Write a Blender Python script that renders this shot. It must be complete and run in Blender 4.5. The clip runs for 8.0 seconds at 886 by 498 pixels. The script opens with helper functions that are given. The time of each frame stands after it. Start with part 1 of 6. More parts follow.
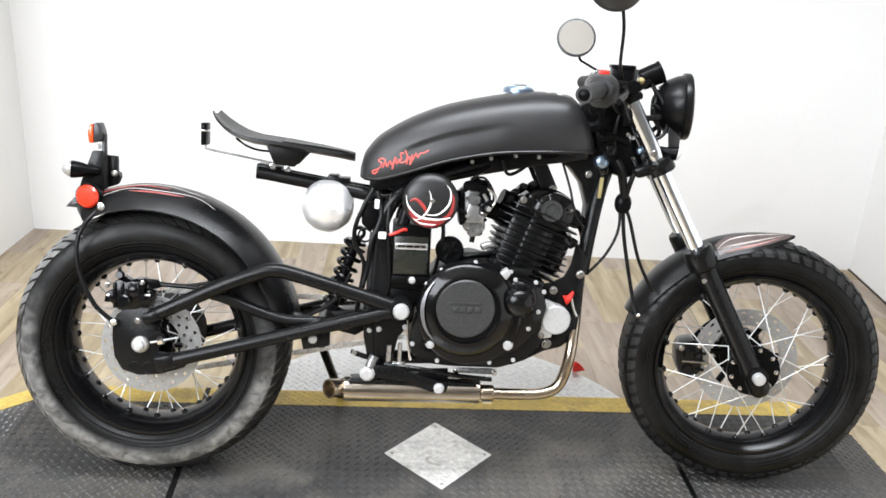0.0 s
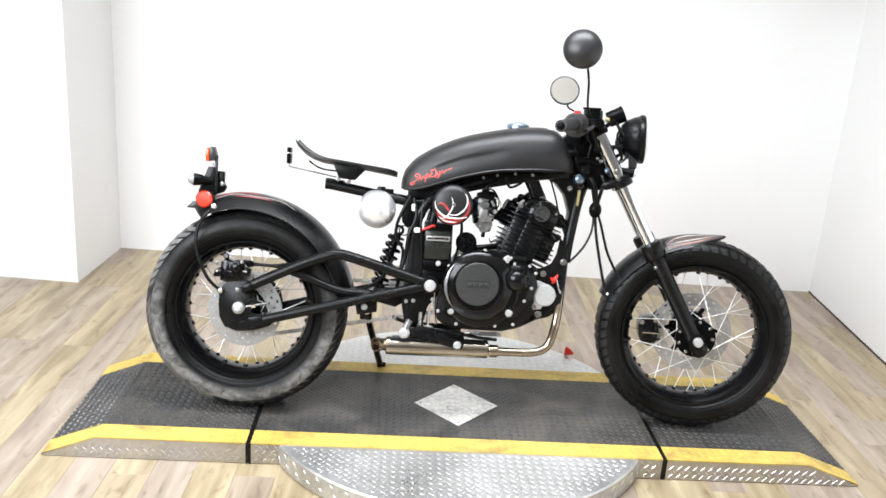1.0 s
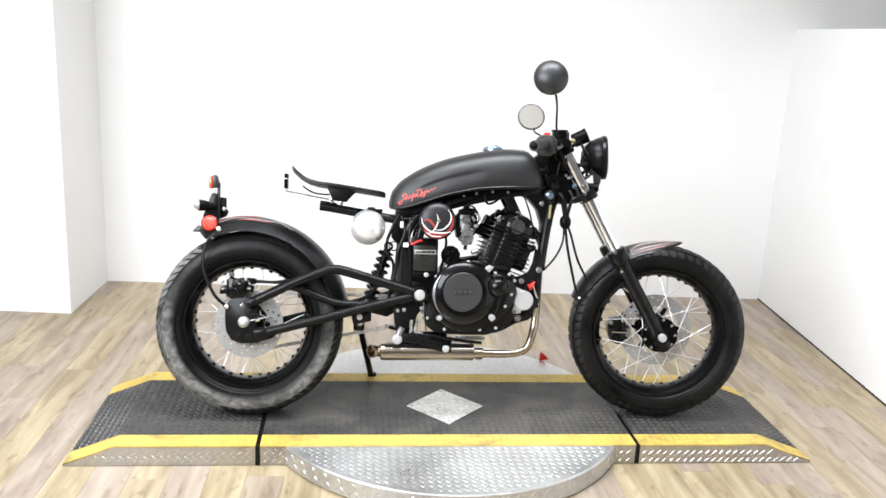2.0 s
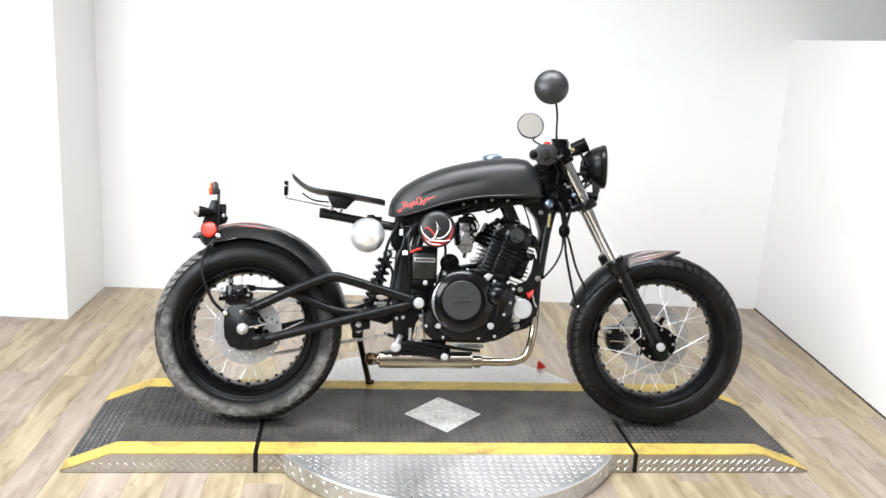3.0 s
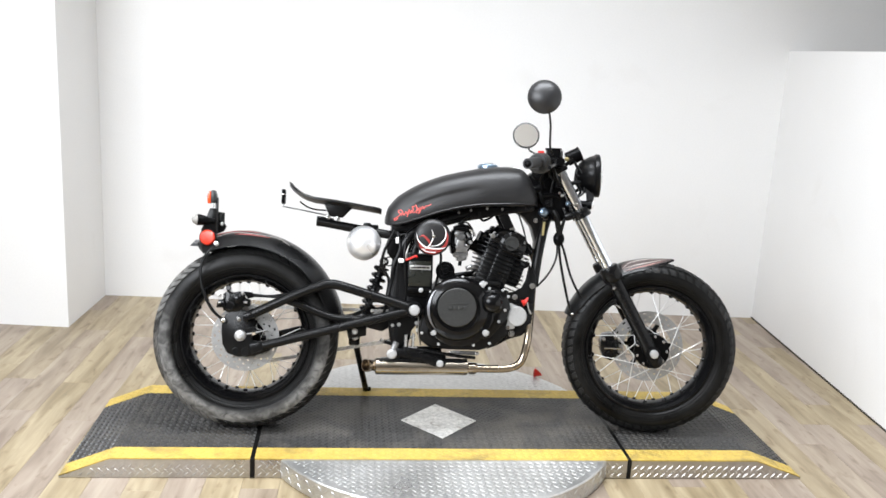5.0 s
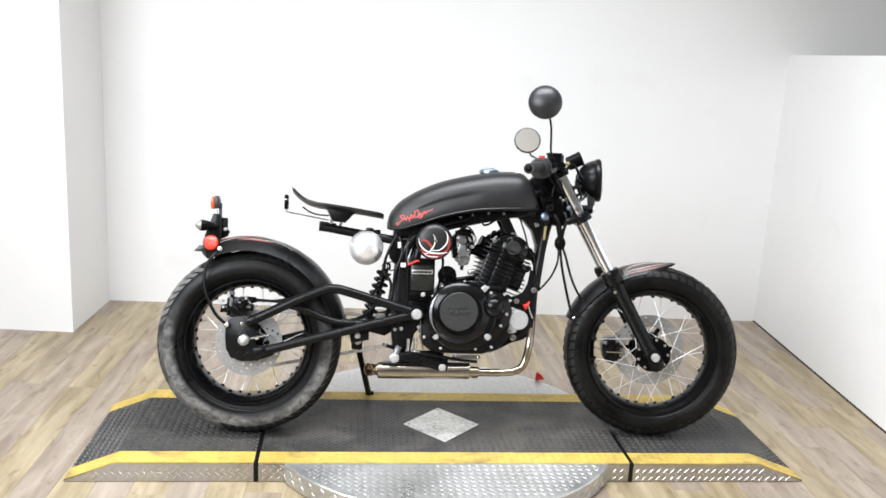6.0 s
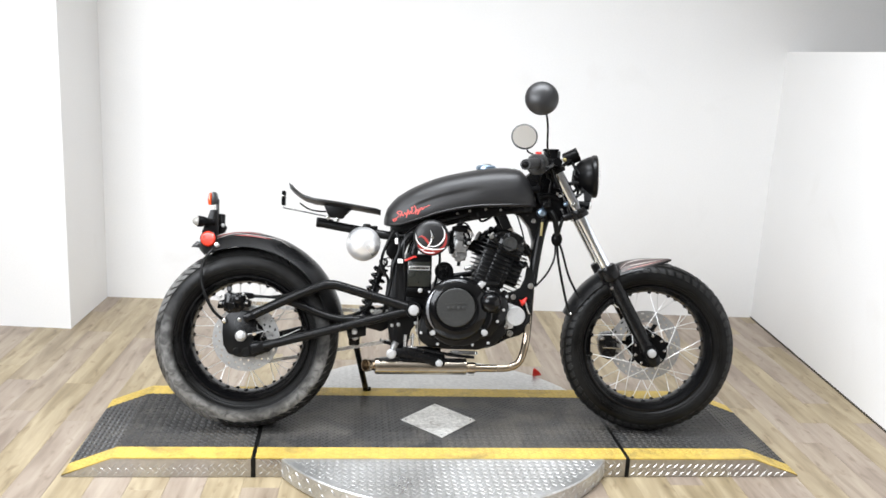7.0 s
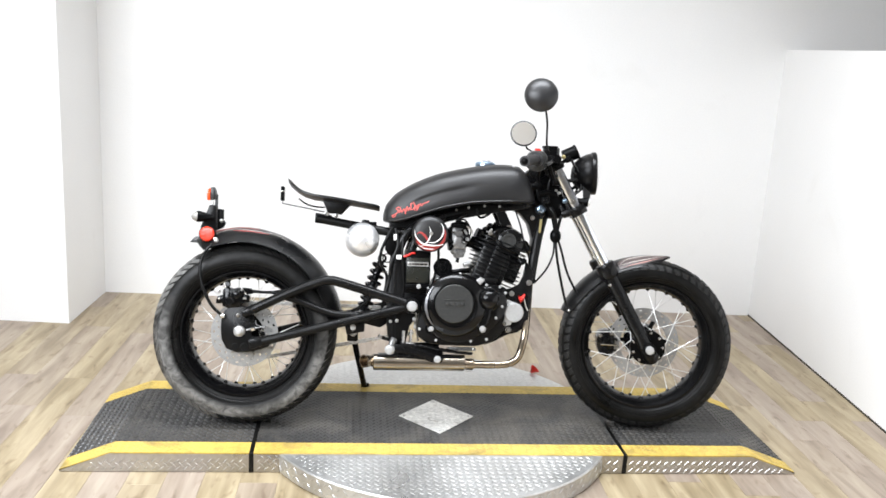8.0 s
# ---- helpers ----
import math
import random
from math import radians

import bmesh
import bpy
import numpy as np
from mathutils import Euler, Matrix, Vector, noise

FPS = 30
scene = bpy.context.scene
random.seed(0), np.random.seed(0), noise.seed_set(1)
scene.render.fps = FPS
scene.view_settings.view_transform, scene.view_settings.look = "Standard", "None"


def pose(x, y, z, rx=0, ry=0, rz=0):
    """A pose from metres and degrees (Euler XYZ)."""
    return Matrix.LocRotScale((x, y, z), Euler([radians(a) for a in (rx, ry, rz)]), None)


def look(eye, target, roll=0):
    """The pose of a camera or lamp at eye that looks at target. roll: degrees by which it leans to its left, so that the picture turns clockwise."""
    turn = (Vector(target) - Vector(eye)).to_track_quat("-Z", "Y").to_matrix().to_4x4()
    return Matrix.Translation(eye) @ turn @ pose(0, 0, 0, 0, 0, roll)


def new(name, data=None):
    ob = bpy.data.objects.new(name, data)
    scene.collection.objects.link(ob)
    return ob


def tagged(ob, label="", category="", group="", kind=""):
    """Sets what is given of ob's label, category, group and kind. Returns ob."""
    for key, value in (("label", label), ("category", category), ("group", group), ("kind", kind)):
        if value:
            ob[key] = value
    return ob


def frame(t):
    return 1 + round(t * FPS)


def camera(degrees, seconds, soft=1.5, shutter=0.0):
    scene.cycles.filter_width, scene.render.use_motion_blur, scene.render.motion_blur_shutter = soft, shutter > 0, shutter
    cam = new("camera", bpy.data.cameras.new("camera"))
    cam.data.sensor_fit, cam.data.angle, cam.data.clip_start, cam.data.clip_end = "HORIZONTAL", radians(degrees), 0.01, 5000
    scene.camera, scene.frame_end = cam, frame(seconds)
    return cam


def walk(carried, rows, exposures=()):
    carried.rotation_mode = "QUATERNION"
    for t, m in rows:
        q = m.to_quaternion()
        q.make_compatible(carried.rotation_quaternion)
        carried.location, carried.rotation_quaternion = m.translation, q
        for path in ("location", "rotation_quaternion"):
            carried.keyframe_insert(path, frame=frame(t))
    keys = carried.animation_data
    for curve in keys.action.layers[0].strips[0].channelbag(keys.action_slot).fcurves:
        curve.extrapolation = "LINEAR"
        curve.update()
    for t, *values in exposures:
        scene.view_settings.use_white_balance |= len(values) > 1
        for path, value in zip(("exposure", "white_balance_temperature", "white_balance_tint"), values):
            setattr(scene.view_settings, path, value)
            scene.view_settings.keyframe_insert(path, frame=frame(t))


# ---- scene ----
cam = camera(54.5, 8.0, soft=1.6)
PATH = [
    (0, (-0.191, -1.854, 1.342), (-0.024, 0.007, 0.628), 4.0),
    (0.1, (-0.213, -1.943, 1.346), (-0.039, -0.063, 0.686), 4.1),
    (0.2, (-0.234, -2.024, 1.352), (-0.025, -0.134, 0.732), 4.3),
    (0.3, (-0.263, -2.096, 1.359), (-0.074, -0.207, 0.728), 2.9),
    (0.4, (-0.279, -2.175, 1.372), (-0.109, -0.286, 0.737), 2.4),
    (0.5, (-0.27, -2.244, 1.383), (-0.091, -0.336, 0.811), 2.9),
    (0.6, (-0.276, -2.311, 1.381), (-0.108, -0.398, 0.825), 3.0),
    (0.7, (-0.263, -2.387, 1.387), (-0.098, -0.465, 0.858), 2.6),
    (0.8, (-0.249, -2.453, 1.376), (-0.115, -0.531, 0.839), 2.5),
    (0.9, (-0.233, -2.52, 1.379), (-0.117, -0.604, 0.816), 3.0),
    (1, (-0.238, -2.573, 1.388), (-0.121, -0.663, 0.807), 4.1),
    (1.2, (-0.246, -2.662, 1.385), (-0.115, -0.744, 0.834), 4.3),
    (1.5, (-0.303, -2.766, 1.386), (-0.133, -0.841, 0.873), 2.2),
    (1.7, (-0.34, -2.809, 1.377), (-0.17, -0.883, 0.868), 1.6),
    (2, (-0.36, -2.839, 1.378), (-0.14, -0.914, 0.886), 2.9),
    (2.2, (-0.366, -2.844, 1.382), (-0.143, -0.915, 0.903), 3.0),
    (3.3, (-0.375, -2.835, 1.379), (-0.142, -0.906, 0.907), 3.4),
    (3.5, (-0.366, -2.831, 1.385), (-0.135, -0.9, 0.916), 3.2),
    (4, (-0.364, -2.838, 1.384), (-0.132, -0.906, 0.922), 3.2),
    (4.5, (-0.356, -2.858, 1.385), (-0.13, -0.925, 0.922), 3.2),
    (4.7, (-0.353, -2.866, 1.379), (-0.129, -0.932, 0.92), 3.3),
    (5.8, (-0.353, -2.901, 1.378), (-0.13, -0.962, 0.942), 3.3),
    (6, (-0.351, -2.896, 1.384), (-0.135, -0.958, 0.943), 3.1),
    (6.5, (-0.346, -2.9, 1.381), (-0.13, -0.963, 0.933), 3.1),
    (7, (-0.345, -2.903, 1.381), (-0.126, -0.966, 0.934), 3.1),
    (7.5, (-0.344, -2.909, 1.379), (-0.123, -0.971, 0.937), 3.2),
    (8, (-0.348, -2.905, 1.378), (-0.124, -0.97, 0.925), 3.4),
]
walk(cam, [(t, look(eye, target, roll)) for t, eye, target, roll in PATH], [(0.0, -0.12), (0.5, -0.12), (2.2, -0.14), (3.5, -0.24), (4.5, -0.34), (6.0, -0.34), (7.2, -0.31), (8.0, -0.22)])


# ---- light ----
world = bpy.data.worlds.new("world")
scene.world = world
world.use_nodes = True
world.node_tree.nodes["Background"].inputs[0].default_value = (0.9, 0.95, 1.0, 1)
world.node_tree.nodes["Background"].inputs[1].default_value = 0.05


def area(name, at, target, sx, sy, watts, spread, colour=(0.955, 1.0, 1.065)):
    d = bpy.data.lights.new(name, "AREA")
    d.shape, d.size, d.size_y, d.energy, d.color = "RECTANGLE", sx, sy, watts, colour
    d.spread = radians(spread)
    ob = new(name, d)
    ob.matrix_world = look(at, target)
    return ob


CEIL = 3.0
# assumed key light: a broad source added out of view on the left
area("unseen_key_light", (-2.2, -2.4, 2.15), (-0.1, -1.0, 0.2), 2.8, 1.6, 190, 165)
area("ceiling_lamp", (-0.1, -0.5, CEIL - 0.08), (-0.1, -0.499, 0), 2.4, 0.7, 88, 140)

# ---- materials ----
DECK = 0.068


def material(name, colour, rough=0.5, metal=0.0, grain=0.0, scale=40.0, bump=0.0, blotch=0.0, blotch_scale=4.0, spread=0.0, coat=0.0, rough_var=0.0, stretch=None, spec=0.5):
    """Colour with fine grain, broad blotches, bump and varying gloss; spread: variation from piece to piece."""
    m = bpy.data.materials.new(name)
    m.use_nodes = True
    n, l = m.node_tree.nodes, m.node_tree.links
    b = n["Principled BSDF"]
    b.inputs["Base Color"].default_value = (*colour, 1)
    b.inputs["Roughness"].default_value = rough
    b.inputs["Metallic"].default_value = metal
    b.inputs["Coat Weight"].default_value = coat
    b.inputs["Specular IOR Level"].default_value = spec
    tc = n.new("ShaderNodeTexCoord")
    mp = n.new("ShaderNodeMapping")
    if stretch:
        mp.inputs["Scale"].default_value = stretch
    l.new(tc.outputs["Object"], mp.inputs["Vector"])
    fine = n.new("ShaderNodeTexNoise")
    fine.inputs["Scale"].default_value, fine.inputs["Detail"].default_value = scale, 4
    broad = n.new("ShaderNodeTexNoise")
    broad.inputs["Scale"].default_value, broad.inputs["Detail"].default_value = blotch_scale, 3
    l.new(mp.outputs[0], fine.inputs["Vector"])
    l.new(mp.outputs[0], broad.inputs["Vector"])
    value = None

    def times(sock, lo, hi, prev):
        r = n.new("ShaderNodeMapRange")
        r.inputs["From Min"].default_value, r.inputs["From Max"].default_value = 0.3, 0.7
        r.inputs["To Min"].default_value, r.inputs["To Max"].default_value = lo, hi
        l.new(sock, r.inputs["Value"])
        if prev is None:
            return r.outputs[0]
        k = n.new("ShaderNodeMath")
        k.operation = "MULTIPLY"
        l.new(prev, k.inputs[0])
        l.new(r.outputs[0], k.inputs[1])
        return k.outputs[0]

    if grain:
        value = times(fine.outputs["Fac"], 1 - grain, 1 + grain, value)
    if blotch:
        value = times(broad.outputs["Fac"], 1 - blotch, 1 + blotch, value)
    if spread:
        info = n.new("ShaderNodeObjectInfo")
        r = n.new("ShaderNodeMapRange")
        r.inputs["To Min"].default_value, r.inputs["To Max"].default_value = 1 - spread, 1 + spread
        l.new(info.outputs["Random"], r.inputs["Value"])
        if value is None:
            value = r.outputs[0]
        else:
            k = n.new("ShaderNodeMath")
            k.operation = "MULTIPLY"
            l.new(value, k.inputs[0])
            l.new(r.outputs[0], k.inputs[1])
            value = k.outputs[0]
    if value is not None:
        mix = n.new("ShaderNodeMix")
        mix.data_type, mix.blend_type = "RGBA", "MULTIPLY"
        mix.inputs[0].default_value = 1.0
        mix.inputs["A"].default_value = (*colour, 1)
        l.new(value, mix.inputs["B"])
        l.new(mix.outputs["Result"], b.inputs["Base Color"])
    if rough_var:
        r = n.new("ShaderNodeMapRange")
        r.inputs["From Min"].default_value, r.inputs["From Max"].default_value = 0.3, 0.7
        r.inputs["To Min"].default_value, r.inputs["To Max"].default_value = max(0.02, rough - rough_var), min(1, rough + rough_var)
        l.new(broad.outputs["Fac"], r.inputs["Value"])
        l.new(r.outputs[0], b.inputs["Roughness"])
    if bump:
        bp = n.new("ShaderNodeBump")
        bp.inputs["Strength"].default_value, bp.inputs["Distance"].default_value = bump, 0.002
        l.new(fine.outputs["Fac"], bp.inputs["Height"])
        l.new(bp.outputs[0], b.inputs["Normal"])
    return m


WALL = material("wall_paint", (0.81, 0.805, 0.795), 0.7, grain=0.015, scale=120, bump=0.08, blotch=0.02, blotch_scale=1.5)
CEILING = material("ceiling_paint", (0.88, 0.88, 0.88), 0.85, grain=0.02, scale=90, bump=0.1)
GAP_SHADE = material("gap_shade", (0.05, 0.04, 0.03), 0.9, grain=0.2)
WORN_SILVER = material("scuffed_silver", (0.66, 0.65, 0.62), 0.5, 0.5, grain=0.2, scale=70, blotch=0.15, blotch_scale=14, bump=0.2)
DOME = material("polished_aluminium", (0.88, 0.88, 0.88), 0.3, 0.6, grain=0.04, scale=11, bump=0.3, rough_var=0.08, blotch=0.05, blotch_scale=12)
LUG_SILVER = material("worn_lug_metal", (0.5, 0.485, 0.46), 0.36, 0.85, grain=0.1, scale=60)
GLASS_WHITE = material("clear_lens", (0.9, 0.9, 0.9), 0.12, grain=0.03, coat=0.5)
RED_LENS = material("red_lens", (0.62, 0.03, 0.008), 0.22, grain=0.06, scale=300, bump=0.2, coat=0.5)
AMBER_LENS = material("amber_lens", (0.8, 0.07, 0.012), 0.25, grain=0.05, coat=0.4)
WHITE_PAINT = material("white_paint", (0.8, 0.79, 0.77), 0.5, grain=0.05, scale=150)
RED_PAINT = material("red_paint", (0.31, 0.03, 0.027), 0.45, grain=0.15, scale=120)
PINK_PAINT = material("salmon_script_paint", (0.62, 0.09, 0.075), 0.5, grain=0.08, scale=150)
BLUE_METAL = material("blue_anodised", (0.3, 0.4, 0.52), 0.3, 0.9, grain=0.05)
YELLOW_TAG = material("yellow_tag", (0.34, 0.28, 0.12), 0.5, grain=0.1)
BRASS_STEEL = material("heat_tinted_steel", (0.40, 0.335, 0.26), 0.24, 1.0, grain=0.12, scale=30, rough_var=0.08)
GREY_LID = material("dark_grey_cast", (0.034, 0.0345, 0.0335), 0.38, grain=0.25, scale=150, bump=0.2, spec=0.35)
MIRROR = material("mirror_glass", (0.92, 0.92, 0.91), 0.03, 1.0)
CAST_LIGHT = material("pale_cast_metal", (0.5, 0.5, 0.495), 0.38, 0.4, grain=0.08, scale=150, bump=0.1)
MATT_BLACK = material("matt_black_paint", (0.0125, 0.0122, 0.0126), 0.4, grain=0.08, scale=220, rough_var=0.05, blotch=0.15, blotch_scale=8, spec=0.42)
GUARD_BLACK = material("mudguard_black_paint", (0.006, 0.006, 0.0062), 0.31, grain=0.1, scale=200, rough_var=0.07, blotch=0.2, blotch_scale=9, spec=0.27)
HOSE = material("black_hose", (0.004, 0.004, 0.004), 0.35, grain=0.1, spec=0.18)
RUBBER = material("tyre_rubber", (0.0045, 0.0044, 0.0042), 0.42, grain=0.4, scale=60, bump=0.35, blotch=0.7, blotch_scale=9, rough_var=0.15, spec=0.17)


def dusty(m, colour, scale, lo, hi):
    """Lays patches of dust over a material's colour."""
    n, l = m.node_tree.nodes, m.node_tree.links
    b = n["Principled BSDF"]
    old = b.inputs["Base Color"].links[0].from_socket
    tc = n.new("ShaderNodeTexCoord")
    t = n.new("ShaderNodeTexNoise")
    t.inputs["Scale"].default_value, t.inputs["Detail"].default_value, t.inputs["Distortion"].default_value = scale, 6, 0.6
    l.new(tc.outputs["Object"], t.inputs["Vector"])
    r = n.new("ShaderNodeMapRange")
    r.inputs["From Min"].default_value, r.inputs["From Max"].default_value = lo, hi
    l.new(t.outputs["Fac"], r.inputs["Value"])
    x = n.new("ShaderNodeMix")
    x.data_type = "RGBA"
    x.inputs["B"].default_value = (*colour, 1)
    l.new(old, x.inputs["A"])
    l.new(r.outputs[0], x.inputs[0])
    l.new(x.outputs["Result"], b.inputs["Base Color"])
    return m


# pale tread: wear and dust plus the light on the wheel's left side
LIT_WORN_TREAD = dusty(material("lit_dusty_tread", (0.022, 0.022, 0.0215), 0.45, grain=0.3, scale=60, bump=0.3, spec=0.35), (0.18, 0.178, 0.172), 8, 0.38, 0.62)
FRONT_TREAD = dusty(material("front_tread_rubber", (0.008, 0.008, 0.0078), 0.46, grain=0.3, scale=60, bump=0.3, spec=0.25), (0.024, 0.0235, 0.023), 10, 0.42, 0.7)
CHAIN_STEEL = material("oily_chain_steel", (0.8, 0.79, 0.765), 0.4, 0.3, grain=0.35, scale=120, spread=0.2)
dusty(WALL, (0.68, 0.66, 0.63), 2.2, 0.62, 1.1)


def banded(m, centre, r0, r1, colour, scale, lo, hi):
    """Dust on a worn band of a wheel's flank: between two radii, fading out upwards, broken up by noise."""
    n, l = m.node_tree.nodes, m.node_tree.links
    b = n["Principled BSDF"]
    old = b.inputs["Base Color"].links[0].from_socket
    tc = n.new("ShaderNodeTexCoord")
    away = n.new("ShaderNodeVectorMath")
    away.operation = "SUBTRACT"
    away.inputs[1].default_value = centre
    l.new(tc.outputs["Object"], away.inputs[0])
    flat = n.new("ShaderNodeVectorMath")
    flat.operation = "MULTIPLY"
    flat.inputs[1].default_value = (1, 0, 1)
    l.new(away.outputs[0], flat.inputs[0])
    far = n.new("ShaderNodeVectorMath")
    far.operation = "LENGTH"
    l.new(flat.outputs[0], far.inputs[0])
    band = n.new("ShaderNodeMapRange")
    band.interpolation_type = "SMOOTHSTEP"
    band.inputs["From Min"].default_value, band.inputs["From Max"].default_value = r0, r1
    l.new(far.outputs["Value"], band.inputs["Value"])
    shoulder = n.new("ShaderNodeMapRange")
    shoulder.interpolation_type = "SMOOTHSTEP"
    shoulder.inputs["From Min"].default_value, shoulder.inputs["From Max"].default_value = r1 + 0.04, r1 + 0.026
    l.new(far.outputs["Value"], shoulder.inputs["Value"])
    ring = n.new("ShaderNodeMath")
    ring.operation = "MULTIPLY"
    l.new(band.outputs[0], ring.inputs[0])
    l.new(shoulder.outputs[0], ring.inputs[1])
    xyz = n.new("ShaderNodeSeparateXYZ")
    l.new(away.outputs[0], xyz.inputs[0])
    half = n.new("ShaderNodeMapRange")
    half.interpolation_type = "SMOOTHSTEP"
    half.inputs["From Min"].default_value, half.inputs["From Max"].default_value = 0.16, -0.06
    half.inputs["To Min"].default_value = 0.02
    l.new(xyz.outputs["Z"], half.inputs["Value"])
    sector = n.new("ShaderNodeMath")
    sector.operation = "MULTIPLY"
    l.new(ring.outputs[0], sector.inputs[0])
    l.new(half.outputs[0], sector.inputs[1])
    fac = sector.outputs[0]
    for sc, a, z in ((scale, lo, hi), (scale * 6.0, 0.2, 0.62)):
        t = n.new("ShaderNodeTexNoise")
        t.inputs["Scale"].default_value, t.inputs["Detail"].default_value, t.inputs["Distortion"].default_value = sc, 7, 0.8
        l.new(tc.outputs["Object"], t.inputs["Vector"])
        r = n.new("ShaderNodeMapRange")
        r.inputs["From Min"].default_value, r.inputs["From Max"].default_value = a, z
        l.new(t.outputs["Fac"], r.inputs["Value"])
        k = n.new("ShaderNodeMath")
        k.operation = "MULTIPLY"
        l.new(fac, k.inputs[0])
        l.new(r.outputs[0], k.inputs[1])
        fac = k.outputs[0]
    x = n.new("ShaderNodeMix")
    x.data_type = "RGBA"
    x.inputs["B"].default_value = (*colour, 1)
    l.new(old, x.inputs["A"])
    l.new(fac, x.inputs[0])
    l.new(x.outputs["Result"], b.inputs["Base Color"])
    return m


DUSTY_RUBBER = banded(material("dusty_tyre_rubber", (0.006, 0.0059, 0.0057), 0.38, grain=0.4, scale=60, bump=0.35, rough_var=0.15, blotch_scale=9, spec=0.18), (-0.683, 0, 0.317), 0.238, 0.266, (0.23, 0.227, 0.221), 6, 0.34, 0.57)
SATIN_BLACK = material("satin_black_paint", (0.005, 0.005, 0.0052), 0.28, grain=0.2, scale=160, bump=0.12, rough_var=0.08, spec=0.2)
GLOSS_BLACK = material("gloss_black_paint", (0.003, 0.003, 0.0033), 0.2, grain=0.05, scale=200, spec=0.3)
ENGINE_BLACK = material("engine_black_coat", (0.0035, 0.0035, 0.0037), 0.14, grain=0.2, scale=150, bump=0.05, rough_var=0.05, spec=0.3)
PLASTIC = material("black_plastic", (0.003, 0.003, 0.0032), 0.3, grain=0.1, scale=180, bump=0.08, spec=0.08)
CHROME = material("chrome", (0.86, 0.86, 0.86), 0.16, 1.0, grain=0.03, rough_var=0.05)
STEEL = material("brushed_steel", (0.5, 0.49, 0.475), 0.28, 1.0, grain=0.1, scale=90, rough_var=0.08)
ALU = material("aluminium_cast", (0.42, 0.42, 0.42), 0.36, 1.0, grain=0.12, scale=120, bump=0.15)
SPOKE = material("spoke_steel", (0.72, 0.72, 0.71), 0.35, 0.4)
RED = material("red_plastic", (0.6, 0.02, 0.012), 0.35, grain=0.05)
YELLOW = material("yellow_paint", (0.55, 0.39, 0.085), 0.5, grain=0.12, scale=60, blotch=0.15, blotch_scale=5, bump=0.1)
TREAD_BLACK = material("black_tread_plate", (0.029, 0.028, 0.027), 0.44, grain=0.25, scale=50, blotch=0.45, blotch_scale=4, bump=0.15, rough_var=0.14, spec=0.42)
dusty(WORN_SILVER, (0.22, 0.18, 0.14), 26, 0.58, 0.8)
dusty(YELLOW, (0.16, 0.125, 0.055), 9, 0.5, 0.85)
dusty(TREAD_BLACK, (0.105, 0.093, 0.077), 6, 0.46, 0.85)
STANCHION = material("hard_chrome", (0.80, 0.84, 0.90), 0.1, 1.0, grain=0.02, scale=90)
TREAD_SILVER = material("bare_tread_plate", (0.45, 0.425, 0.39), 0.34, 0.85, grain=0.1, scale=60, blotch=0.12, blotch_scale=5, rough_var=0.1)


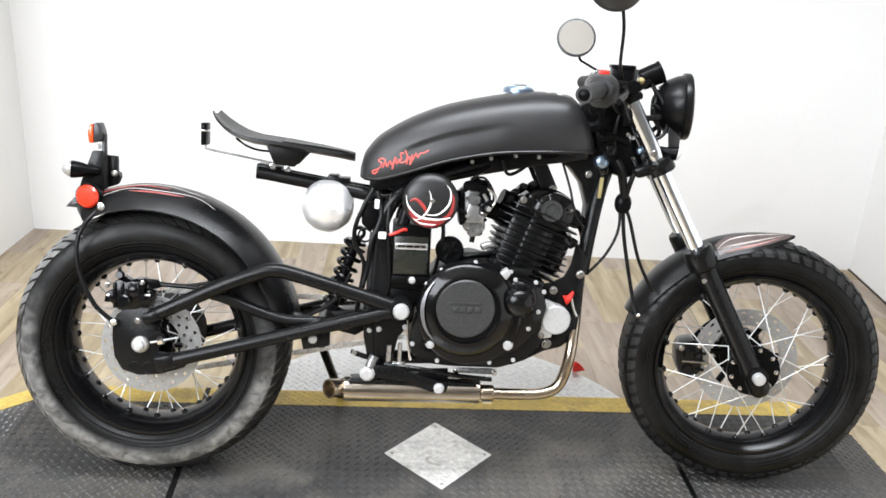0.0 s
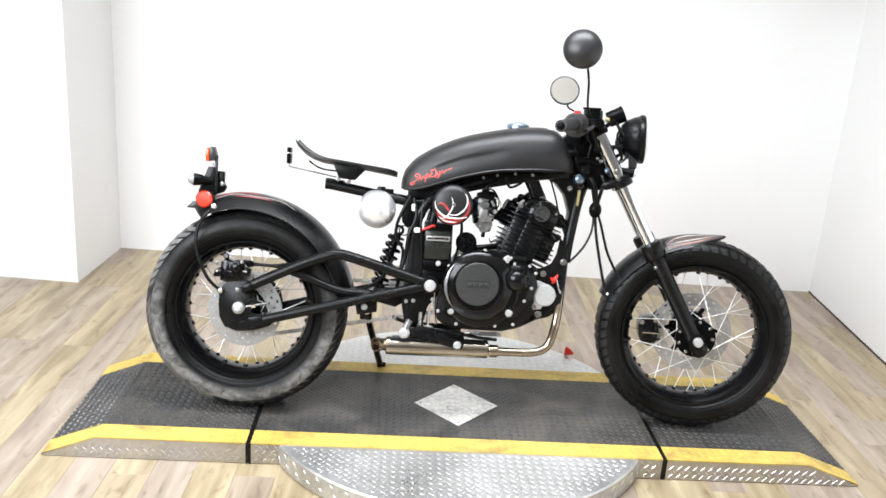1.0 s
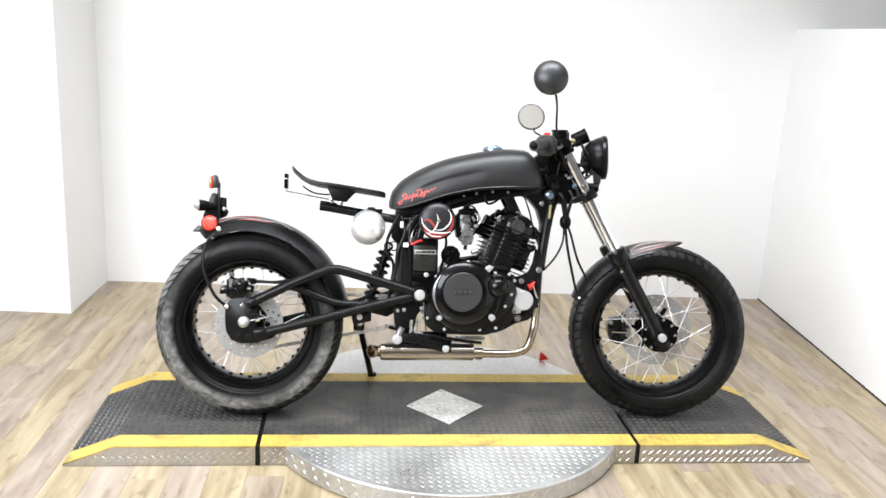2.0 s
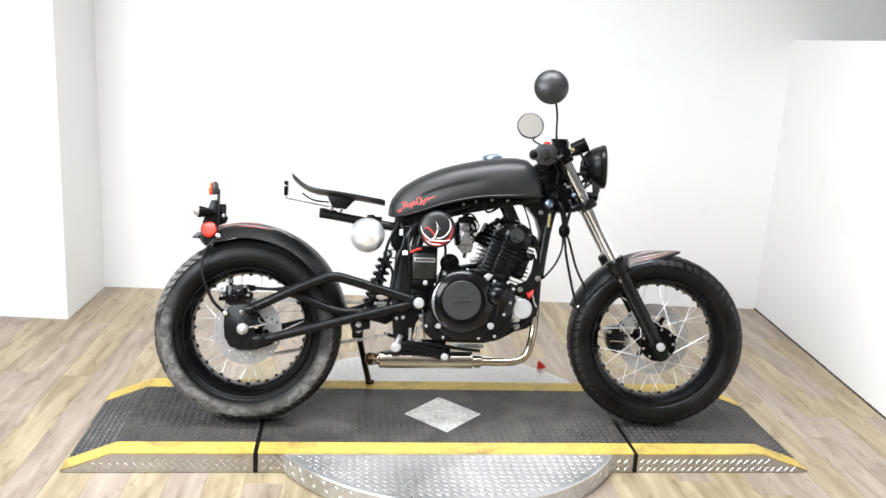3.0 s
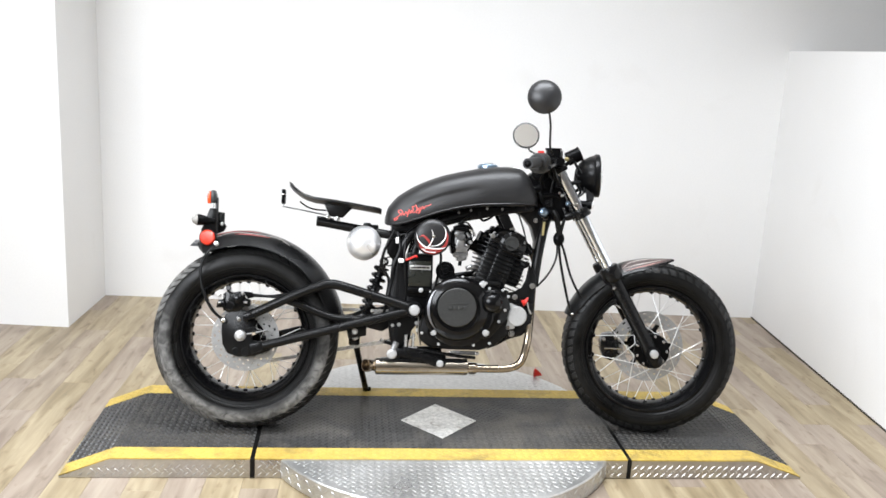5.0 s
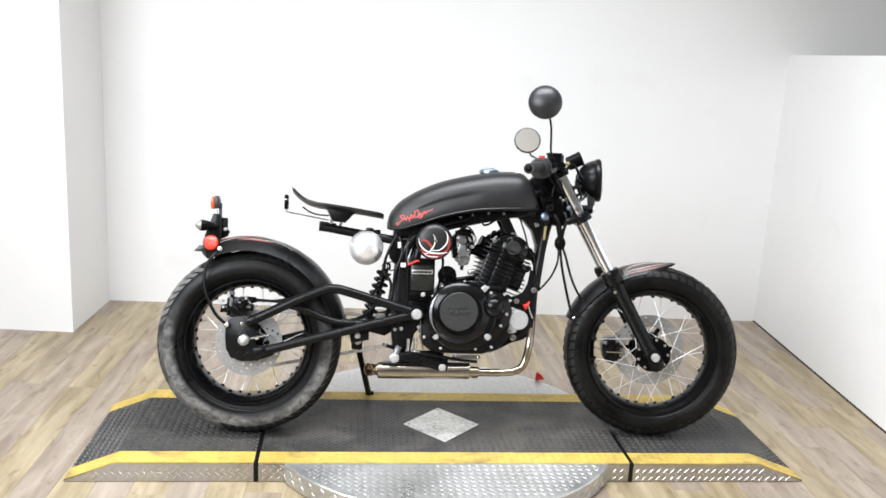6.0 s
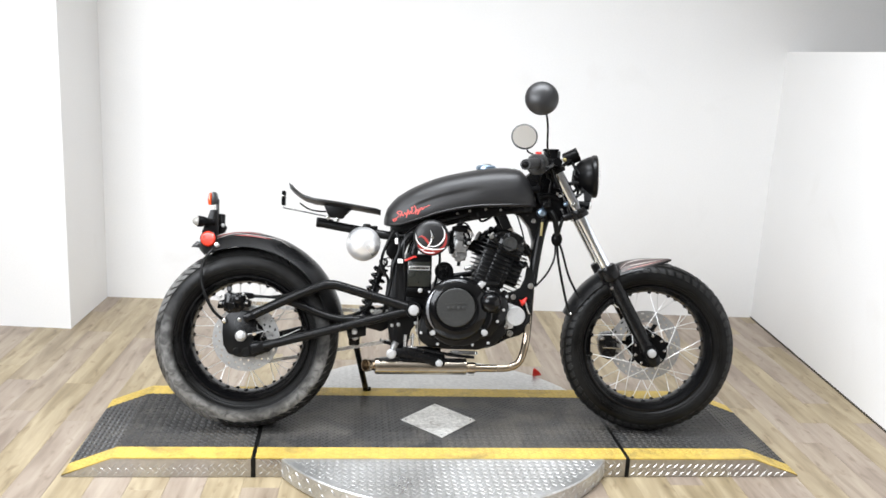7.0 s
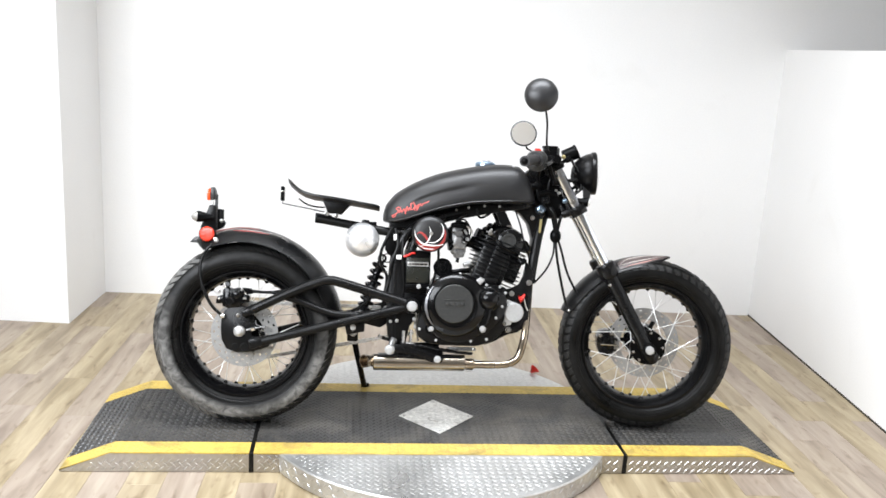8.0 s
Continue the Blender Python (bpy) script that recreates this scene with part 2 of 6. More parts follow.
def wood_material():
    """Pale hickory-like planks: long streaks, cloudy tone, some planks greyer, some yellower."""
    m = bpy.data.materials.new("oak_plank")
    m.use_nodes = True
    n, l = m.node_tree.nodes, m.node_tree.links
    b = n["Principled BSDF"]
    info = n.new("ShaderNodeObjectInfo")
    tc = n.new("ShaderNodeTexCoord")
    off = n.new("ShaderNodeVectorMath")
    off.operation = "MULTIPLY_ADD"
    comb = n.new("ShaderNodeCombineXYZ")
    geo = n.new("ShaderNodeNewGeometry")
    both = n.new("ShaderNodeMath")
    both.operation = "ADD"
    l.new(info.outputs["Random"], both.inputs[0])
    l.new(geo.outputs["Random Per Island"], both.inputs[1])
    lot = n.new("ShaderNodeMath")
    lot.operation = "FRACT"
    l.new(both.outputs[0], lot.inputs[0])
    l.new(lot.outputs[0], comb.inputs[0])
    l.new(lot.outputs[0], comb.inputs[1])
    l.new(comb.outputs[0], off.inputs[0])
    off.inputs[1].default_value = (37, 91, 0)
    l.new(tc.outputs["Object"], off.inputs[2])

    def streaks(sx, sy, scale, detail, distort):
        mp = n.new("ShaderNodeMapping")
        mp.inputs["Scale"].default_value = (sx, sy, 1)
        l.new(off.outputs[0], mp.inputs["Vector"])
        t = n.new("ShaderNodeTexNoise")
        t.inputs["Scale"].default_value, t.inputs["Detail"].default_value, t.inputs["Distortion"].default_value = scale, detail, distort
        l.new(mp.outputs[0], t.inputs["Vector"])
        return t.outputs["Fac"]

    def mix(a, b2, fac, kind="MIX"):
        x = n.new("ShaderNodeMix")
        x.data_type, x.blend_type = "RGBA", kind
        for key, v in (("A", a), ("B", b2)):
            if isinstance(v, tuple):
                x.inputs[key].default_value = v
            else:
                l.new(v, x.inputs[key])
        if isinstance(fac, float):
            x.inputs[0].default_value = fac
        else:
            l.new(fac, x.inputs[0])
        return x.outputs["Result"]

    def ramp(fac, stops):
        r = n.new("ShaderNodeValToRGB")
        e = r.color_ramp.elements
        e[0].position, e[0].color = stops[0]
        e[1].position, e[1].color = stops[-1]
        for p, c in stops[1:-1]:
            k = e.new(p)
            k.color = c
        l.new(fac, r.inputs[0])
        return r.outputs[0]

    grain = streaks(1.2, 16, 3.2, 8, 0.7)
    cloud = streaks(1.1, 8.5, 1.9, 4, 0.7)
    knots = streaks(5.0, 14.0, 2.2, 2, 0.5)
    warm = ramp(cloud, [(0.30, (0.23, 0.178, 0.102, 1)), (0.5, (0.335, 0.27, 0.168, 1)), (0.70, (0.436, 0.36, 0.235, 1))])
    cool = ramp(cloud, [(0.30, (0.225, 0.176, 0.136, 1)), (0.5, (0.318, 0.258, 0.203, 1)), (0.70, (0.396, 0.332, 0.268, 1))])
    base = mix(warm, cool, ramp(lot.outputs[0], [(0.35, (0, 0, 0, 1)), (0.65, (1, 1, 1, 1))]))
    base = mix(base, ramp(grain, [(0.3, (0.88, 0.87, 0.86, 1)), (0.7, (1.06, 1.06, 1.06, 1))]), 1.0, "MULTIPLY")
    base = mix(base, ramp(knots, [(0.24, (0.66, 0.61, 0.56, 1)), (0.42, (1, 1, 1, 1))]), 1.0, "MULTIPLY")
    l.new(base, b.inputs["Base Color"])
    b.inputs["Roughness"].default_value = 0.42
    bp = n.new("ShaderNodeBump")
    bp.inputs["Strength"].default_value, bp.inputs["Distance"].default_value = 0.12, 0.001
    l.new(grain, bp.inputs["Height"])
    l.new(bp.outputs[0], b.inputs["Normal"])
    return m


WOOD = wood_material()
LAMP_BLACK = material("lamp_black", (0.004, 0.004, 0.0043), 0.3, grain=0.05, spec=0.25)
# rear ramp lugs: worn paint plus the light they catch, in one colour
TREAD_LUG = material("lit_worn_lug", (0.068, 0.068, 0.068), 0.32, grain=0.3, scale=40, blotch=0.4, blotch_scale=3, spec=0.45)
WORN_LUG = dusty(material("trodden_black_lug", (0.044, 0.0425, 0.04), 0.46, grain=0.3, scale=40, blotch=0.4, blotch_scale=3, spec=0.35), (0.105, 0.096, 0.082), 6, 0.48, 0.8)
FADED_WHITE = material("faded_cream_paint", (0.24, 0.22, 0.205), 0.45, grain=0.3, scale=90)
FADED_RED = material("faded_red_paint", (0.2, 0.03, 0.026), 0.45, grain=0.3, scale=90)
CONCRETE = material("pale_concrete", (0.42, 0.42, 0.41), 0.6, grain=0.1, scale=20, blotch=0.1, bump=0.1)
CARB = material("grey_cast_alloy", (0.2, 0.2, 0.198), 0.36, 0.7, grain=0.3, scale=120, bump=0.3, blotch=0.5, blotch_scale=45)
SHOP_WALL = material("pale_shop_wall", (0.66, 0.66, 0.65), 0.8, grain=0.05, scale=60, bump=0.1, blotch=0.05)
TABLE = material("bright_tread_plate", (0.56, 0.56, 0.55), 0.38, 0.8, grain=0.1, scale=60, blotch=0.15, blotch_scale=4, rough_var=0.12)
SILENCER = material("brushed_silencer_steel", (0.39, 0.35, 0.295), 0.22, 1.0, grain=0.15, scale=30, rough_var=0.06, stretch=(1, 8, 8))
FIN_BLACK = material("fin_black", (0.0028, 0.0028, 0.0029), 0.32, grain=0.2, scale=150, spec=0.42)
CASE_BLACK = material("crankcase_black", (0.0035, 0.0035, 0.0036), 0.42, grain=0.25, scale=120, bump=0.1, spec=0.22)
EDGE_GLINT = material("edge_glint_metal", (0.2, 0.2, 0.21), 0.35, 0.8, grain=0.3, scale=120)
GRIP = material("grey_grip_rubber", (0.02, 0.02, 0.021), 0.55, grain=0.15, scale=150, bump=0.2)
ROSE_LINE = material("faded_rose_paint", (0.42, 0.22, 0.195), 0.45, grain=0.2, scale=90)
PALE_LINE = material("pale_line_paint", (0.45, 0.40, 0.37), 0.45, grain=0.2, scale=90)
BOX_FACE = material("dull_olive_plastic", (0.015, 0.016, 0.013), 0.24, grain=0.1, scale=120, spec=0.5)
SEAT_PAN = material("satin_seat_paint", (0.012, 0.012, 0.0125), 0.42, grain=0.1, scale=150, spec=0.45)
SHELL = material("satin_shell", (0.018, 0.018, 0.019), 0.38, grain=0.05, scale=120, spec=0.5)
SMOKED = material("smoked_lens", (0.3, 0.29, 0.27), 0.2, grain=0.05, coat=0.3)
PANEL_PAINT = material("faded_brown_panel", (0.075, 0.057, 0.053), 0.4, grain=0.2, scale=60)
DISC = material("drilled_disc_steel", (0.36, 0.36, 0.355), 0.36, 0.45, grain=0.1, scale=80)


# ---- shapes ----
def link(name, bm, mat, parent=None, smooth=None):
    me = bpy.data.meshes.new(name)
    bm.normal_update()
    bm.to_mesh(me)
    bm.free()
    for mt in (mat if isinstance(mat, (list, tuple)) else [mat]):
        me.materials.append(mt)
    if smooth is not None:
        me.shade_smooth()
        me.set_sharp_from_angle(angle=radians(smooth))
    ob = new(name, me)
    ob.parent = parent
    return ob


def part(name, bm, mat, parent, label="", smooth=35):
    return tagged(link(name, bm, mat, parent, smooth), label)


def box(x0, x1, y0, y1, z0, z1, bevel=0.0, segs=2, bm=None):
    own = bm is None
    bm = bm or bmesh.new()
    r = bmesh.ops.create_cube(bm, size=1, matrix=Matrix.Translation(((x0 + x1) / 2, (y0 + y1) / 2, (z0 + z1) / 2)) @ Matrix.Diagonal((x1 - x0, y1 - y0, z1 - z0, 1)))
    if bevel and own:
        bmesh.ops.bevel(bm, geom=bm.edges[:], offset=bevel, segments=segs, affect="EDGES", profile=0.5)
    return bm


def prism(outline, y0, y1, bevel=0.0, segs=2):
    """An outline in x and z, pushed from y0 to y1."""
    bm = bmesh.new()
    f = bm.faces.new([bm.verts.new((x, y0, z)) for x, z in outline])
    r = bmesh.ops.extrude_face_region(bm, geom=[f])
    bmesh.ops.translate(bm, vec=(0, y1 - y0, 0), verts=[v for v in r["geom"] if isinstance(v, bmesh.types.BMVert)])
    bmesh.ops.recalc_face_normals(bm, faces=bm.faces[:])
    if bevel:
        bmesh.ops.bevel(bm, geom=bm.edges[:], offset=bevel, segments=segs, affect="EDGES", profile=0.5)
    return bm


def lathe(profile, centre=(0, 0, 0), axis=(0, -1, 0), n=48, bm=None, closed=False):
    """Profile rows (radius, along the axis), turned round the axis through centre."""
    bm = bm or bmesh.new()
    q = Vector(axis).normalized().to_track_quat("Z", "Y").to_matrix().to_4x4()
    m = Matrix.Translation(centre) @ q
    rings = []
    for r, h in profile:
        if r < 1e-6:
            rings.append([bm.verts.new(m @ Vector((0, 0, h)))])
        else:
            rings.append([bm.verts.new(m @ Vector((r * math.cos(2 * math.pi * k / n), r * math.sin(2 * math.pi * k / n), h))) for k in range(n)])
    pairs = list(zip(rings, rings[1:])) + ([(rings[-1], rings[0])] if closed else [])
    for a, b in pairs:
        for k in range(n):
            j = (k + 1) % n
            if len(a) == 1 and len(b) == 1:
                continue
            if len(a) == 1:
                bm.faces.new((a[0], b[k], b[j]))
            elif len(b) == 1:
                bm.faces.new((a[k], b[0], a[j]))
            else:
                bm.faces.new((a[k], b[k], b[j], a[j]))
    bmesh.ops.recalc_face_normals(bm, faces=bm.faces[:])
    return bm


def smooth_path(points, steps=6):
    p = [Vector(v) for v in points]
    if len(p) < 3:
        return p
    out = []
    for i in range(len(p) - 1):
        a, b, c, d = p[max(i - 1, 0)], p[i], p[i + 1], p[min(i + 2, len(p) - 1)]
        for s in range(steps):
            t = s / steps
            out.append(0.5 * (2 * b + (c - a) * t + (2 * a - 5 * b + 4 * c - d) * t * t + (3 * b - a - 3 * c + d) * t ** 3))
    out.append(p[-1])
    return out


def tube(points, radius, n=10, steps=6, caps=True, bm=None, ends=None):
    """A round tube along points; radius: one number, or one at each end."""
    bm = bm or bmesh.new()
    p = smooth_path(points, steps) if steps > 1 else [Vector(v) for v in points]
    r0, r1 = radius if isinstance(radius, tuple) else (radius, radius)
    up = None
    rings = []
    for i, v in enumerate(p):
        d = (p[min(i + 1, len(p) - 1)] - p[max(i - 1, 0)]).normalized()
        if up is None:
            up = d.orthogonal().normalized()
        up = (up - d * up.dot(d)).normalized()
        side = d.cross(up)
        r = r0 + (r1 - r0) * i / max(1, len(p) - 1)
        rings.append([bm.verts.new(v + r * (math.cos(2 * math.pi * k / n) * up + math.sin(2 * math.pi * k / n) * side)) for k in range(n)])
    for a, b in zip(rings, rings[1:]):
        for k in range(n):
            j = (k + 1) % n
            bm.faces.new((a[k], a[j], b[j], b[k]))
    if caps:
        bm.faces.new(rings[0][::-1])
        bm.faces.new(rings[-1])
    return bm


def ball(centre, rx, ry=None, rz=None, u=20, v=12, bm=None):
    bm = bm or bmesh.new()
    bmesh.ops.create_uvsphere(bm, u_segments=u, v_segments=v, radius=1, matrix=Matrix.Translation(centre) @ Matrix.Diagonal((rx, ry or rx, rz or rx, 1)))
    return bm


def bolt(at, r=0.008, h=0.008, axis=(0, -1, 0), bm=None):
    bm = bm or bmesh.new()
    lathe([(r * 1.2, -0.002), (r * 1.2, h * 0.2), (r * 0.95, h * 0.24), (r * 0.95, h * 0.8), (r * 0.78, h), (0, h * 1.04)], at, axis, 10, bm)
    return bm


def structure(name, bm, mat, label, category, smooth=None):
    return tagged(link(name, bm, mat, None, smooth), label, category, "", "structure")


# ---- the room ----
ROOM = pose(0, 0, 0, 0, 0, -1.5)
structure("wall_back", box(-1.7, 5.1, 0, 0.15, -0.006, CEIL), WALL, "plain white painted back wall of the bay", "wall").matrix_world = pose(0.0, 1.645, 0, 0, 0, -2.15)
structure("wall_left_return", box(-0.15, 0, 0.02, 0.56, -0.006, CEIL), WALL, "short white return wall beside the back wall", "wall").matrix_world = pose(-1.648, 1.164, 0, 0, 0, -2.4)
structure("wall_left", box(-3.4, 0, 0, 0.018, -0.006, CEIL), WALL, "white painted wall that steps forward", "wall").matrix_world = pose(-1.648, 1.164, 0, 0, 0, -5.0)
structure("wall_right", box(0, 0.12, -4.2, 0.06, -0.006, 1.475), WALL, "white half-height side partition", "wall").matrix_world = pose(1.94, 1.572, 0, 0, 0, -5.3)
# dark strip puts the shadow line under the partition into colour
structure("trim", box(-0.004, 0, -4.2, 0.05, -0.004, 0.007), GAP_SHADE, "thin dark strip standing in for the shadow at the partition foot", "trim").matrix_world = pose(1.94, 1.572, 0, 0, 0, -5.3)
structure("wall_far_right", box(4.85, 5.0, -6.0, 1.7, -0.006, CEIL), WALL, "plain white side wall beyond the partition", "wall")
structure("wall_far_left", box(-5.0, -4.85, -6.0, 1.6, -0.006, CEIL), SHOP_WALL, "plain pale side wall closing the shop", "wall")
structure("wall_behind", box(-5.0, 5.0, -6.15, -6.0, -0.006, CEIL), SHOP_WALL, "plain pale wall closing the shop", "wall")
structure("ceiling", box(-5.0, 5.0, -6.15, 3.0, CEIL, CEIL + 0.1), CEILING, "plain white ceiling above the display bay", "ceiling")


# ---- the platform ----
def lug(bm, at, u, v, w, length, width, height):
    """One raised lens-shaped lug: u along, v across, w up."""
    at = Vector(at)
    tips = [bm.verts.new(at + u * length * k) for k in (-0.5, 0.5)]
    sides = [bm.verts.new(at + v * width * k) for k in (-0.5, 0.5)]
    top = [bm.verts.new(at + u * length * 0.22 * k + w * height) for k in (-1, 1)]
    bm.faces.new((tips[0], sides[0], top[0]))
    bm.faces.new((tips[0], top[0], sides[1]))
    bm.faces.new((sides[0], top[1], top[0]))
    bm.faces.new((sides[1], top[0], top[1]))
    bm.faces.new((tips[1], top[1], sides[0]))
    bm.faces.new((tips[1], sides[1], top[1]))


def lugs(spots, origin, ux, uy, up, size=0.026, high=0.0025, slim=0.3):
    """Lugs at (a, b) spots of a plane, each turned against its neighbours."""
    bm = bmesh.new()
    origin, ux, uy, up = Vector(origin), Vector(ux), Vector(uy), Vector(up)
    for a, b, odd in spots:
        k = 0.7071 if odd else -0.7071
        u = ux * 0.7071 + uy * k
        lug(bm, origin + ux * a + uy * b, u, up.cross(u), up, size, size * slim, high)
    bmesh.ops.recalc_face_normals(bm, faces=bm.faces[:])
    return bm


def spots(a0, a1, b0, b1, pitch=0.0245, keep=None):
    """Places for lugs: a square grid of one slant, with the other slant at the middle of each square."""
    na, nb = max(1, round((a1 - a0) / pitch)), max(1, round((b1 - b0) / pitch))
    da, db = (a1 - a0) / na, (b1 - b0) / nb
    out = []
    for i in range(na):
        for j in range(nb):
            out.append((a0 + (i + 0.27) * da, b0 + (j + 0.27) * db, 1))
            out.append((a0 + (i + 0.77) * da, b0 + (j + 0.77) * db, 0))
    return [p for p in out if keep is None or keep(p[0], p[1])]


YE = 0.223   # where the yellow edge begins
HALF = 0.3


def deck_section(name, outline, crest, tip, label):
    """A plate section over the side outline; crest and tip: where its ramp begins and ends."""
    x0, x1 = min(p[0] for p in outline), max(p[0] for p in outline)
    ob = tagged(link(name, prism(outline, -HALF + 0.004, HALF - 0.004, 0.0015, 1), TREAD_BLACK), label, "ramp", "platform sections")
    flats = (x0, x1) if crest is None else ((crest, x1) if tip < crest else (x0, crest))
    runs = [(Vector((flats[0], 0, DECK)), Vector((flats[1], 0, DECK)))]
    if crest is not None:
        ends = sorted([(tip, 0.008), (crest, DECK)])
        runs.append((Vector((ends[0][0], 0, ends[0][1])), Vector((ends[1][0], 0, ends[1][1]))))
    for p, q in runs:
        ux = (q - p).normalized()
        up = ux.cross(Vector((0, 1, 0)))
        ln = (q - p).length
        near = (lambda a, b: abs(p.x + a) / 0.15 + abs(b) / 0.158 > 1) if crest is None else None
        tagged(part("tread", lugs(spots(0, ln, -YE, YE, 0.0245, near), p, ux, (0, 1, 0), up, 0.020, 0.0034 if x0 < -1 else 0.0022), TREAD_LUG if x0 < -1 else WORN_LUG, ob, smooth=None), kind="stuff")
        for side in (-1, 1):
            b0, b1 = (-HALF, -YE) if side < 0 else (YE, HALF)
            tagged(part("edge_tread", lugs(spots(0, ln, b0 + 0.006, b1 - 0.004), p + up * 0.0012, ux, (0, 1, 0), up, 0.018, 0.0014), YELLOW, ob, smooth=None), kind="stuff")
    for side in (-1, 1):
        b0, b1 = (-HALF, -YE) if side < 0 else (YE, HALF)
        bm = bmesh.new()
        line = [(x, z) for x, z in outline if z > 0.005]
        line = sorted(line)
        for (xa, za), (xb, zb) in zip(line, line[1:]):
            if xb - xa < 1e-4:
                continue
            rows = [[bm.verts.new((x, y, z + h)) for x, z in ((xa, za), (xb, zb))] for h in (0.0012, -0.003) for y in (b0, b1)]
            bm.faces.new((rows[0][0], rows[0][1], rows[1][1], rows[1][0]))
            bm.faces.new((rows[0][0], rows[2][0], rows[2][1], rows[0][1]))
            bm.faces.new((rows[1][0], rows[1][1], rows[3][1], rows[3][0]))
        bmesh.ops.remove_doubles(bm, verts=bm.verts[:], dist=1e-4)
        bmesh.ops.recalc_face_normals(bm, faces=bm.faces[:])
        part("yellow_edge", bm, YELLOW, ob, "yellow painted edge stripe", None)
        y = -HALF if side < 0 else HALF
        low = [(x, min(z, DECK - 0.004)) for x, z in outline]
        part("side_plate", prism(low, y, y - 0.004 * side), TREAD_SILVER, ob, "bare metal tread-plate flank", None)
        if side < 0:
            def fits(a, b):
                if crest is None:
                    return True
                run = (a - tip) / (crest - tip)
                return b < 0.008 + (DECK - 0.02) * min(1, max(0, run)) - 0.006
            tagged(part("side_tread", lugs(spots(x0 + 0.01, x1 - 0.01, 0.006, DECK - 0.008, 0.0245, fits), (0, y, 0), (1, 0, 0), (0, 0, 1), (0, -1, 0), 0.026, 0.0022, 0.2), LUG_SILVER, ob, smooth=None), kind="stuff")
    return ob


RAMP_REAR = [(-1.23, 0.002), (-0.637, 0.002), (-0.637, DECK), (-1.075, DECK), (-1.23, 0.008)]
MIDDLE = [(-0.625, 0.002), (0.614, 0.002), (0.614, DECK), (-0.625, DECK)]
RAMP_FRONT = [(0.625, 0.002), (1.235, 0.002), (1.235, 0.008), (1.07, DECK), (0.625, DECK)]
deck_section("ramp_section", RAMP_REAR, -1.075, -1.23, "black tread-plate end ramp with yellow edges")
middle = deck_section("deck_section", MIDDLE, None, None, "black tread-plate middle deck with a silver diamond inlay")
deck_section("ramp_section", RAMP_FRONT, 1.07, 1.235, "black tread-plate end ramp with yellow edges")

for x0, x1 in ((-0.6385, -0.6235), (0.6125, 0.6265)):
    part("joint_strip", box(x0, x1, -0.3035, 0.3035, 0.002, DECK + 0.0016, 0.001, 1), RUBBER, middle, "black rubber joint strip", None)
diamond = bmesh.new()
f = diamond.faces.new([diamond.verts.new((x, y, DECK + 0.0005)) for x, y in ((-0.137, 0), (0, -0.146), (0.137, 0), (0, 0.146))])
r = bmesh.ops.extrude_face_region(diamond, geom=[f])
bmesh.ops.translate(diamond, vec=(0, 0, 0.0025), verts=[v for v in r["geom"] if isinstance(v, bmesh.types.BMVert)])
bmesh.ops.recalc_face_normals(diamond, faces=diamond.faces[:])
inlay = part("diamond_inlay", diamond, WORN_SILVER, middle, "scuffed silver diamond plate with corner screws", None)
tagged(part("inlay_tread", lugs(spots(-0.137, 0.137, -0.146, 0.146, 0.025, lambda a, b: abs(a) / 0.137 + abs(b) / 0.146 < 0.88), (0, 0, DECK + 0.003), (1, 0, 0), (0, 1, 0), (0, 0, 1), 0.018, 0.0015), WORN_SILVER, inlay, smooth=None), kind="stuff")
for x, y in ((-0.118, 0), (0, -0.126), (0.118, 0), (0, 0.126)):
    part("screw", bolt((x, y, DECK + 0.003), 0.004, 0.002, (0, 0, 1)), STEEL, inlay)

TT, TR, TC = 0.0665, 0.628, Vector((0, 0.02, 0))
turntable = tagged(link("turntable", lathe([(0.0, 0.001), (TR - 0.01, 0.001), (TR, 0.004), (TR, TT - 0.004), (TR - 0.004, TT), (0, TT)], TC, (0, 0, 1), 128), TABLE, None, 40), "bare silver tread-plate turntable disc under the deck", "turntable")
tagged(part("disc_tread", lugs(spots(-0.62, 0.62, -0.62, 0.62, 0.0265, lambda a, b: a * a + b * b < 0.607 ** 2 and not -0.335 < b < 0.295), TC + Vector((0, 0, TT)), (1, 0, 0), (0, 1, 0), (0, 0, 1), 0.021, 0.0016), TABLE, turntable, smooth=None), kind="stuff")
rim_bm = bmesh.new()
for k in range(150):
    for j in range(2):
        a = 2 * math.pi * (k + 0.5 * j) / 150
        n = Vector((math.cos(a), math.sin(a), 0))
        t = Vector((-n.y, n.x, 0))
        u = (t + Vector((0, 0, 1 if (k + j) % 2 else -1))).normalized()
        lug(rim_bm, TC + n * TR + Vector((0, 0, 0.02 + 0.027 * j)), u, n.cross(u), n, 0.025, 0.0075, 0.002)
bmesh.ops.recalc_face_normals(rim_bm, faces=rim_bm.faces[:])
tagged(part("rim_tread", rim_bm, TABLE, turntable, smooth=None), kind="stuff")

# ---- the motorcycle ----
LEAN = 12.0
bike = new("motorcycle")
bike.matrix_world = pose(0, -0.068, DECK, -LEAN, 0, 0)
bike.matrix_world = Matrix.Rotation(radians(-0.7), 4, "Z") @ bike.matrix_world
tagged(bike, "matt black bobber motorcycle with bare steel details on its stand", "motorcycle")
REAR, FRONT = Vector((-0.683, 0, 0.317)), Vector((0.743, 0, 0.312))
FORK_UP = Vector((-0.565, 0, 1)).normalized()
HEAD = Vector((0.37, 0, 0.875))
STEER = Matrix.Translation(HEAD) @ Matrix.Rotation(radians(-9), 4, FORK_UP) @ Matrix.Translation(-HEAD)


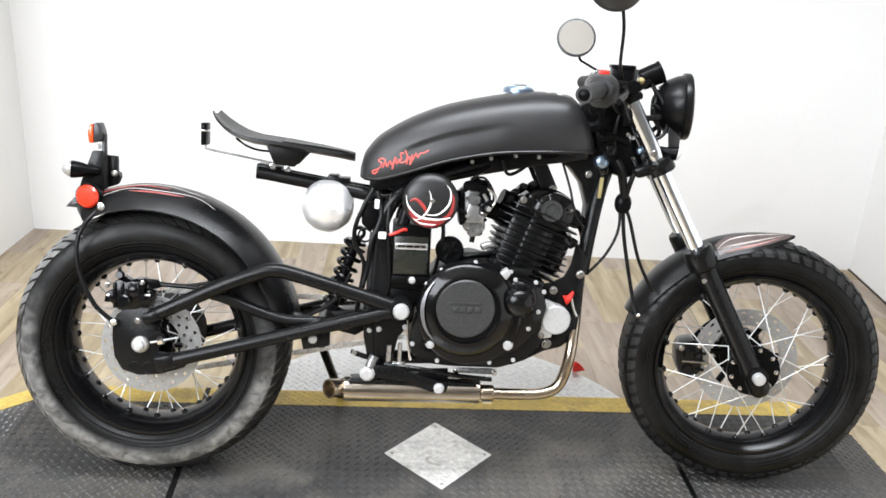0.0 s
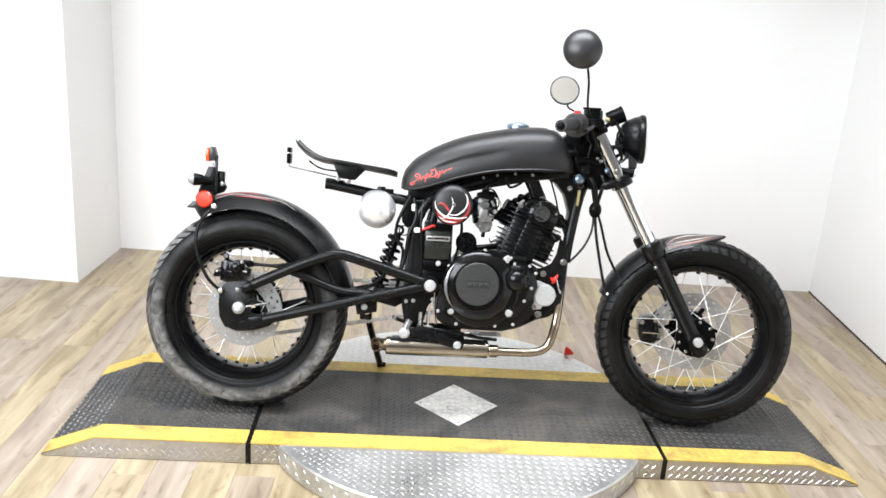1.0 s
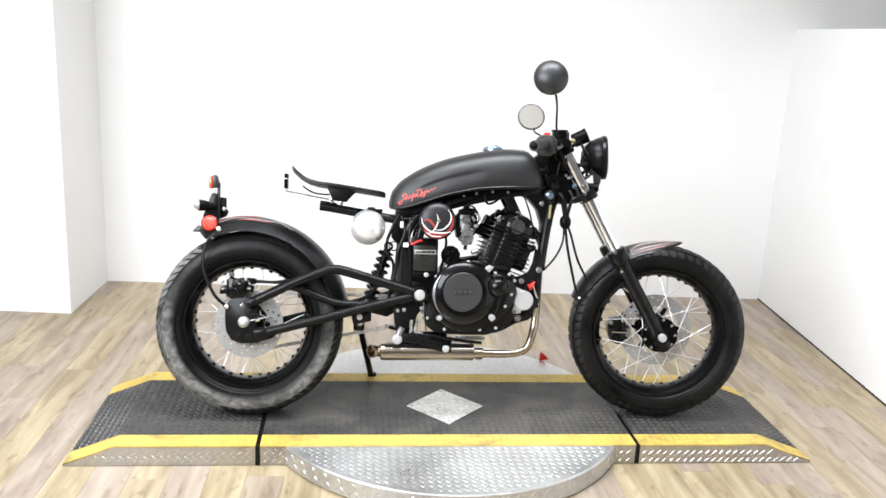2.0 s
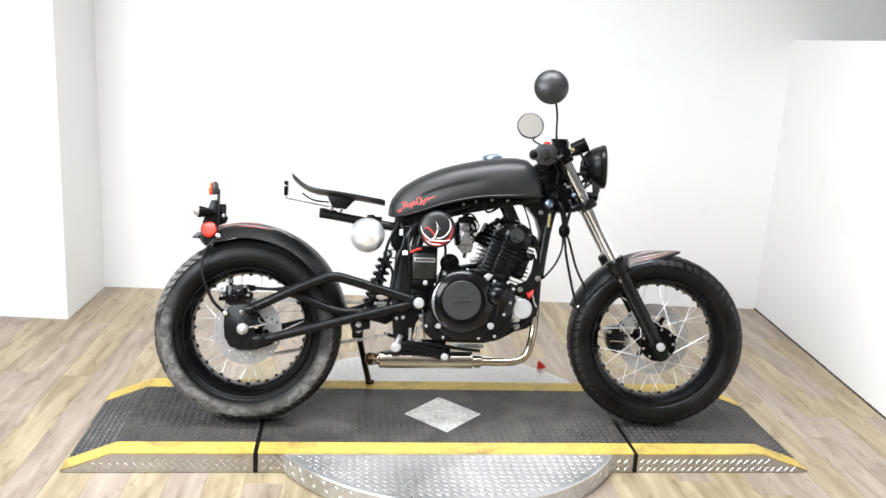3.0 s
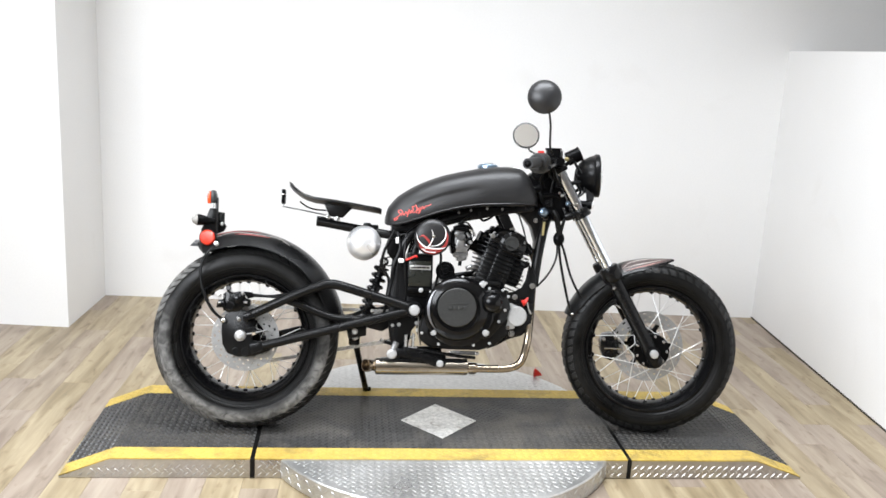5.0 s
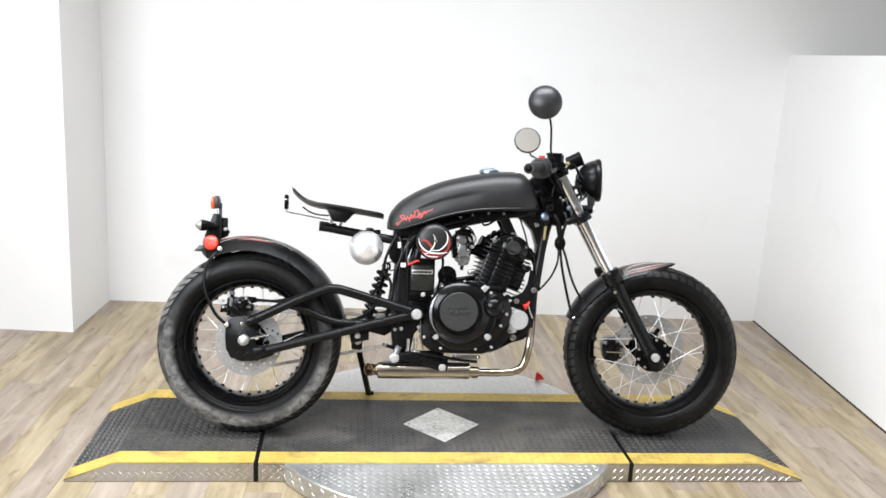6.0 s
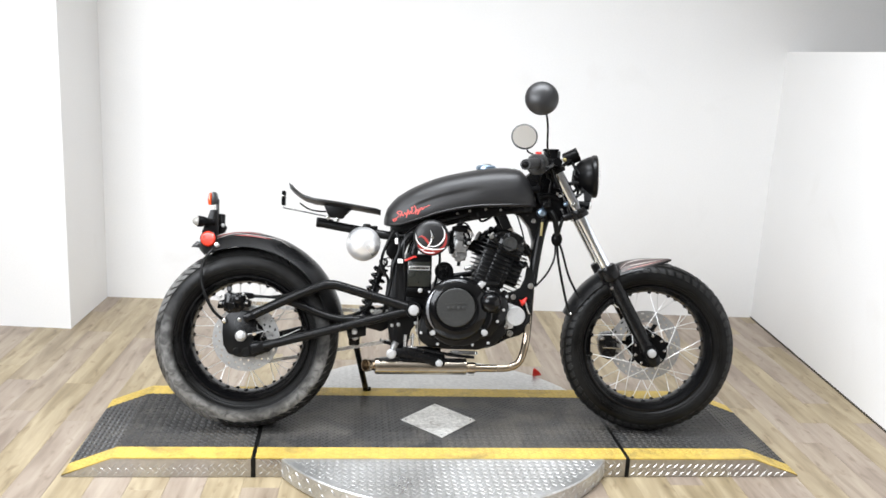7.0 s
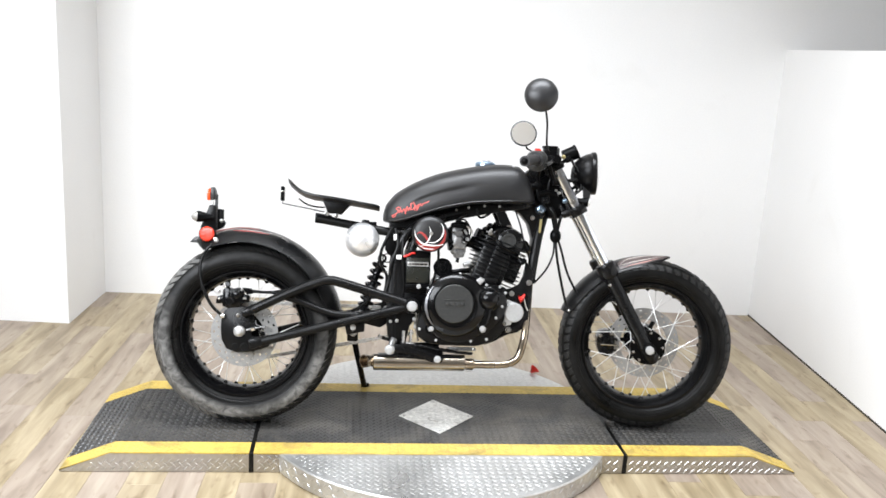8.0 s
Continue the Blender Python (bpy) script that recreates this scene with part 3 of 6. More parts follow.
def turned(bm):
    bmesh.ops.transform(bm, matrix=STEER, verts=bm.verts[:])
    return bm


def same(bm):
    return bm


def fork_at(z, y=0.0):
    """A point of the fork's middle line at height z."""
    return Vector((0.748 - 0.565 * (z - 0.29), y, z))


def tyre_profile(R, r, w):
    """A round section from bead to bead: narrow at the rim, widest at two fifths of its height."""
    rows = []
    mid = r + (R - r) * 0.42
    for k in range(25):
        a = radians(-52 + 284 * k / 24)
        c, sn = math.cos(a), math.sin(a)
        across = -w / 2 * (abs(c) ** 0.88) * (1 if c > 0 else -1)
        rows.append((mid + ((R - mid) * sn ** 0.92 if sn > 0 else (mid - r) / 0.788 * sn), across))
    return rows


def wheel(name, at, R, r_in, r_rim, w, place, spokes, blocks, fill, high, twist, rubber, label):
    hub_w = 0.075
    hub_r = 0.062 if place is turned else 0.05
    lace = hub_r - 0.005
    hub = part(name, place(lathe([(0.0, -hub_w - 0.01), (0.022, -hub_w - 0.01), (0.022, -hub_w), (hub_r, -hub_w), (hub_r, -hub_w + 0.008), (0.03, -hub_w + 0.02), (0.027, 0), (0.03, hub_w - 0.02), (hub_r, hub_w - 0.008), (hub_r, hub_w), (0.022, hub_w), (0.022, hub_w + 0.01), (0, hub_w + 0.01)], at)), PLASTIC, bike, label)
    part("tyre", place(lathe(tyre_profile(R, r_rim - 0.006, w), at, n=112)), rubber, hub, "thick black rubber tyre, scuffed on its flank")
    q = w * 0.34
    part("rim", place(lathe([(r_rim, -q - 0.004), (r_rim - 0.004, -q - 0.008), (r_rim - 0.010, -q - 0.008), (r_rim - 0.015, -q), (r_rim - 0.022, -q * 0.85), (r_in + 0.004, -q * 0.5), (r_in, 0), (r_in + 0.004, q * 0.5), (r_rim - 0.022, q * 0.85), (r_rim - 0.015, q), (r_rim - 0.01, q + 0.008), (r_rim - 0.004, q + 0.008), (r_rim, q + 0.004), (r_rim, q * 0.8), (r_in + 0.016, q * 0.5), (r_in + 0.012, 0), (r_in + 0.016, -q * 0.5), (r_rim, -q * 0.8)], at, n=72, closed=True)), GLOSS_BLACK, hub, "gloss black steel rim")
    # raised rings on the flank
    for side in (-1, 1):
        for d, u in ((0.005, 0.4295), (0.012, 0.47), (0.0185, 0.482)):
            y = side * w * u
            part("flank_ring", place(lathe([(r_rim + d, y), (r_rim + d + 0.001, y + side * 0.0022), (r_rim + d + 0.003, y + side * 0.0026), (r_rim + d + 0.004, y + side * 0.0004)], at, n=72)), rubber, hub)
    # tread blocks round the crown
    worn, shaded = bmesh.new(), bmesh.new()
    rows = tyre_profile(R, r_rim - 0.006, w)
    prof = [Vector((a, b)) for a, b in rows]
    centre = Vector((r_rim + (R - r_rim) * 0.42, 0))
    for k in range(blocks):
        for row, (i0, i1, lag) in enumerate(((6, 8, 0.0), (9, 11, 0.5), (13, 15, 0.0), (16, 18, 0.5)) if place is turned else ((7, 9, 0.0), (9, 11, 0.4), (13, 15, 0.0), (15, 17, 0.4))):
            a0 = 2 * math.pi * (k + lag) / blocks
            # rear blocks carry their light in the colour: pale left sector, dark elsewhere
            bm = shaded if place is same and not radians(118) < a0 < radians(246) else worn
            a1 = a0 + 2 * math.pi * fill / blocks
            skew = (twist if row < 2 else -twist) * 2 * math.pi / blocks
            strips = []
            for i in range(i0, i1 + 1):
                sk = skew * (i - i0) / (i1 - i0)
                nrm = (prof[i] - centre).normalized()
                cell = []
                for lift, a in ((-0.003, a0), (high, a0 + 0.004), (high, a1 - 0.004), (-0.003, a1)):
                    p = prof[i] + nrm * lift
                    cell.append(bm.verts.new(at + Vector((p.x * math.cos(a + sk), p.y, p.x * math.sin(a + sk)))))
                strips.append(cell)
            for p, q in zip(strips, strips[1:]):
                for e in range(3):
                    bm.faces.new((p[e], p[e + 1], q[e + 1], q[e]))
            bm.faces.new(strips[0])
            bm.faces.new(strips[-1][::-1])
    for bm, mat in ((worn, LIT_WORN_TREAD if place is same else FRONT_TREAD), (shaded, FRONT_TREAD)):
        if len(bm.verts):
            bmesh.ops.recalc_face_normals(bm, faces=bm.faces[:])
            tagged(part("tread", place(bm), mat, hub, smooth=None), kind="stuff")
    # crossed spokes, each with its nipple
    for k in range(spokes):
        side = -1 if k % 2 else 1
        lean = 1 if (k // 2) % 2 else -1
        a = 2 * math.pi * k / spokes
        p0 = at + Vector((lace * math.cos(a + lean * 1.3), side * (hub_w - 0.004), lace * math.sin(a + lean * 1.3)))
        p1 = at + Vector(((r_in + 0.001) * math.cos(a), side * 0.012, (r_in + 0.001) * math.sin(a)))
        bm = tube([p0, p1], 0.0014, 6, 1)
        part("spoke", place(bm), SPOKE, hub)
        part("nipple", place(ball(p1 + (p1 - at).normalized() * 0.0025, 0.0085, 0.0085, 0.0085, 8, 6)), GLOSS_BLACK, hub)
    return hub


def brake_disc(parent, at, y, R, r, place):
    """A drilled disc: a ring with round holes cut through by spaced wedges of two radii."""
    bm = bmesh.new()
    n = 144
    t = 0.004
    bands = [(r + (R - r) * p, r + (R - r) * q) for p, q in zip((0, 0.16, 0.3, 0.44, 0.56, 0.7, 0.84), (0.16, 0.3, 0.44, 0.56, 0.7, 0.84, 1))]
    for b, (ra, rb) in enumerate(bands):
        for k in range(n):
            if b in (1, 3, 5) and (k + 2 * b) % 8 in (0, 1):
                continue
            a0, a1 = 2 * math.pi * k / n, 2 * math.pi * (k + 1) / n
            for yy, flip in ((y - t / 2, False), (y + t / 2, True)):
                q = [at + Vector((rr * math.cos(a), yy, rr * math.sin(a))) for rr, a in ((ra, a0), (rb, a0), (rb, a1), (ra, a1))]
                bm.faces.new([bm.verts.new(v) for v in (q[::-1] if flip else q)])
    bmesh.ops.remove_doubles(bm, verts=bm.verts[:], dist=1e-5)
    edge = [e for e in bm.edges if e.is_boundary]
    bmesh.ops.bridge_loops(bm, edges=[e for e in edge if all(abs((v.co - at).xz.length - R) < 1e-4 for v in e.verts)])
    bmesh.ops.bridge_loops(bm, edges=[e for e in edge if all(abs((v.co - at).xz.length - r) < 1e-4 for v in e.verts)])
    bmesh.ops.recalc_face_normals(bm, faces=bm.faces[:])
    disc = part("brake_disc", place(bm), DISC, parent, "drilled steel brake disc", None)
    return disc


rear_wheel = wheel("rear_wheel", REAR, 0.312, 0.186, 0.219, 0.175, same, 36, 60, 0.8, 0.0024, 0.9, DUSTY_RUBBER, "black rear hub with laced wheel")
front_wheel = wheel("front_wheel", FRONT, 0.308, 0.199, 0.232, 0.13, turned, 36, 58, 0.7, 0.0025, 0.25, RUBBER, "black front hub with laced wheel")
brake_disc(rear_wheel, REAR, -0.06, 0.113, 0.066, same)
brake_disc(front_wheel, FRONT, 0.012, 0.128, 0.086, turned)
# disc carriers
for par, at, y, rr, place in ((rear_wheel, REAR, -0.058, 0.07, same), (front_wheel, FRONT, 0.05, 0.094, turned)):
    ring = part("disc_carrier", place(lathe([(0.03, y - 0.003), (0.052, y - 0.003), (0.052, y + 0.003), (0.03, y + 0.003)], at, (0, 1, 0), 32, closed=True)), PLASTIC, par)
    for k in range(6):
        a = 2 * math.pi * k / 6
        d = Vector((math.cos(a), 0, math.sin(a)))
        part("carrier_arm", place(tube([at + d * 0.045 + Vector((0, y, 0)), at + d * rr + Vector((0, y, 0))], 0.008, 6, 1)), PLASTIC, ring)
        part("disc_bolt", place(bolt(at + d * (rr + 0.004) + Vector((0, y - 0.003, 0)), 0.0045, 0.004)), STEEL, ring)
# ring of hub bolts on the front wheel
for k in range(9):
    a = 2 * math.pi * k / 9
    part("hub_bolt", turned(bolt(FRONT + Vector((0.053 * math.cos(a), -0.075, 0.053 * math.sin(a))), 0.0045, 0.006)), CHROME, front_wheel)

# swingarm
arm = part("swingarm", tube([(-0.646, -0.118, 0.291), (-0.117, -0.118, 0.433)], 0.0155, 14, 1), SATIN_BLACK, bike, "black tubular swingarm")
part("upper_tube", tube([(-0.667, -0.118, 0.397), (-0.52, -0.118, 0.470), (-0.43, -0.118, 0.506), (-0.40, -0.118, 0.511), (-0.365, -0.118, 0.506), (-0.25, -0.118, 0.474), (-0.117, -0.118, 0.435)], 0.0165, 14), SATIN_BLACK, arm)
part("far_tube", tube([(-0.646, 0.118, 0.291), (-0.117, 0.118, 0.433)], 0.0155, 12, 1), SATIN_BLACK, arm)
part("brace_tube", tube([(-0.56, -0.106, 0.455), (-0.52, -0.104, 0.444), (-0.483, -0.102, 0.430), (-0.421, -0.1, 0.406), (-0.369, -0.1, 0.394), (-0.317, -0.1, 0.394), (-0.285, -0.105, 0.395)], 0.0125, 12), SATIN_BLACK, arm)
part("cross_tube", tube([(-0.29, -0.118, 0.387), (-0.29, 0.118, 0.387)], 0.018, 12, 1), SATIN_BLACK, arm)
part("pivot_boss", lathe([(0.0, -0.13), (0.027, -0.13), (0.027, 0.128), (0.024, 0.138), (0.0, 0.138)], (-0.117, 0, 0.433), n=28), SATIN_BLACK, arm)
part("pivot_bolt", lathe([(0.0185, 0.13), (0.0185, 0.145), (0.0145, 0.151), (0.0, 0.153)], (-0.117, 0, 0.433), n=24), CAST_LIGHT, arm, "pale round pivot cap")
part("lower_bracket", prism([(-0.345, 0.368), (-0.275, 0.383), (-0.275, 0.338), (-0.335, 0.326)], -0.1, -0.09, 0.003), SATIN_BLACK, arm)
part("bracket_bolt", bolt((-0.314, -0.1, 0.352), 0.0085, 0.006), CAST_LIGHT, arm)
plate = part("caliper_plate", prism([(-0.755, 0.375), (-0.745, 0.398), (-0.722, 0.415), (-0.668, 0.413), (-0.645, 0.402), (-0.652, 0.35), (-0.655, 0.315), (-0.61, 0.308), (-0.585, 0.295), (-0.598, 0.279), (-0.65, 0.262), (-0.70, 0.258), (-0.735, 0.27), (-0.752, 0.30), (-0.756, 0.34)], -0.112, -0.102, 0.003), SATIN_BLACK, bike, "satin black axle and caliper plate")
part("axle_nut", lathe([(0.0165, 0.0), (0.0165, 0.009), (0.013, 0.011), (0.0125, 0.02), (0.008, 0.025), (0, 0.026)], (-0.694, -0.114, 0.331), n=12), CAST_LIGHT, plate, "bright axle nut")
# raised dark discs imitate the shade inside the plate's openings
for x, z, r in ((-0.657, 0.343, 0.017), (-0.708, 0.278, 0.0125), (-0.676, 0.276, 0.015)):
    part("plate_recess", lathe([(r, -0.004), (r, 0.0008), (r * 0.86, 0.0012), (r * 0.8, 0.0004), (0, 0.0004)], (x, -0.112, z), n=24), HOSE, plate)
part("axle_washer", lathe([(0.012, 0), (0.0195, 0), (0.0195, 0.004), (0.012, 0.004)], (-0.694, -0.112, 0.331), n=24), STEEL, plate)
part("adjuster", tube([(-0.672, -0.114, 0.335), (-0.61, -0.114, 0.349)], 0.0035, 8, 1), CARB, plate)
part("adjuster_nut", tube([(-0.655, -0.114, 0.339), (-0.644, -0.114, 0.3415)], 0.009, 6, 1), CHROME, plate)
part("plate_bolt", bolt((-0.70, -0.112, 0.384), 0.006, 0.006), STEEL, plate)
part("tube_foot", prism([(-0.664, 0.305), (-0.62, 0.315), (-0.612, 0.285), (-0.654, 0.272)], -0.135, -0.1, 0.006), SATIN_BLACK, plate)
part("tube_foot", prism([(-0.69, 0.40), (-0.655, 0.415), (-0.64, 0.395), (-0.68, 0.377)], -0.135, -0.1, 0.006), SATIN_BLACK, plate)
cal = part("rear_caliper", prism([(-0.758, 0.425), (-0.762, 0.442), (-0.75, 0.446), (-0.752, 0.47), (-0.738, 0.478), (-0.722, 0.47), (-0.712, 0.474), (-0.69, 0.474), (-0.682, 0.46), (-0.69, 0.445), (-0.682, 0.43), (-0.70, 0.41), (-0.74, 0.406)], -0.115, -0.06, 0.004), ENGINE_BLACK, bike, "black two-piston rear brake caliper")
part("caliper_piston", lathe([(0.0, 0.0), (0.012, 0.0), (0.012, 0.01), (0.009, 0.012), (0, 0.012)], (-0.705, -0.114, 0.452), n=20), ENGINE_BLACK, cal)
part("caliper_piston", lathe([(0.0, 0.0), (0.015, 0.0), (0.015, 0.01), (0.012, 0.013), (0, 0.013)], (-0.728, -0.114, 0.43), n=20), ENGINE_BLACK, cal)
part("caliper_bolt", bolt((-0.765, -0.11, 0.462), 0.005, 0.008), STEEL, cal)
part("caliper_bolt", bolt((-0.69, -0.11, 0.47), 0.005, 0.008), STEEL, cal)
for k in range(4):
    part("caliper_rib", box(-0.752 + 0.017 * k, -0.745 + 0.017 * k, -0.119, -0.113, 0.412 + 0.003 * k, 0.47, 0.002), ENGINE_BLACK, cal)
part("pad_pin", tube([(-0.77, -0.1, 0.437), (-0.676, -0.1, 0.44)], 0.0035, 8, 1), STEEL, cal)
part("caliper_ear", prism([(-0.778, 0.42), (-0.772, 0.445), (-0.752, 0.45), (-0.755, 0.42)], -0.1, -0.07, 0.004), ENGINE_BLACK, cal)
part("caliper_ear", prism([(-0.695, 0.43), (-0.688, 0.455), (-0.664, 0.448), (-0.668, 0.425)], -0.098, -0.07, 0.004), ENGINE_BLACK, cal)
part("hose_banjo", lathe([(0.0, 0.012), (0.007, 0.012), (0.009, 0.008), (0.009, 0.0), (0, 0.0)], (-0.735, -0.116, 0.487), (0, -1, 0.2), 14), ENGINE_BLACK, cal)
part("bleed_nipple", tube([(-0.74, -0.09, 0.47), (-0.745, -0.092, 0.497)], 0.004, 8, 1), PLASTIC, cal)
part("caliper_arm", prism([(-0.69, 0.476), (-0.66, 0.474), (-0.652, 0.458), (-0.675, 0.452)], -0.1, -0.085, 0.003), PLASTIC, cal)
part("brake_rod", tube([(-0.66, -0.09, 0.466), (-0.6, -0.09, 0.463), (-0.53, -0.085, 0.472), (-0.46, -0.06, 0.46)], 0.004, 8), HOSE, cal)
part("brake_hose", tube([(-0.79, -0.075, 0.628), (-0.815, -0.105, 0.595), (-0.829, -0.115, 0.55), (-0.822, -0.12, 0.49), (-0.79, -0.122, 0.42), (-0.752, -0.118, 0.383)], 0.0052, 10), HOSE, bike, "black rubber brake hose")
part("hose_union", ball((-0.750, -0.118, 0.381), 0.0095), CHROME, bike)
part("swingarm_cable", tube([(-0.66, -0.09, 0.463), (-0.56, -0.1, 0.458), (-0.47, -0.105, 0.425), (-0.40, -0.1, 0.398), (-0.33, -0.09, 0.405), (-0.27, -0.08, 0.44), (-0.235, -0.06, 0.5)], 0.0048, 8), HOSE, bike, "black cable along the swingarm")


# mudguards
def mudguard(at, rows, half, drop, thick=0.003):
    """A guard swept round a wheel: rows of (angle in degrees, radius, width share)."""
    bm = bmesh.new()
    dense = []
    for (a0, r0, w0), (a1, r1, w1) in zip(rows, rows[1:]):
        for k in range(6):
            t = k / 6
            dense.append((a0 + (a1 - a0) * t, r0 + (r1 - r0) * t, w0 + (w1 - w0) * t))
    dense.append(rows[-1])
    sets = []
    for off in (0.0, -thick):
        grid = []
        for a, r, w in dense:
            c, sn = math.cos(radians(a)), math.sin(radians(a))
            line = []
            for k in range(13):
                u = -1 + 2 * k / 12
                rr = r + off - drop * (abs(u) ** 2.6) * min(1, w * 1.2)
                line.append(bm.verts.new(at + Vector((rr * c, u * half * w, rr * sn))))
            grid.append(line)
        sets.append(grid)
    for grid in sets:
        for p, q in zip(grid, grid[1:]):
            for k in range(12):
                bm.faces.new((p[k], p[k + 1], q[k + 1], q[k]))
    g, h = sets
    for k in range(len(g) - 1):
        for e in (0, 12):
            bm.faces.new((g[k][e], g[k + 1][e], h[k + 1][e], h[k][e]))
    for e in (0, len(g) - 1):
        for k in range(12):
            bm.faces.new((g[e][k], g[e][k + 1], h[e][k + 1], h[e][k]))
    bmesh.ops.recalc_face_normals(bm, faces=bm.faces[:])
    return bm


def ribbon(points, width, lift=0.0, thick=0.0012, normal=None, taper=True):
    """A thin painted stroke: points with a surface normal for each, raised by a hair."""
    bm = bmesh.new()
    p = smooth_path([a for a, n in points], 5)
    ns = smooth_path([n for a, n in points], 5)
    rows = []
    for i, v in enumerate(p):
        d = (p[min(i + 1, len(p) - 1)] - p[max(i - 1, 0)]).normalized()
        nn = ns[i].normalized()
        side = d.cross(nn).normalized()
        w = width * (math.sin(math.pi * (0.06 + 0.88 * i / (len(p) - 1))) if taper else 1) / 2
        rows.append([bm.verts.new(v + nn * lift + side * w), bm.verts.new(v + nn * (lift + thick)), bm.verts.new(v + nn * lift - side * w)])
    for a, b in zip(rows, rows[1:]):
        bm.faces.new((a[0], a[1], b[1], b[0]))
        bm.faces.new((a[1], a[2], b[2], b[1]))
    bmesh.ops.recalc_face_normals(bm, faces=bm.faces[:])
    return bm


RG = [(119, 0.369, 0.5), (117, 0.366, 0.85), (110, 0.366, 0.96), (96, 0.365, 1), (72, 0.357, 1), (50, 0.349, 1), (30, 0.341, 1), (12, 0.338, 0.95)]
guard = part("rear_mudguard", mudguard(REAR, RG, 0.1, 0.048), GUARD_BLACK, bike, "satin black rear mudguard with flame pinstripes")


def on_guard(at, r, a, u, half, drop, share=1.0):
    """A point on a guard's outside and its normal, at an angle and a share of its width there."""
    c, sn = math.cos(radians(a)), math.sin(radians(a))
    fall = drop * min(1, share * 1.2)
    slope = -fall * 2.6 * abs(u) ** 1.6 / (half * share) * (1 if u > 0 else -1)
    rr = r - fall * abs(u) ** 2.6
    return at + Vector((rr * c, u * half * share, rr * sn)), Vector((c, -slope, sn)).normalized()


for mat, strokes in ((FADED_WHITE, (((120, -0.4), (112, -0.62), (100, -0.5), (90, -0.55), (75, -0.5), (66, -0.62)), ((118, -0.2), (105, -0.32), (88, -0.25), (72, -0.35)))),
                     (FADED_RED, (((114, -0.5), (104, -0.42), (94, -0.36), (84, -0.42)), ((112, -0.66), (109, -0.78), (107.5, -0.84)), ((98, -0.58), (88, -0.62), (78, -0.6))))):
    for st in strokes:
        pts = [on_guard(REAR, 0.3655 - 0.0002 * max(0, 100 - a), a, u, 0.1, 0.048) for a, u in st]
        part("pinstripe", ribbon(pts, 0.0042 if mat is FADED_WHITE else 0.0075, 0.001), mat, guard)
part("guard_stay", tube([(-0.36, -0.06, 0.40), (-0.33, -0.07, 0.395)], 0.007, 8, 1), SATIN_BLACK, guard)

FG = [(160, 0.327, 0.6), (150, 0.327, 0.8), (135, 0.325, 0.88), (115, 0.322, 0.84), (98, 0.321, 0.78), (89, 0.322, 0.62), (82, 0.326, 0.36), (77, 0.330, 0.08)]
fguard = part("front_mudguard", turned(mudguard(FRONT, FG, 0.078, 0.036)), GUARD_BLACK, bike, "satin black front mudguard with pinstripes")


def front_spot(a, u):
    turn = [-p[0] for p in FG]
    return on_guard(FRONT, float(np.interp(-a, turn, [p[1] for p in FG])), a, u, 0.078, 0.036, float(np.interp(-a, turn, [p[2] for p in FG])))


panel = bmesh.new()
grid = []
for k in range(13):
    a = 112 - 33 * k / 12
    low = -0.92 + 0.1 * (k / 12) ** 2
    high = -0.2 - 0.12 * (k / 12) - 0.35 * max(0, 1 - k / 2)
    grid.append([panel.verts.new(p + n * 0.0012) for p, n in (front_spot(a, low + (high - low) * e / 6) for e in range(7))])
for p, q in zip(grid, grid[1:]):
    for e in range(6):
        panel.faces.new((p[e], p[e + 1], q[e + 1], q[e]))
shell = bmesh.ops.extrude_face_region(panel, geom=panel.faces[:])
bmesh.ops.translate(panel, vec=(0, 0, 0.0004), verts=[v for v in shell["geom"] if isinstance(v, bmesh.types.BMVert)])
bmesh.ops.recalc_face_normals(panel, faces=panel.faces[:])
part("stripe_panel", turned(panel), PANEL_PAINT, fguard, "faded brown panel")
for mat, st in ((PALE_LINE, ((112, -0.74), (107, -0.52), (101, -0.42), (93, -0.38), (84, -0.4))),
                (PALE_LINE, ((111, -0.76), (106, -0.74), (100, -0.72), (91, -0.66), (82, -0.5))),
                (ROSE_LINE, ((110, -0.88), (102, -0.86), (93, -0.82), (84, -0.7)))):
    part("pinstripe", turned(ribbon([front_spot(a, u) for a, u in st], 0.0042, 0.0024)), mat, fguard)
part("guard_bracket", turned(prism([(0.585, 0.545), (0.615, 0.56), (0.635, 0.51), (0.615, 0.49)], -0.085, -0.078, 0.002)), SATIN_BLACK, fguard)

# tail lights on a bracket
tail = part("tail_bracket", box(-0.809, -0.799, -0.028, -0.014, 0.66, 0.79, 0.003), SHELL, bike, "black tail lamp bracket")
tail.location.x = 0.007
part("bracket_plate", prism([(-0.852, 0.675), (-0.824, 0.752), (-0.80, 0.752), (-0.80, 0.655), (-0.84, 0.655)], -0.045, -0.037, 0.003), SATIN_BLACK, tail)
part("plate_holder", prism([(-0.806, 0.665), (-0.806, 0.741), (-0.781, 0.739), (-0.781, 0.702), (-0.773, 0.692), (-0.781, 0.675)], -0.008, 0.012, 0.003), SATIN_BLACK, tail)
part("lamp_back", prism([(-0.822, 0.77), (-0.822, 0.813), (-0.811, 0.814), (-0.805, 0.795), (-0.804, 0.776), (-0.814, 0.77)], -0.042, 0.0, 0.003), SHELL, tail)
part("amber_lens", prism([(-0.823, 0.768), (-0.823, 0.811), (-0.832, 0.809), (-0.836, 0.79), (-0.833, 0.768)], -0.04, -0.002, 0.003), AMBER_LENS, tail, "amber lamp lens")
part("number_light", box(-0.829, -0.814, -0.034, -0.008, 0.754, 0.766, 0.003), GLASS_WHITE, tail)
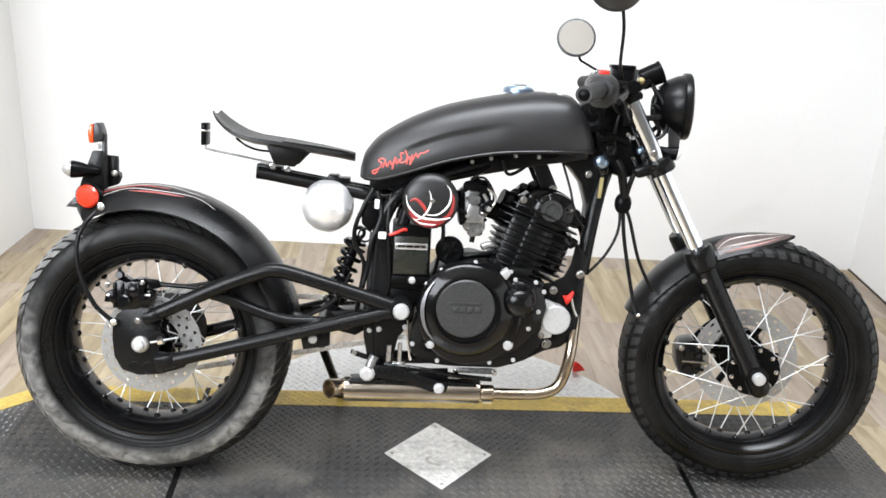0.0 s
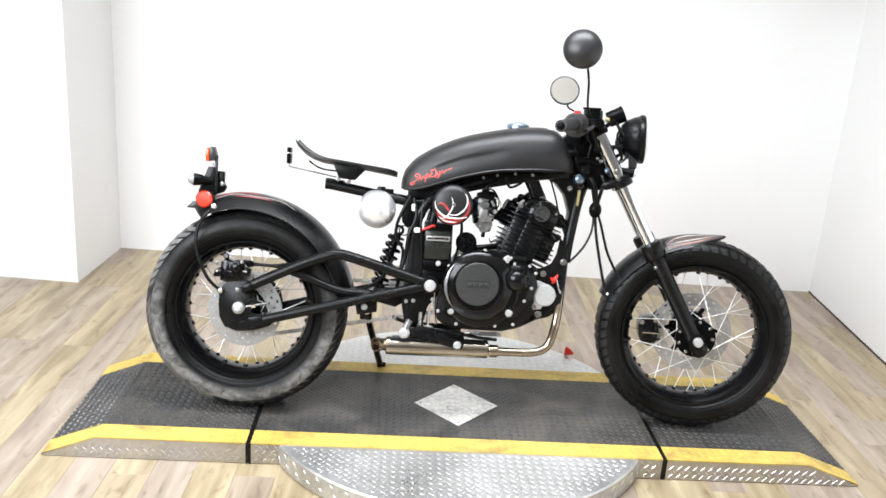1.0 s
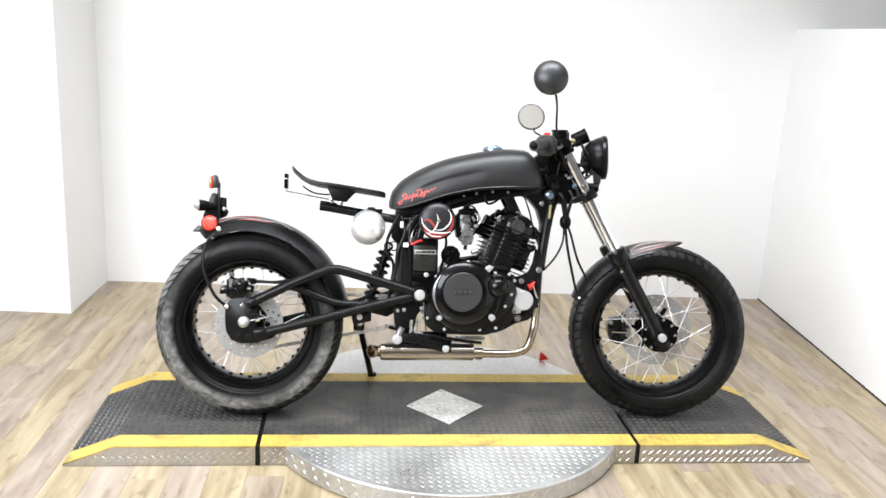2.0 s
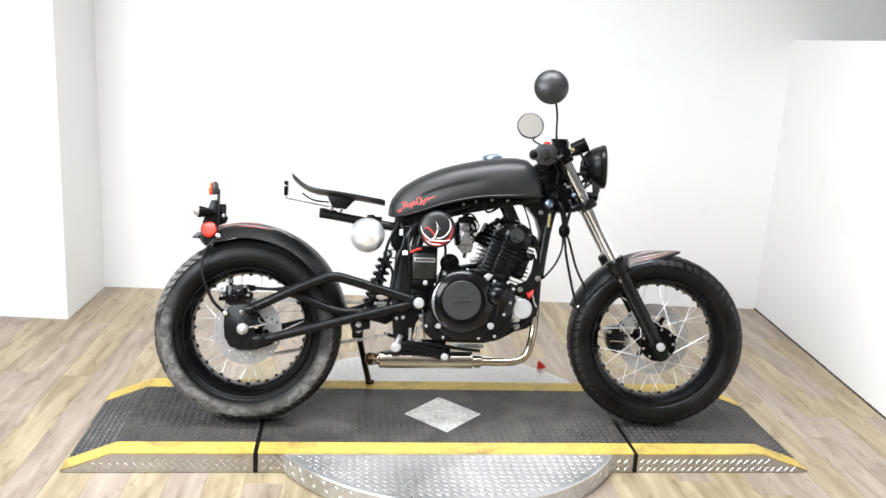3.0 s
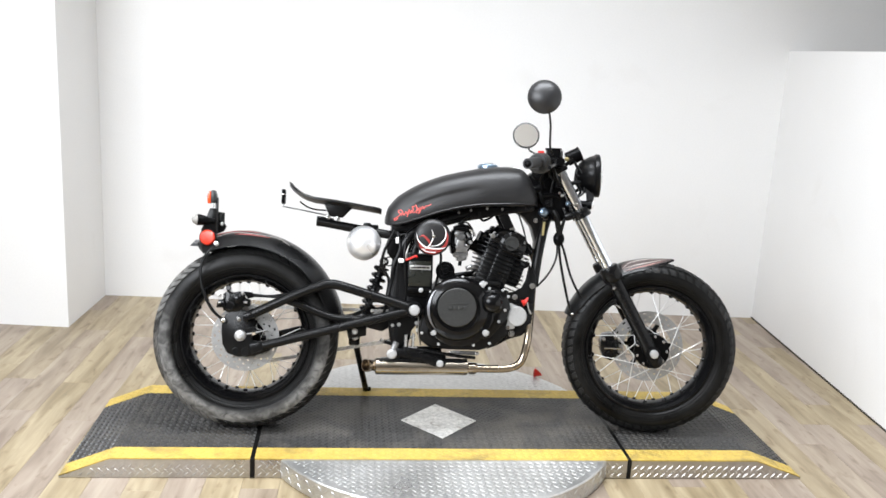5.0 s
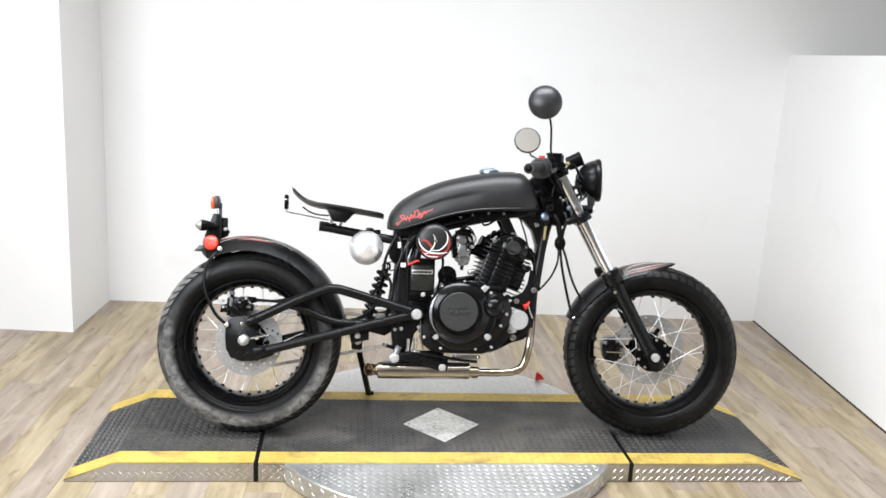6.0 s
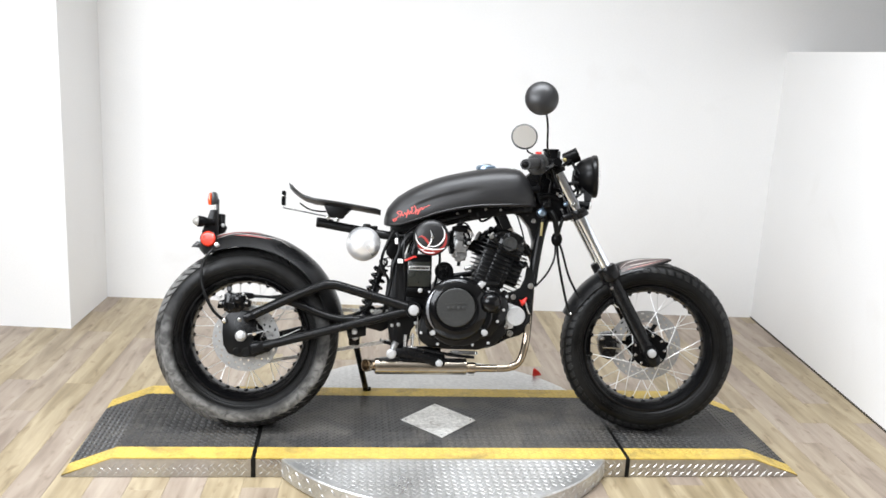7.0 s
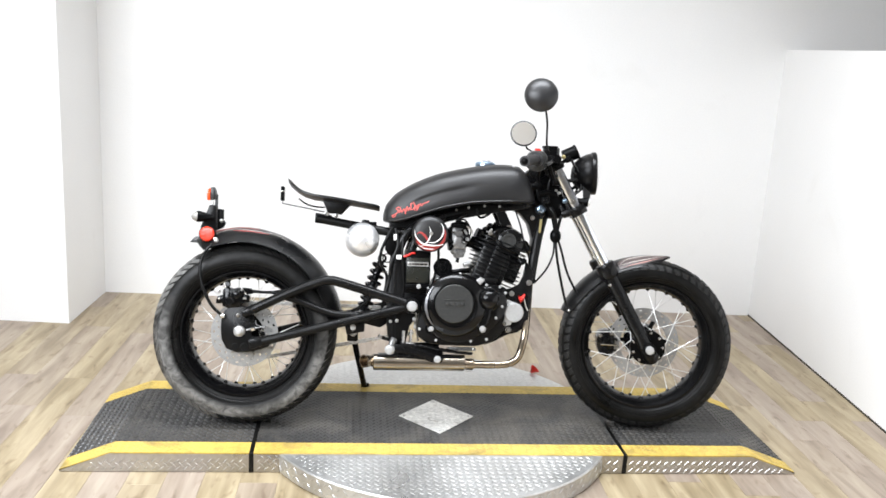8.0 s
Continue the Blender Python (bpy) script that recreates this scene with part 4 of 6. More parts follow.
part("reflector", lathe([(0.0, 0.012), (0.021, 0.011), (0.0255, 0.006), (0.0255, 0.0), (0.0, 0.0)], (-0.822, -0.078, 0.653), (-0.15, -1, 0), 32), RED_LENS, tail, "round red reflector")
part("reflector_shell", lathe([(0.0, 0.0), (0.0285, 0.0), (0.0285, 0.004), (0.0265, 0.005), (0.024, -0.02), (0, -0.02)], (-0.822, -0.0775, 0.653), (-0.15, -1, 0), 32), PLASTIC, tail)
part("turn_signal", lathe([(0.0, -0.03), (0.009, -0.03), (0.011, -0.01), (0.016, 0.0), (0.019, 0.018), (0.019, 0.026), (0, 0.026)], (-0.835, -0.07, 0.71), (-1, -0.35, 0.05), 24), PLASTIC, tail)
part("signal_lens", lathe([(0.0, 0.044), (0.009, 0.040), (0.0165, 0.029), (0.0165, 0.025), (0, 0.025)], (-0.835, -0.07, 0.71), (-1, -0.35, 0.05), 20), SMOKED, tail, "clear turn signal lens")
part("turn_signal", lathe([(0.0, -0.03), (0.009, -0.03), (0.011, -0.01), (0.016, 0.0), (0.019, 0.018), (0, 0.026)], (-0.828, 0.085, 0.69), (-1, 0.35, 0.05), 20), PLASTIC, tail)
part("signal_stem", tube([(-0.815, -0.055, 0.707), (-0.812, 0.085, 0.69)], 0.006, 8, 1), PLASTIC, tail)
part("signal_bolt", bolt((-0.787, -0.008, 0.700), 0.006, 0.006), STEEL, tail)
part("lamp_bolt", bolt((-0.790, -0.095, 0.633), 0.007, 0.006), CHROME, tail)
part("guard_flap", prism([(-0.889, 0.622), (-0.870, 0.643), (-0.81, 0.640), (-0.812, 0.618)], -0.03, -0.024, 0.002), SHELL, tail)

# frame
frame_tubes = part("frame", tube([(0.375, 0, 0.84), (0.2, 0, 0.80), (0.0, 0, 0.745), (-0.12, 0, 0.705), (-0.19, 0, 0.68)], 0.021, 14), SATIN_BLACK, bike, "black tubular frame")
part("down_tube", tube([(0.36, -0.01, 0.80), (0.333, -0.03, 0.70), (0.314, -0.045, 0.6), (0.304, -0.05, 0.52)], 0.017, 14), SATIN_BLACK, frame_tubes)
part("head_tube", tube([HEAD - FORK_UP * 0.105, HEAD + FORK_UP * 0.06], 0.028, 20, 1), SATIN_BLACK, frame_tubes)
part("gusset", prism([(0.19, 0.797), (0.365, 0.845), (0.372, 0.78), (0.35, 0.70), (0.325, 0.62), (0.31, 0.62), (0.312, 0.68), (0.295, 0.73), (0.265, 0.765), (0.225, 0.785)], -0.03, 0.03, 0.004), SATIN_BLACK, frame_tubes)
for y in (-0.075, 0.075):
    part("seat_tube", tube([(-0.06, y * 0.6, 0.73), (-0.13, y, 0.69), (-0.168, y, 0.62), (-0.178, y, 0.5), (-0.178, y, 0.36), (-0.165, y, 0.29), (-0.12, y, 0.268), (0.0, y, 0.27)], 0.0165, 12), SATIN_BLACK, frame_tubes)
    part("seat_rail", tube([(-0.455, y * 0.3, 0.721), (-0.30, y * 0.35, 0.697), (-0.16, y * 0.6, 0.676)], 0.0155, 12, 1), SATIN_BLACK, frame_tubes)
    part("curved_tube", tube([(0.06, y * 0.5, 0.765), (-0.04, y * 0.8, 0.735), (-0.10, y, 0.68), (-0.125, y, 0.60), (-0.13, y, 0.52)], 0.0145, 12), SATIN_BLACK, frame_tubes)
    if y < 0:
        part("front_plate", prism([(0.308, 0.56), (0.281, 0.60), (0.277, 0.572), (0.272, 0.545), (0.258, 0.516), (0.231, 0.501), (0.204, 0.496), (0.195, 0.483), (0.20, 0.40), (0.17, 0.33), (0.144, 0.30), (0.176, 0.312), (0.222, 0.337), (0.262, 0.348), (0.283, 0.366), (0.297, 0.391), (0.302, 0.446), (0.306, 0.50)], y - 0.004, y + 0.004, 0.0015), SATIN_BLACK, frame_tubes)
    part("engine_hanger", prism([(0.16, 0.79), (0.198, 0.79), (0.235, 0.715), (0.222, 0.70), (0.20, 0.71)], y * 0.55 - 0.003, y * 0.55 + 0.003, 0.001), SATIN_BLACK, frame_tubes)
part("hanger_bolt", bolt((0.222, -0.046, 0.712), 0.009, 0.008), CHROME, frame_tubes)
part("rail_end", prism([(-0.46, 0.705), (-0.458, 0.74), (-0.40, 0.733), (-0.40, 0.70)], -0.03, 0.03, 0.004), SATIN_BLACK, frame_tubes)
part("pivot_plate", prism([(-0.195, 0.60), (-0.14, 0.60), (-0.135, 0.48), (-0.085, 0.45), (-0.088, 0.40), (-0.12, 0.36), (-0.135, 0.29), (-0.185, 0.29), (-0.2, 0.36)], -0.088, -0.08, 0.003), SATIN_BLACK, frame_tubes)
for x, z in ((-0.186, 0.375), (-0.165, 0.378), (-0.10, 0.36), (-0.105, 0.385)):
    part("plate_bolt", bolt((x, -0.088, z), 0.0055, 0.006), CAST_LIGHT, frame_tubes)
part("front_bolt", bolt((0.295, -0.08, 0.523), 0.0085, 0.008), STEEL, frame_tubes)
part("front_bolt", bolt((0.227, -0.08, 0.355), 0.0095, 0.010), STEEL, frame_tubes)
part("front_bolt", bolt((0.235, -0.08, 0.483), 0.008, 0.008), STEEL, frame_tubes)
part("gusset_bolt", bolt((0.308, -0.03, 0.752), 0.007, 0.006), CHROME, frame_tubes)
part("gusset_bolt", bolt((0.345, -0.03, 0.80), 0.005, 0.006), CHROME, frame_tubes)

# seat
SEAT = [(-0.553, 0.852), (-0.541, 0.838), (-0.520, 0.821), (-0.496, 0.808), (-0.464, 0.799), (-0.39, 0.791), (-0.32, 0.782), (-0.27, 0.775), (-0.246, 0.771), (-0.236, 0.769)]


def seat_pan():
    bm = bmesh.new()
    widths = (0.05, 0.075, 0.10, 0.112, 0.12, 0.118, 0.10, 0.07, 0.045, 0.03)
    sets = []
    for off in (0.0, -0.011):
        grid = []
        for (x, z), w in zip(SEAT, widths):
            grid.append([bm.verts.new((x, w * u, z + off + 0.012 * (u * u - 0.4) - (0.004 if abs(u) > 0.95 and not off else 0))) for u in (-1, -0.96, -0.7, -0.35, 0, 0.35, 0.7, 0.96, 1)])
        sets.append(grid)
    for grid in sets:
        for a, b in zip(grid, grid[1:]):
            for k in range(8):
                bm.faces.new((a[k], a[k + 1], b[k + 1], b[k]))
    g, h = sets
    for k in range(len(g) - 1):
        for e in (0, 8):
            bm.faces.new((g[k][e], g[k + 1][e], h[k + 1][e], h[k][e]))
    for e in (0, len(g) - 1):
        for k in range(8):
            bm.faces.new((g[e][k], g[e][k + 1], h[e][k + 1], h[e][k]))
    bmesh.ops.recalc_face_normals(bm, faces=bm.faces[:])
    return bm


seat = part("seat", seat_pan(), SEAT_PAN, bike, "thin black solo seat pan with a curled tail")
part("seat_cover", prism([(-0.40, 0.794), (-0.33, 0.787), (-0.27, 0.780), (-0.242, 0.775), (-0.27, 0.774), (-0.33, 0.781), (-0.40, 0.788)], -0.04, 0.04, 0.002), PLASTIC, seat)
for y in (-0.05, 0.05):
    part("seat_bracket", prism([(-0.436, 0.787), (-0.328, 0.775), (-0.344, 0.766), (-0.370, 0.737), (-0.415, 0.741)], y - 0.0025, y + 0.0025, 0.001), SATIN_BLACK, seat)
part("bracket_bolt", bolt((-0.418, -0.053, 0.737), 0.006, 0.006), CHROME, seat)
part("bracket_bolt", bolt((-0.385, -0.053, 0.732), 0.006, 0.006), CHROME, seat)
part("wire_stay", tube([(-0.568, -0.03, 0.790), (-0.572, -0.03, 0.772), (-0.566, -0.03, 0.767), (-0.50, -0.03, 0.756), (-0.418, -0.03, 0.742)], 0.0024, 6), CARB, seat, "thin bare wire stay")
part("seat_hook", tube([(-0.525, 0.09, 0.79), (-0.50, 0.09, 0.773), (-0.47, 0.09, 0.764), (-0.43, 0.09, 0.762)], 0.003, 6), SATIN_BLACK, seat)
part("reflector", box(-0.578, -0.566, -0.055, -0.005, 0.776, 0.826, 0.003), PLASTIC, seat)
part("reflector_tip", box(-0.577, -0.5655, -0.057, -0.01, 0.806, 0.811, 0.001), STEEL, seat)
part("seat_hinge", prism([(-0.30, 0.708), (-0.245, 0.70), (-0.245, 0.716), (-0.27, 0.716), (-0.272, 0.722), (-0.295, 0.722)], -0.03, 0.03, 0.002), SATIN_BLACK, seat)

# tank
TANK = [(-0.222, 0.722, 0.744, 0.045), (-0.214, 0.718, 0.775, 0.07), (-0.205, 0.716, 0.790, 0.08), (-0.188, 0.716, 0.811, 0.09), (-0.165, 0.72, 0.830, 0.099), (-0.11, 0.738, 0.863, 0.113),
        (-0.03, 0.766, 0.896, 0.127), (0.07, 0.788, 0.921, 0.136), (0.15, 0.795, 0.934, 0.138), (0.21, 0.798, 0.937, 0.136), (0.244, 0.799, 0.932, 0.131),
        (0.27, 0.80, 0.908, 0.121), (0.29, 0.80, 0.872, 0.105), (0.302, 0.801, 0.842, 0.085), (0.308, 0.802, 0.822, 0.05)]


SECTION = [(0.0, 0.0), (0.6, 0.0), (0.9, 0.005), (0.965, 0.04), (0.985, 0.10), (1.0, 0.24), (0.99, 0.40), (0.955, 0.55), (0.90, 0.70), (0.81, 0.83), (0.66, 0.925), (0.42, 0.982), (0.0, 1.0)]
FLANK = [p for p in smooth_path([Vector((a, 0, b)) for a, b in SECTION], 3)]


def flank_y(x, share, hw):
    """Half-width at a share of the height: full below, leaning in above, hollowed under the knee crease."""
    y = float(np.interp(share, [p.z for p in FLANK[8:]], [p.x for p in FLANK[8:]])) * hw
    fade = min(1, max(0, (x + 0.15) / 0.06)) * min(1, max(0, (0.10 - x) / 0.05))
    d = 0.50 - share
    if d > -0.03:
        y -= 0.0065 * fade * (1 - math.exp(-((d + 0.03) / 0.05) ** 2)) * math.exp(-max(0, d - 0.08) / 0.2)
    return y


def tank_ring(x, zb, zt, hw):
    """A cross-section: flat below, flat leaning flanks, round shoulders."""
    h = zt - zb
    half = []
    for k, p in enumerate(FLANK):
        y = p.x * hw if k < 8 else flank_y(x, p.z, hw)
        half.append((max(0.0, y) if 0 < k < len(FLANK) - 1 else 0.0, zb + h * p.z))
    return [Vector((x, -y, z)) for y, z in half] + [Vector((x, y, z)) for y, z in half[-2:0:-1]]


bm = bmesh.new()
dense = []
for p0, p1, p2, p3 in zip([TANK[0]] + TANK[:-2], TANK[:-1], TANK[1:], TANK[2:] + [TANK[-1]]):
    for k in range(4):
        t = k / 4
        dense.append(tuple(0.5 * (2 * b + (c - a) * t + (2 * a - 5 * b + 4 * c - d) * t * t + (3 * b - a - 3 * c + d) * t ** 3) for a, b, c, d in zip(p0, p1, p2, p3)))
dense.append(TANK[-1])
rings = [[bm.verts.new(v) for v in tank_ring(*r)] for r in dense]
for a, b in zip(rings, rings[1:]):
    m = len(a)
    for k in range(m):
        bm.faces.new((a[k], b[k], b[(k + 1) % m], a[(k + 1) % m]))
bm.faces.new(rings[0])
bm.faces.new(rings[-1][::-1])
bmesh.ops.recalc_face_normals(bm, faces=bm.faces[:])
tank = part("fuel_tank", bm, MATT_BLACK, bike, "matt black teardrop fuel tank with red script", 50)
for sgn in (-1, 1):
    part("tank_seam", tube([(x, sgn * (hw * 0.985), zb + 0.006) for x, zb, zt, hw in TANK[2:-1]], 0.0032, 8, 3), MATT_BLACK, tank)


def tank_side(x, share):
    """A spot on the near flank at a share of the height, with its outward normal."""
    for r0, r1 in zip(TANK, TANK[1:]):
        if r0[0] <= x <= r1[0]:
            t = (x - r0[0]) / (r1[0] - r0[0])
            zb, zt, hw = (r0[i] + (r1[i] - r0[i]) * t for i in (1, 2, 3))
            h = zt - zb
            z = zb + h * share
            y = -flank_y(x, share, hw)
            return Vector((x, y - 0.0005, z)), Vector((0, -1, 0.5 * (share - 0.3)))
    return Vector((x, -0.1, 0.75)), Vector((0, -1, 0))


# the maker's script as plain red strokes
SCRIPT = [[(-0.160, 0.30), (-0.172, 0.22), (-0.178, 0.34), (-0.158, 0.38), (-0.150, 0.52), (-0.160, 0.66), (-0.150, 0.70), (-0.138, 0.56), (-0.146, 0.44)],
          [(-0.146, 0.36), (-0.138, 0.50), (-0.132, 0.36), (-0.124, 0.50), (-0.118, 0.36), (-0.110, 0.50), (-0.112, 0.34)],
          [(-0.116, 0.22), (-0.108, 0.56), (-0.102, 0.34), (-0.096, 0.46), (-0.092, 0.34)],
          [(-0.080, 0.58), (-0.092, 0.62), (-0.088, 0.46), (-0.094, 0.38), (-0.080, 0.32), (-0.070, 0.44), (-0.078, 0.66)],
          [(-0.072, 0.24), (-0.066, 0.44), (-0.060, 0.32), (-0.054, 0.46), (-0.062, 0.20), (-0.050, 0.36), (-0.044, 0.46), (-0.038, 0.34), (-0.030, 0.42), (-0.018, 0.41), (-0.004, 0.44)]]
for st in SCRIPT:
    part("script_stroke", ribbon([tank_side(-0.072 + (x + 0.004) * 0.7, 0.30 + (sh - 0.4) * 0.62) for x, sh in st], 0.0031, 0.0008, 0.001, taper=False), PINK_PAINT, tank)
part("tank_tunnel", prism([(-0.2, 0.73), (-0.1, 0.752), (0.0, 0.785), (0.1, 0.802), (0.3, 0.81), (0.3, 0.785), (0.2, 0.77), (0.05, 0.738), (-0.1, 0.70), (-0.2, 0.69)], -0.05, 0.05, 0.006), SATIN_BLACK, tank)
cap = part("filler_cap", lathe([(0.036, -0.004), (0.036, 0.004), (0.032, 0.009), (0.02, 0.012), (0, 0.0125)], (0.135, 0, 0.9345), (0, 0, 1), 36), BLUE_METAL, tank, "bluish metal filler cap")
part("cap_latch", box(0.118, 0.152, -0.006, 0.006, 0.945, 0.951, 0.002), CHROME, cap)

# bright dome, filter pod and electrics
dome_bm = lathe([(0.0, 0.047), (0.021, 0.044), (0.039, 0.035), (0.052, 0.020), (0.0585, 0.0), (0.060, -0.012), (0.0575, -0.03), (0.049, -0.05), (0.038, -0.055), (0, -0.055)], (-0.293, -0.05, 0.651), (0.02, -1, -0.05), 56)
bmesh.ops.subdivide_edges(dome_bm, edges=dome_bm.edges[:], cuts=1, use_grid_fill=True)
for v in dome_bm.verts:
    d = v.co - Vector((-0.291, -0.05, 0.649))
    d *= 1 + 0.011 * math.sin(95 * d.x + 1.1) * math.sin(80 * d.z + 0.4) + 0.006 * math.sin(170 * d.x - 120 * d.z + 60 * d.y)
    v.co = Vector((-0.291, -0.05, 0.649)) + d
dome = part("chrome_dome", dome_bm, DOME, bike, "dented polished aluminium dome", 60)
part("dome_bracket", tube([(-0.29, 0.0, 0.66), (-0.25, 0.0, 0.685), (-0.2, 0.02, 0.69)], 0.009, 8), SATIN_BLACK, dome)
pod = part("filter_pod", lathe([(0.0, 0.0165), (0.02, 0.016), (0.043, 0.0135), (0.056, 0.008), (0.062, 0.0), (0.0625, -0.006), (0.058, -0.012), (0.054, -0.05), (0.03, -0.055), (0, -0.055)], (-0.062, -0.115, 0.681), (0, -1, 0), 44), MATT_BLACK, bike, "black round air filter with red and white strokes")


def pod_spot(u, v):
    r = math.hypot(u, v)
    h = float(np.interp(r, [0, 0.02, 0.043, 0.056, 0.062], [0.0165, 0.016, 0.0135, 0.008, 0.0]))
    return Vector((-0.062 + u, -0.115 - h, 0.681 + v)), Vector((u * 6, -1, v * 6))


for mat, wd, st in ((RED_PAINT, 0.013, ((-0.050, -0.012), (-0.035, -0.033), (-0.008, -0.042), (0.02, -0.043), (0.042, -0.025), (0.049, 0.0), (0.046, 0.018))),
                    (RED_PAINT, 0.010, ((-0.046, -0.002), (-0.035, 0.004), (-0.020, -0.006), (-0.008, -0.025), (-0.018, -0.032))),
                    (RED_PAINT, 0.012, ((-0.047, -0.026), (-0.025, -0.046), (0.005, -0.052), (0.03, -0.044))),
                    (WHITE_PAINT, 0.007, ((-0.054, 0.012), (-0.048, -0.012), (-0.025, -0.033), (0.005, -0.038), (0.028, -0.037), (0.044, -0.033))),
                    (WHITE_PAINT, 0.006, ((0.032, 0.037), (0.041, 0.024), (0.041, 0.002), (0.030, -0.016), (0.012, -0.028), (-0.012, -0.028))),
                    (WHITE_PAINT, 0.005, ((-0.006, 0.024), (-0.001, 0.012), (-0.001, -0.006), (-0.010, -0.025), (-0.024, -0.039), (-0.036, -0.040))),
                    (WHITE_PAINT, 0.005, ((-0.040, -0.036), (-0.02, -0.048), (0.006, -0.050), (0.012, -0.048)))):
    part("painted_stroke", ribbon([pod_spot(p[0] * 1.02, p[1] * 1.02) for p in st], wd * 0.8, 0.0008 if mat is RED_PAINT else 0.0018), mat, pod)
part("pod_bolt", bolt((-0.060, -0.131, 0.683), 0.005, 0.004), CHROME, pod)
ebox = part("battery_box", box(-0.142, -0.056, -0.10, 0.04, 0.475, 0.622, 0.006), PLASTIC, bike, "black battery box with a small metal plate")
part("box_face", box(-0.139, -0.062, -0.104, -0.099, 0.512, 0.598, 0.002), BOX_FACE, ebox)
part("name_plate", box(-0.136, -0.064, -0.1062, -0.103, 0.569, 0.583, 0.0008), STEEL, ebox, "small metal plate with a pale rim and dark bars")
for z in (0.569, 0.5816):
    part("plate_rim", box(-0.136, -0.064, -0.1072, -0.106, z, z + 0.0014), CAST_LIGHT, ebox, smooth=None)
for x in (-0.136, -0.0654):
    part("plate_rim", box(x, x + 0.0014, -0.1072, -0.106, 0.5704, 0.5816), CAST_LIGHT, ebox, smooth=None)
for x, w in ((-0.131, 0.008), (-0.121, 0.006), (-0.112, 0.016), (-0.093, 0.012), (-0.078, 0.009)):
    part("plate_bar", box(x, x + w, -0.1070, -0.106, 0.5738, 0.5782), PLASTIC, ebox, smooth=None)
part("box_strap", box(-0.142, -0.058, -0.107, -0.10, 0.49, 0.507, 0.002), PLASTIC, ebox)
part("strap_bolt", bolt((-0.095, -0.107, 0.499), 0.007, 0.006), CAST_LIGHT, ebox)
part("box_lower", prism([(-0.142, 0.48), (-0.06, 0.48), (-0.075, 0.44), (-0.10, 0.42), (-0.142, 0.42)], -0.09, 0.03, 0.004), PLASTIC, ebox)
part("terminal_cap", tube([(-0.150, -0.106, 0.600), (-0.135, -0.11, 0.606), (-0.118, -0.108, 0.614), (-0.112, -0.106, 0.612)], 0.0035, 8), RED, ebox, "red rubber terminal boot")
part("terminal_lead", tube([(-0.165, -0.08, 0.604), (-0.15, -0.085, 0.604)], 0.003, 8, 1), RED, ebox)
part("connector", box(-0.175, -0.157, -0.112, -0.094, 0.590, 0.605, 0.003), WHITE_PAINT, bike, "white plastic wiring connector")
part("connector", box(-0.186, -0.175, -0.09, -0.075, 0.655, 0.676, 0.002), WHITE_PAINT, bike, "white plastic wiring connector")
part("relay", prism([(-0.215, 0.665), (-0.182, 0.672), (-0.175, 0.62), (-0.195, 0.60), (-0.214, 0.62)], -0.085, -0.06, 0.004), PLASTIC, bike, "black starter relay")
part("wire_loop", lathe([(0.013, -0.003), (0.017, -0.003), (0.017, 0.003), (0.013, 0.003)], (-0.205, -0.07, 0.592), (0, -1, 0), 20, closed=True), HOSE, bike)
for pts, rr in (([(-0.19, -0.085, 0.70), (-0.21, -0.09, 0.66), (-0.228, -0.085, 0.61), (-0.226, -0.08, 0.57), (-0.205, -0.085, 0.53), (-0.21, -0.08, 0.47)], 0.005),
                ([(-0.18, -0.08, 0.695), (-0.17, -0.09, 0.64), (-0.19, -0.095, 0.58), (-0.197, -0.09, 0.52), (-0.212, -0.09, 0.45), (-0.22, -0.08, 0.40)], 0.0055),
                ([(-0.15, -0.085, 0.69), (-0.155, -0.095, 0.62), (-0.15, -0.095, 0.55), (-0.145, -0.09, 0.49), (-0.155, -0.085, 0.44)], 0.004),
                ([(-0.20, -0.06, 0.70), (-0.17, -0.08, 0.685), (-0.13, -0.08, 0.695), (-0.10, -0.07, 0.72)], 0.004),
                ([(-0.03, -0.08, 0.63), (-0.028, -0.08, 0.60), (-0.035, -0.07, 0.55), (-0.045, -0.06, 0.50)], 0.0045)):
    part("wiring", tube(pts, rr, 8), HOSE, bike, "black wiring loom")
horn = part("horn", lathe([(0.0, 0.012), (0.008, 0.012), (0.01, 0.008), (0.02, 0.006), (0.022, 0.01), (0.029, 0.01), (0.0325, 0.006), (0.0325, -0.004), (0.025, -0.02), (0.012, -0.03), (0, -0.03)], (-0.011, -0.07, 0.566), (0, -1, 0), 36), PLASTIC, bike, "round black horn")
for k in range(6):
    a = 2 * math.pi * k / 6
    part("horn_rib", tube([(-0.011 + 0.01 * math.cos(a), -0.0795, 0.566 + 0.01 * math.sin(a)), (-0.011 + 0.026 * math.cos(a), -0.0795, 0.566 + 0.026 * math.sin(a))], 0.0016, 6, 1), PLASTIC, horn)

# carburettor
carb = part("carburettor", prism([(0.012, 0.70), (0.03, 0.715), (0.058, 0.712), (0.074, 0.695), (0.074, 0.66), (0.066, 0.645), (0.066, 0.615), (0.02, 0.612), (0.012, 0.64), (0.016, 0.665)], -0.085, -0.02, 0.006), CARB, bike, "grey cast carburettor with a black top")
part("carb_top", lathe([(0.031, 0), (0.031, 0.012), (0.026, 0.02), (0.01, 0.024), (0.008, 0.03), (0, 0.03)], (0.045, -0.05, 0.705), (-0.1, 0, 1), 28), PLASTIC, carb)
part("carb_dial", lathe([(0.0, 0.01), (0.012, 0.01), (0.015, 0.006), (0.015, 0)], (0.038, -0.085, 0.685), (0, -1, 0), 20), CARB, carb)
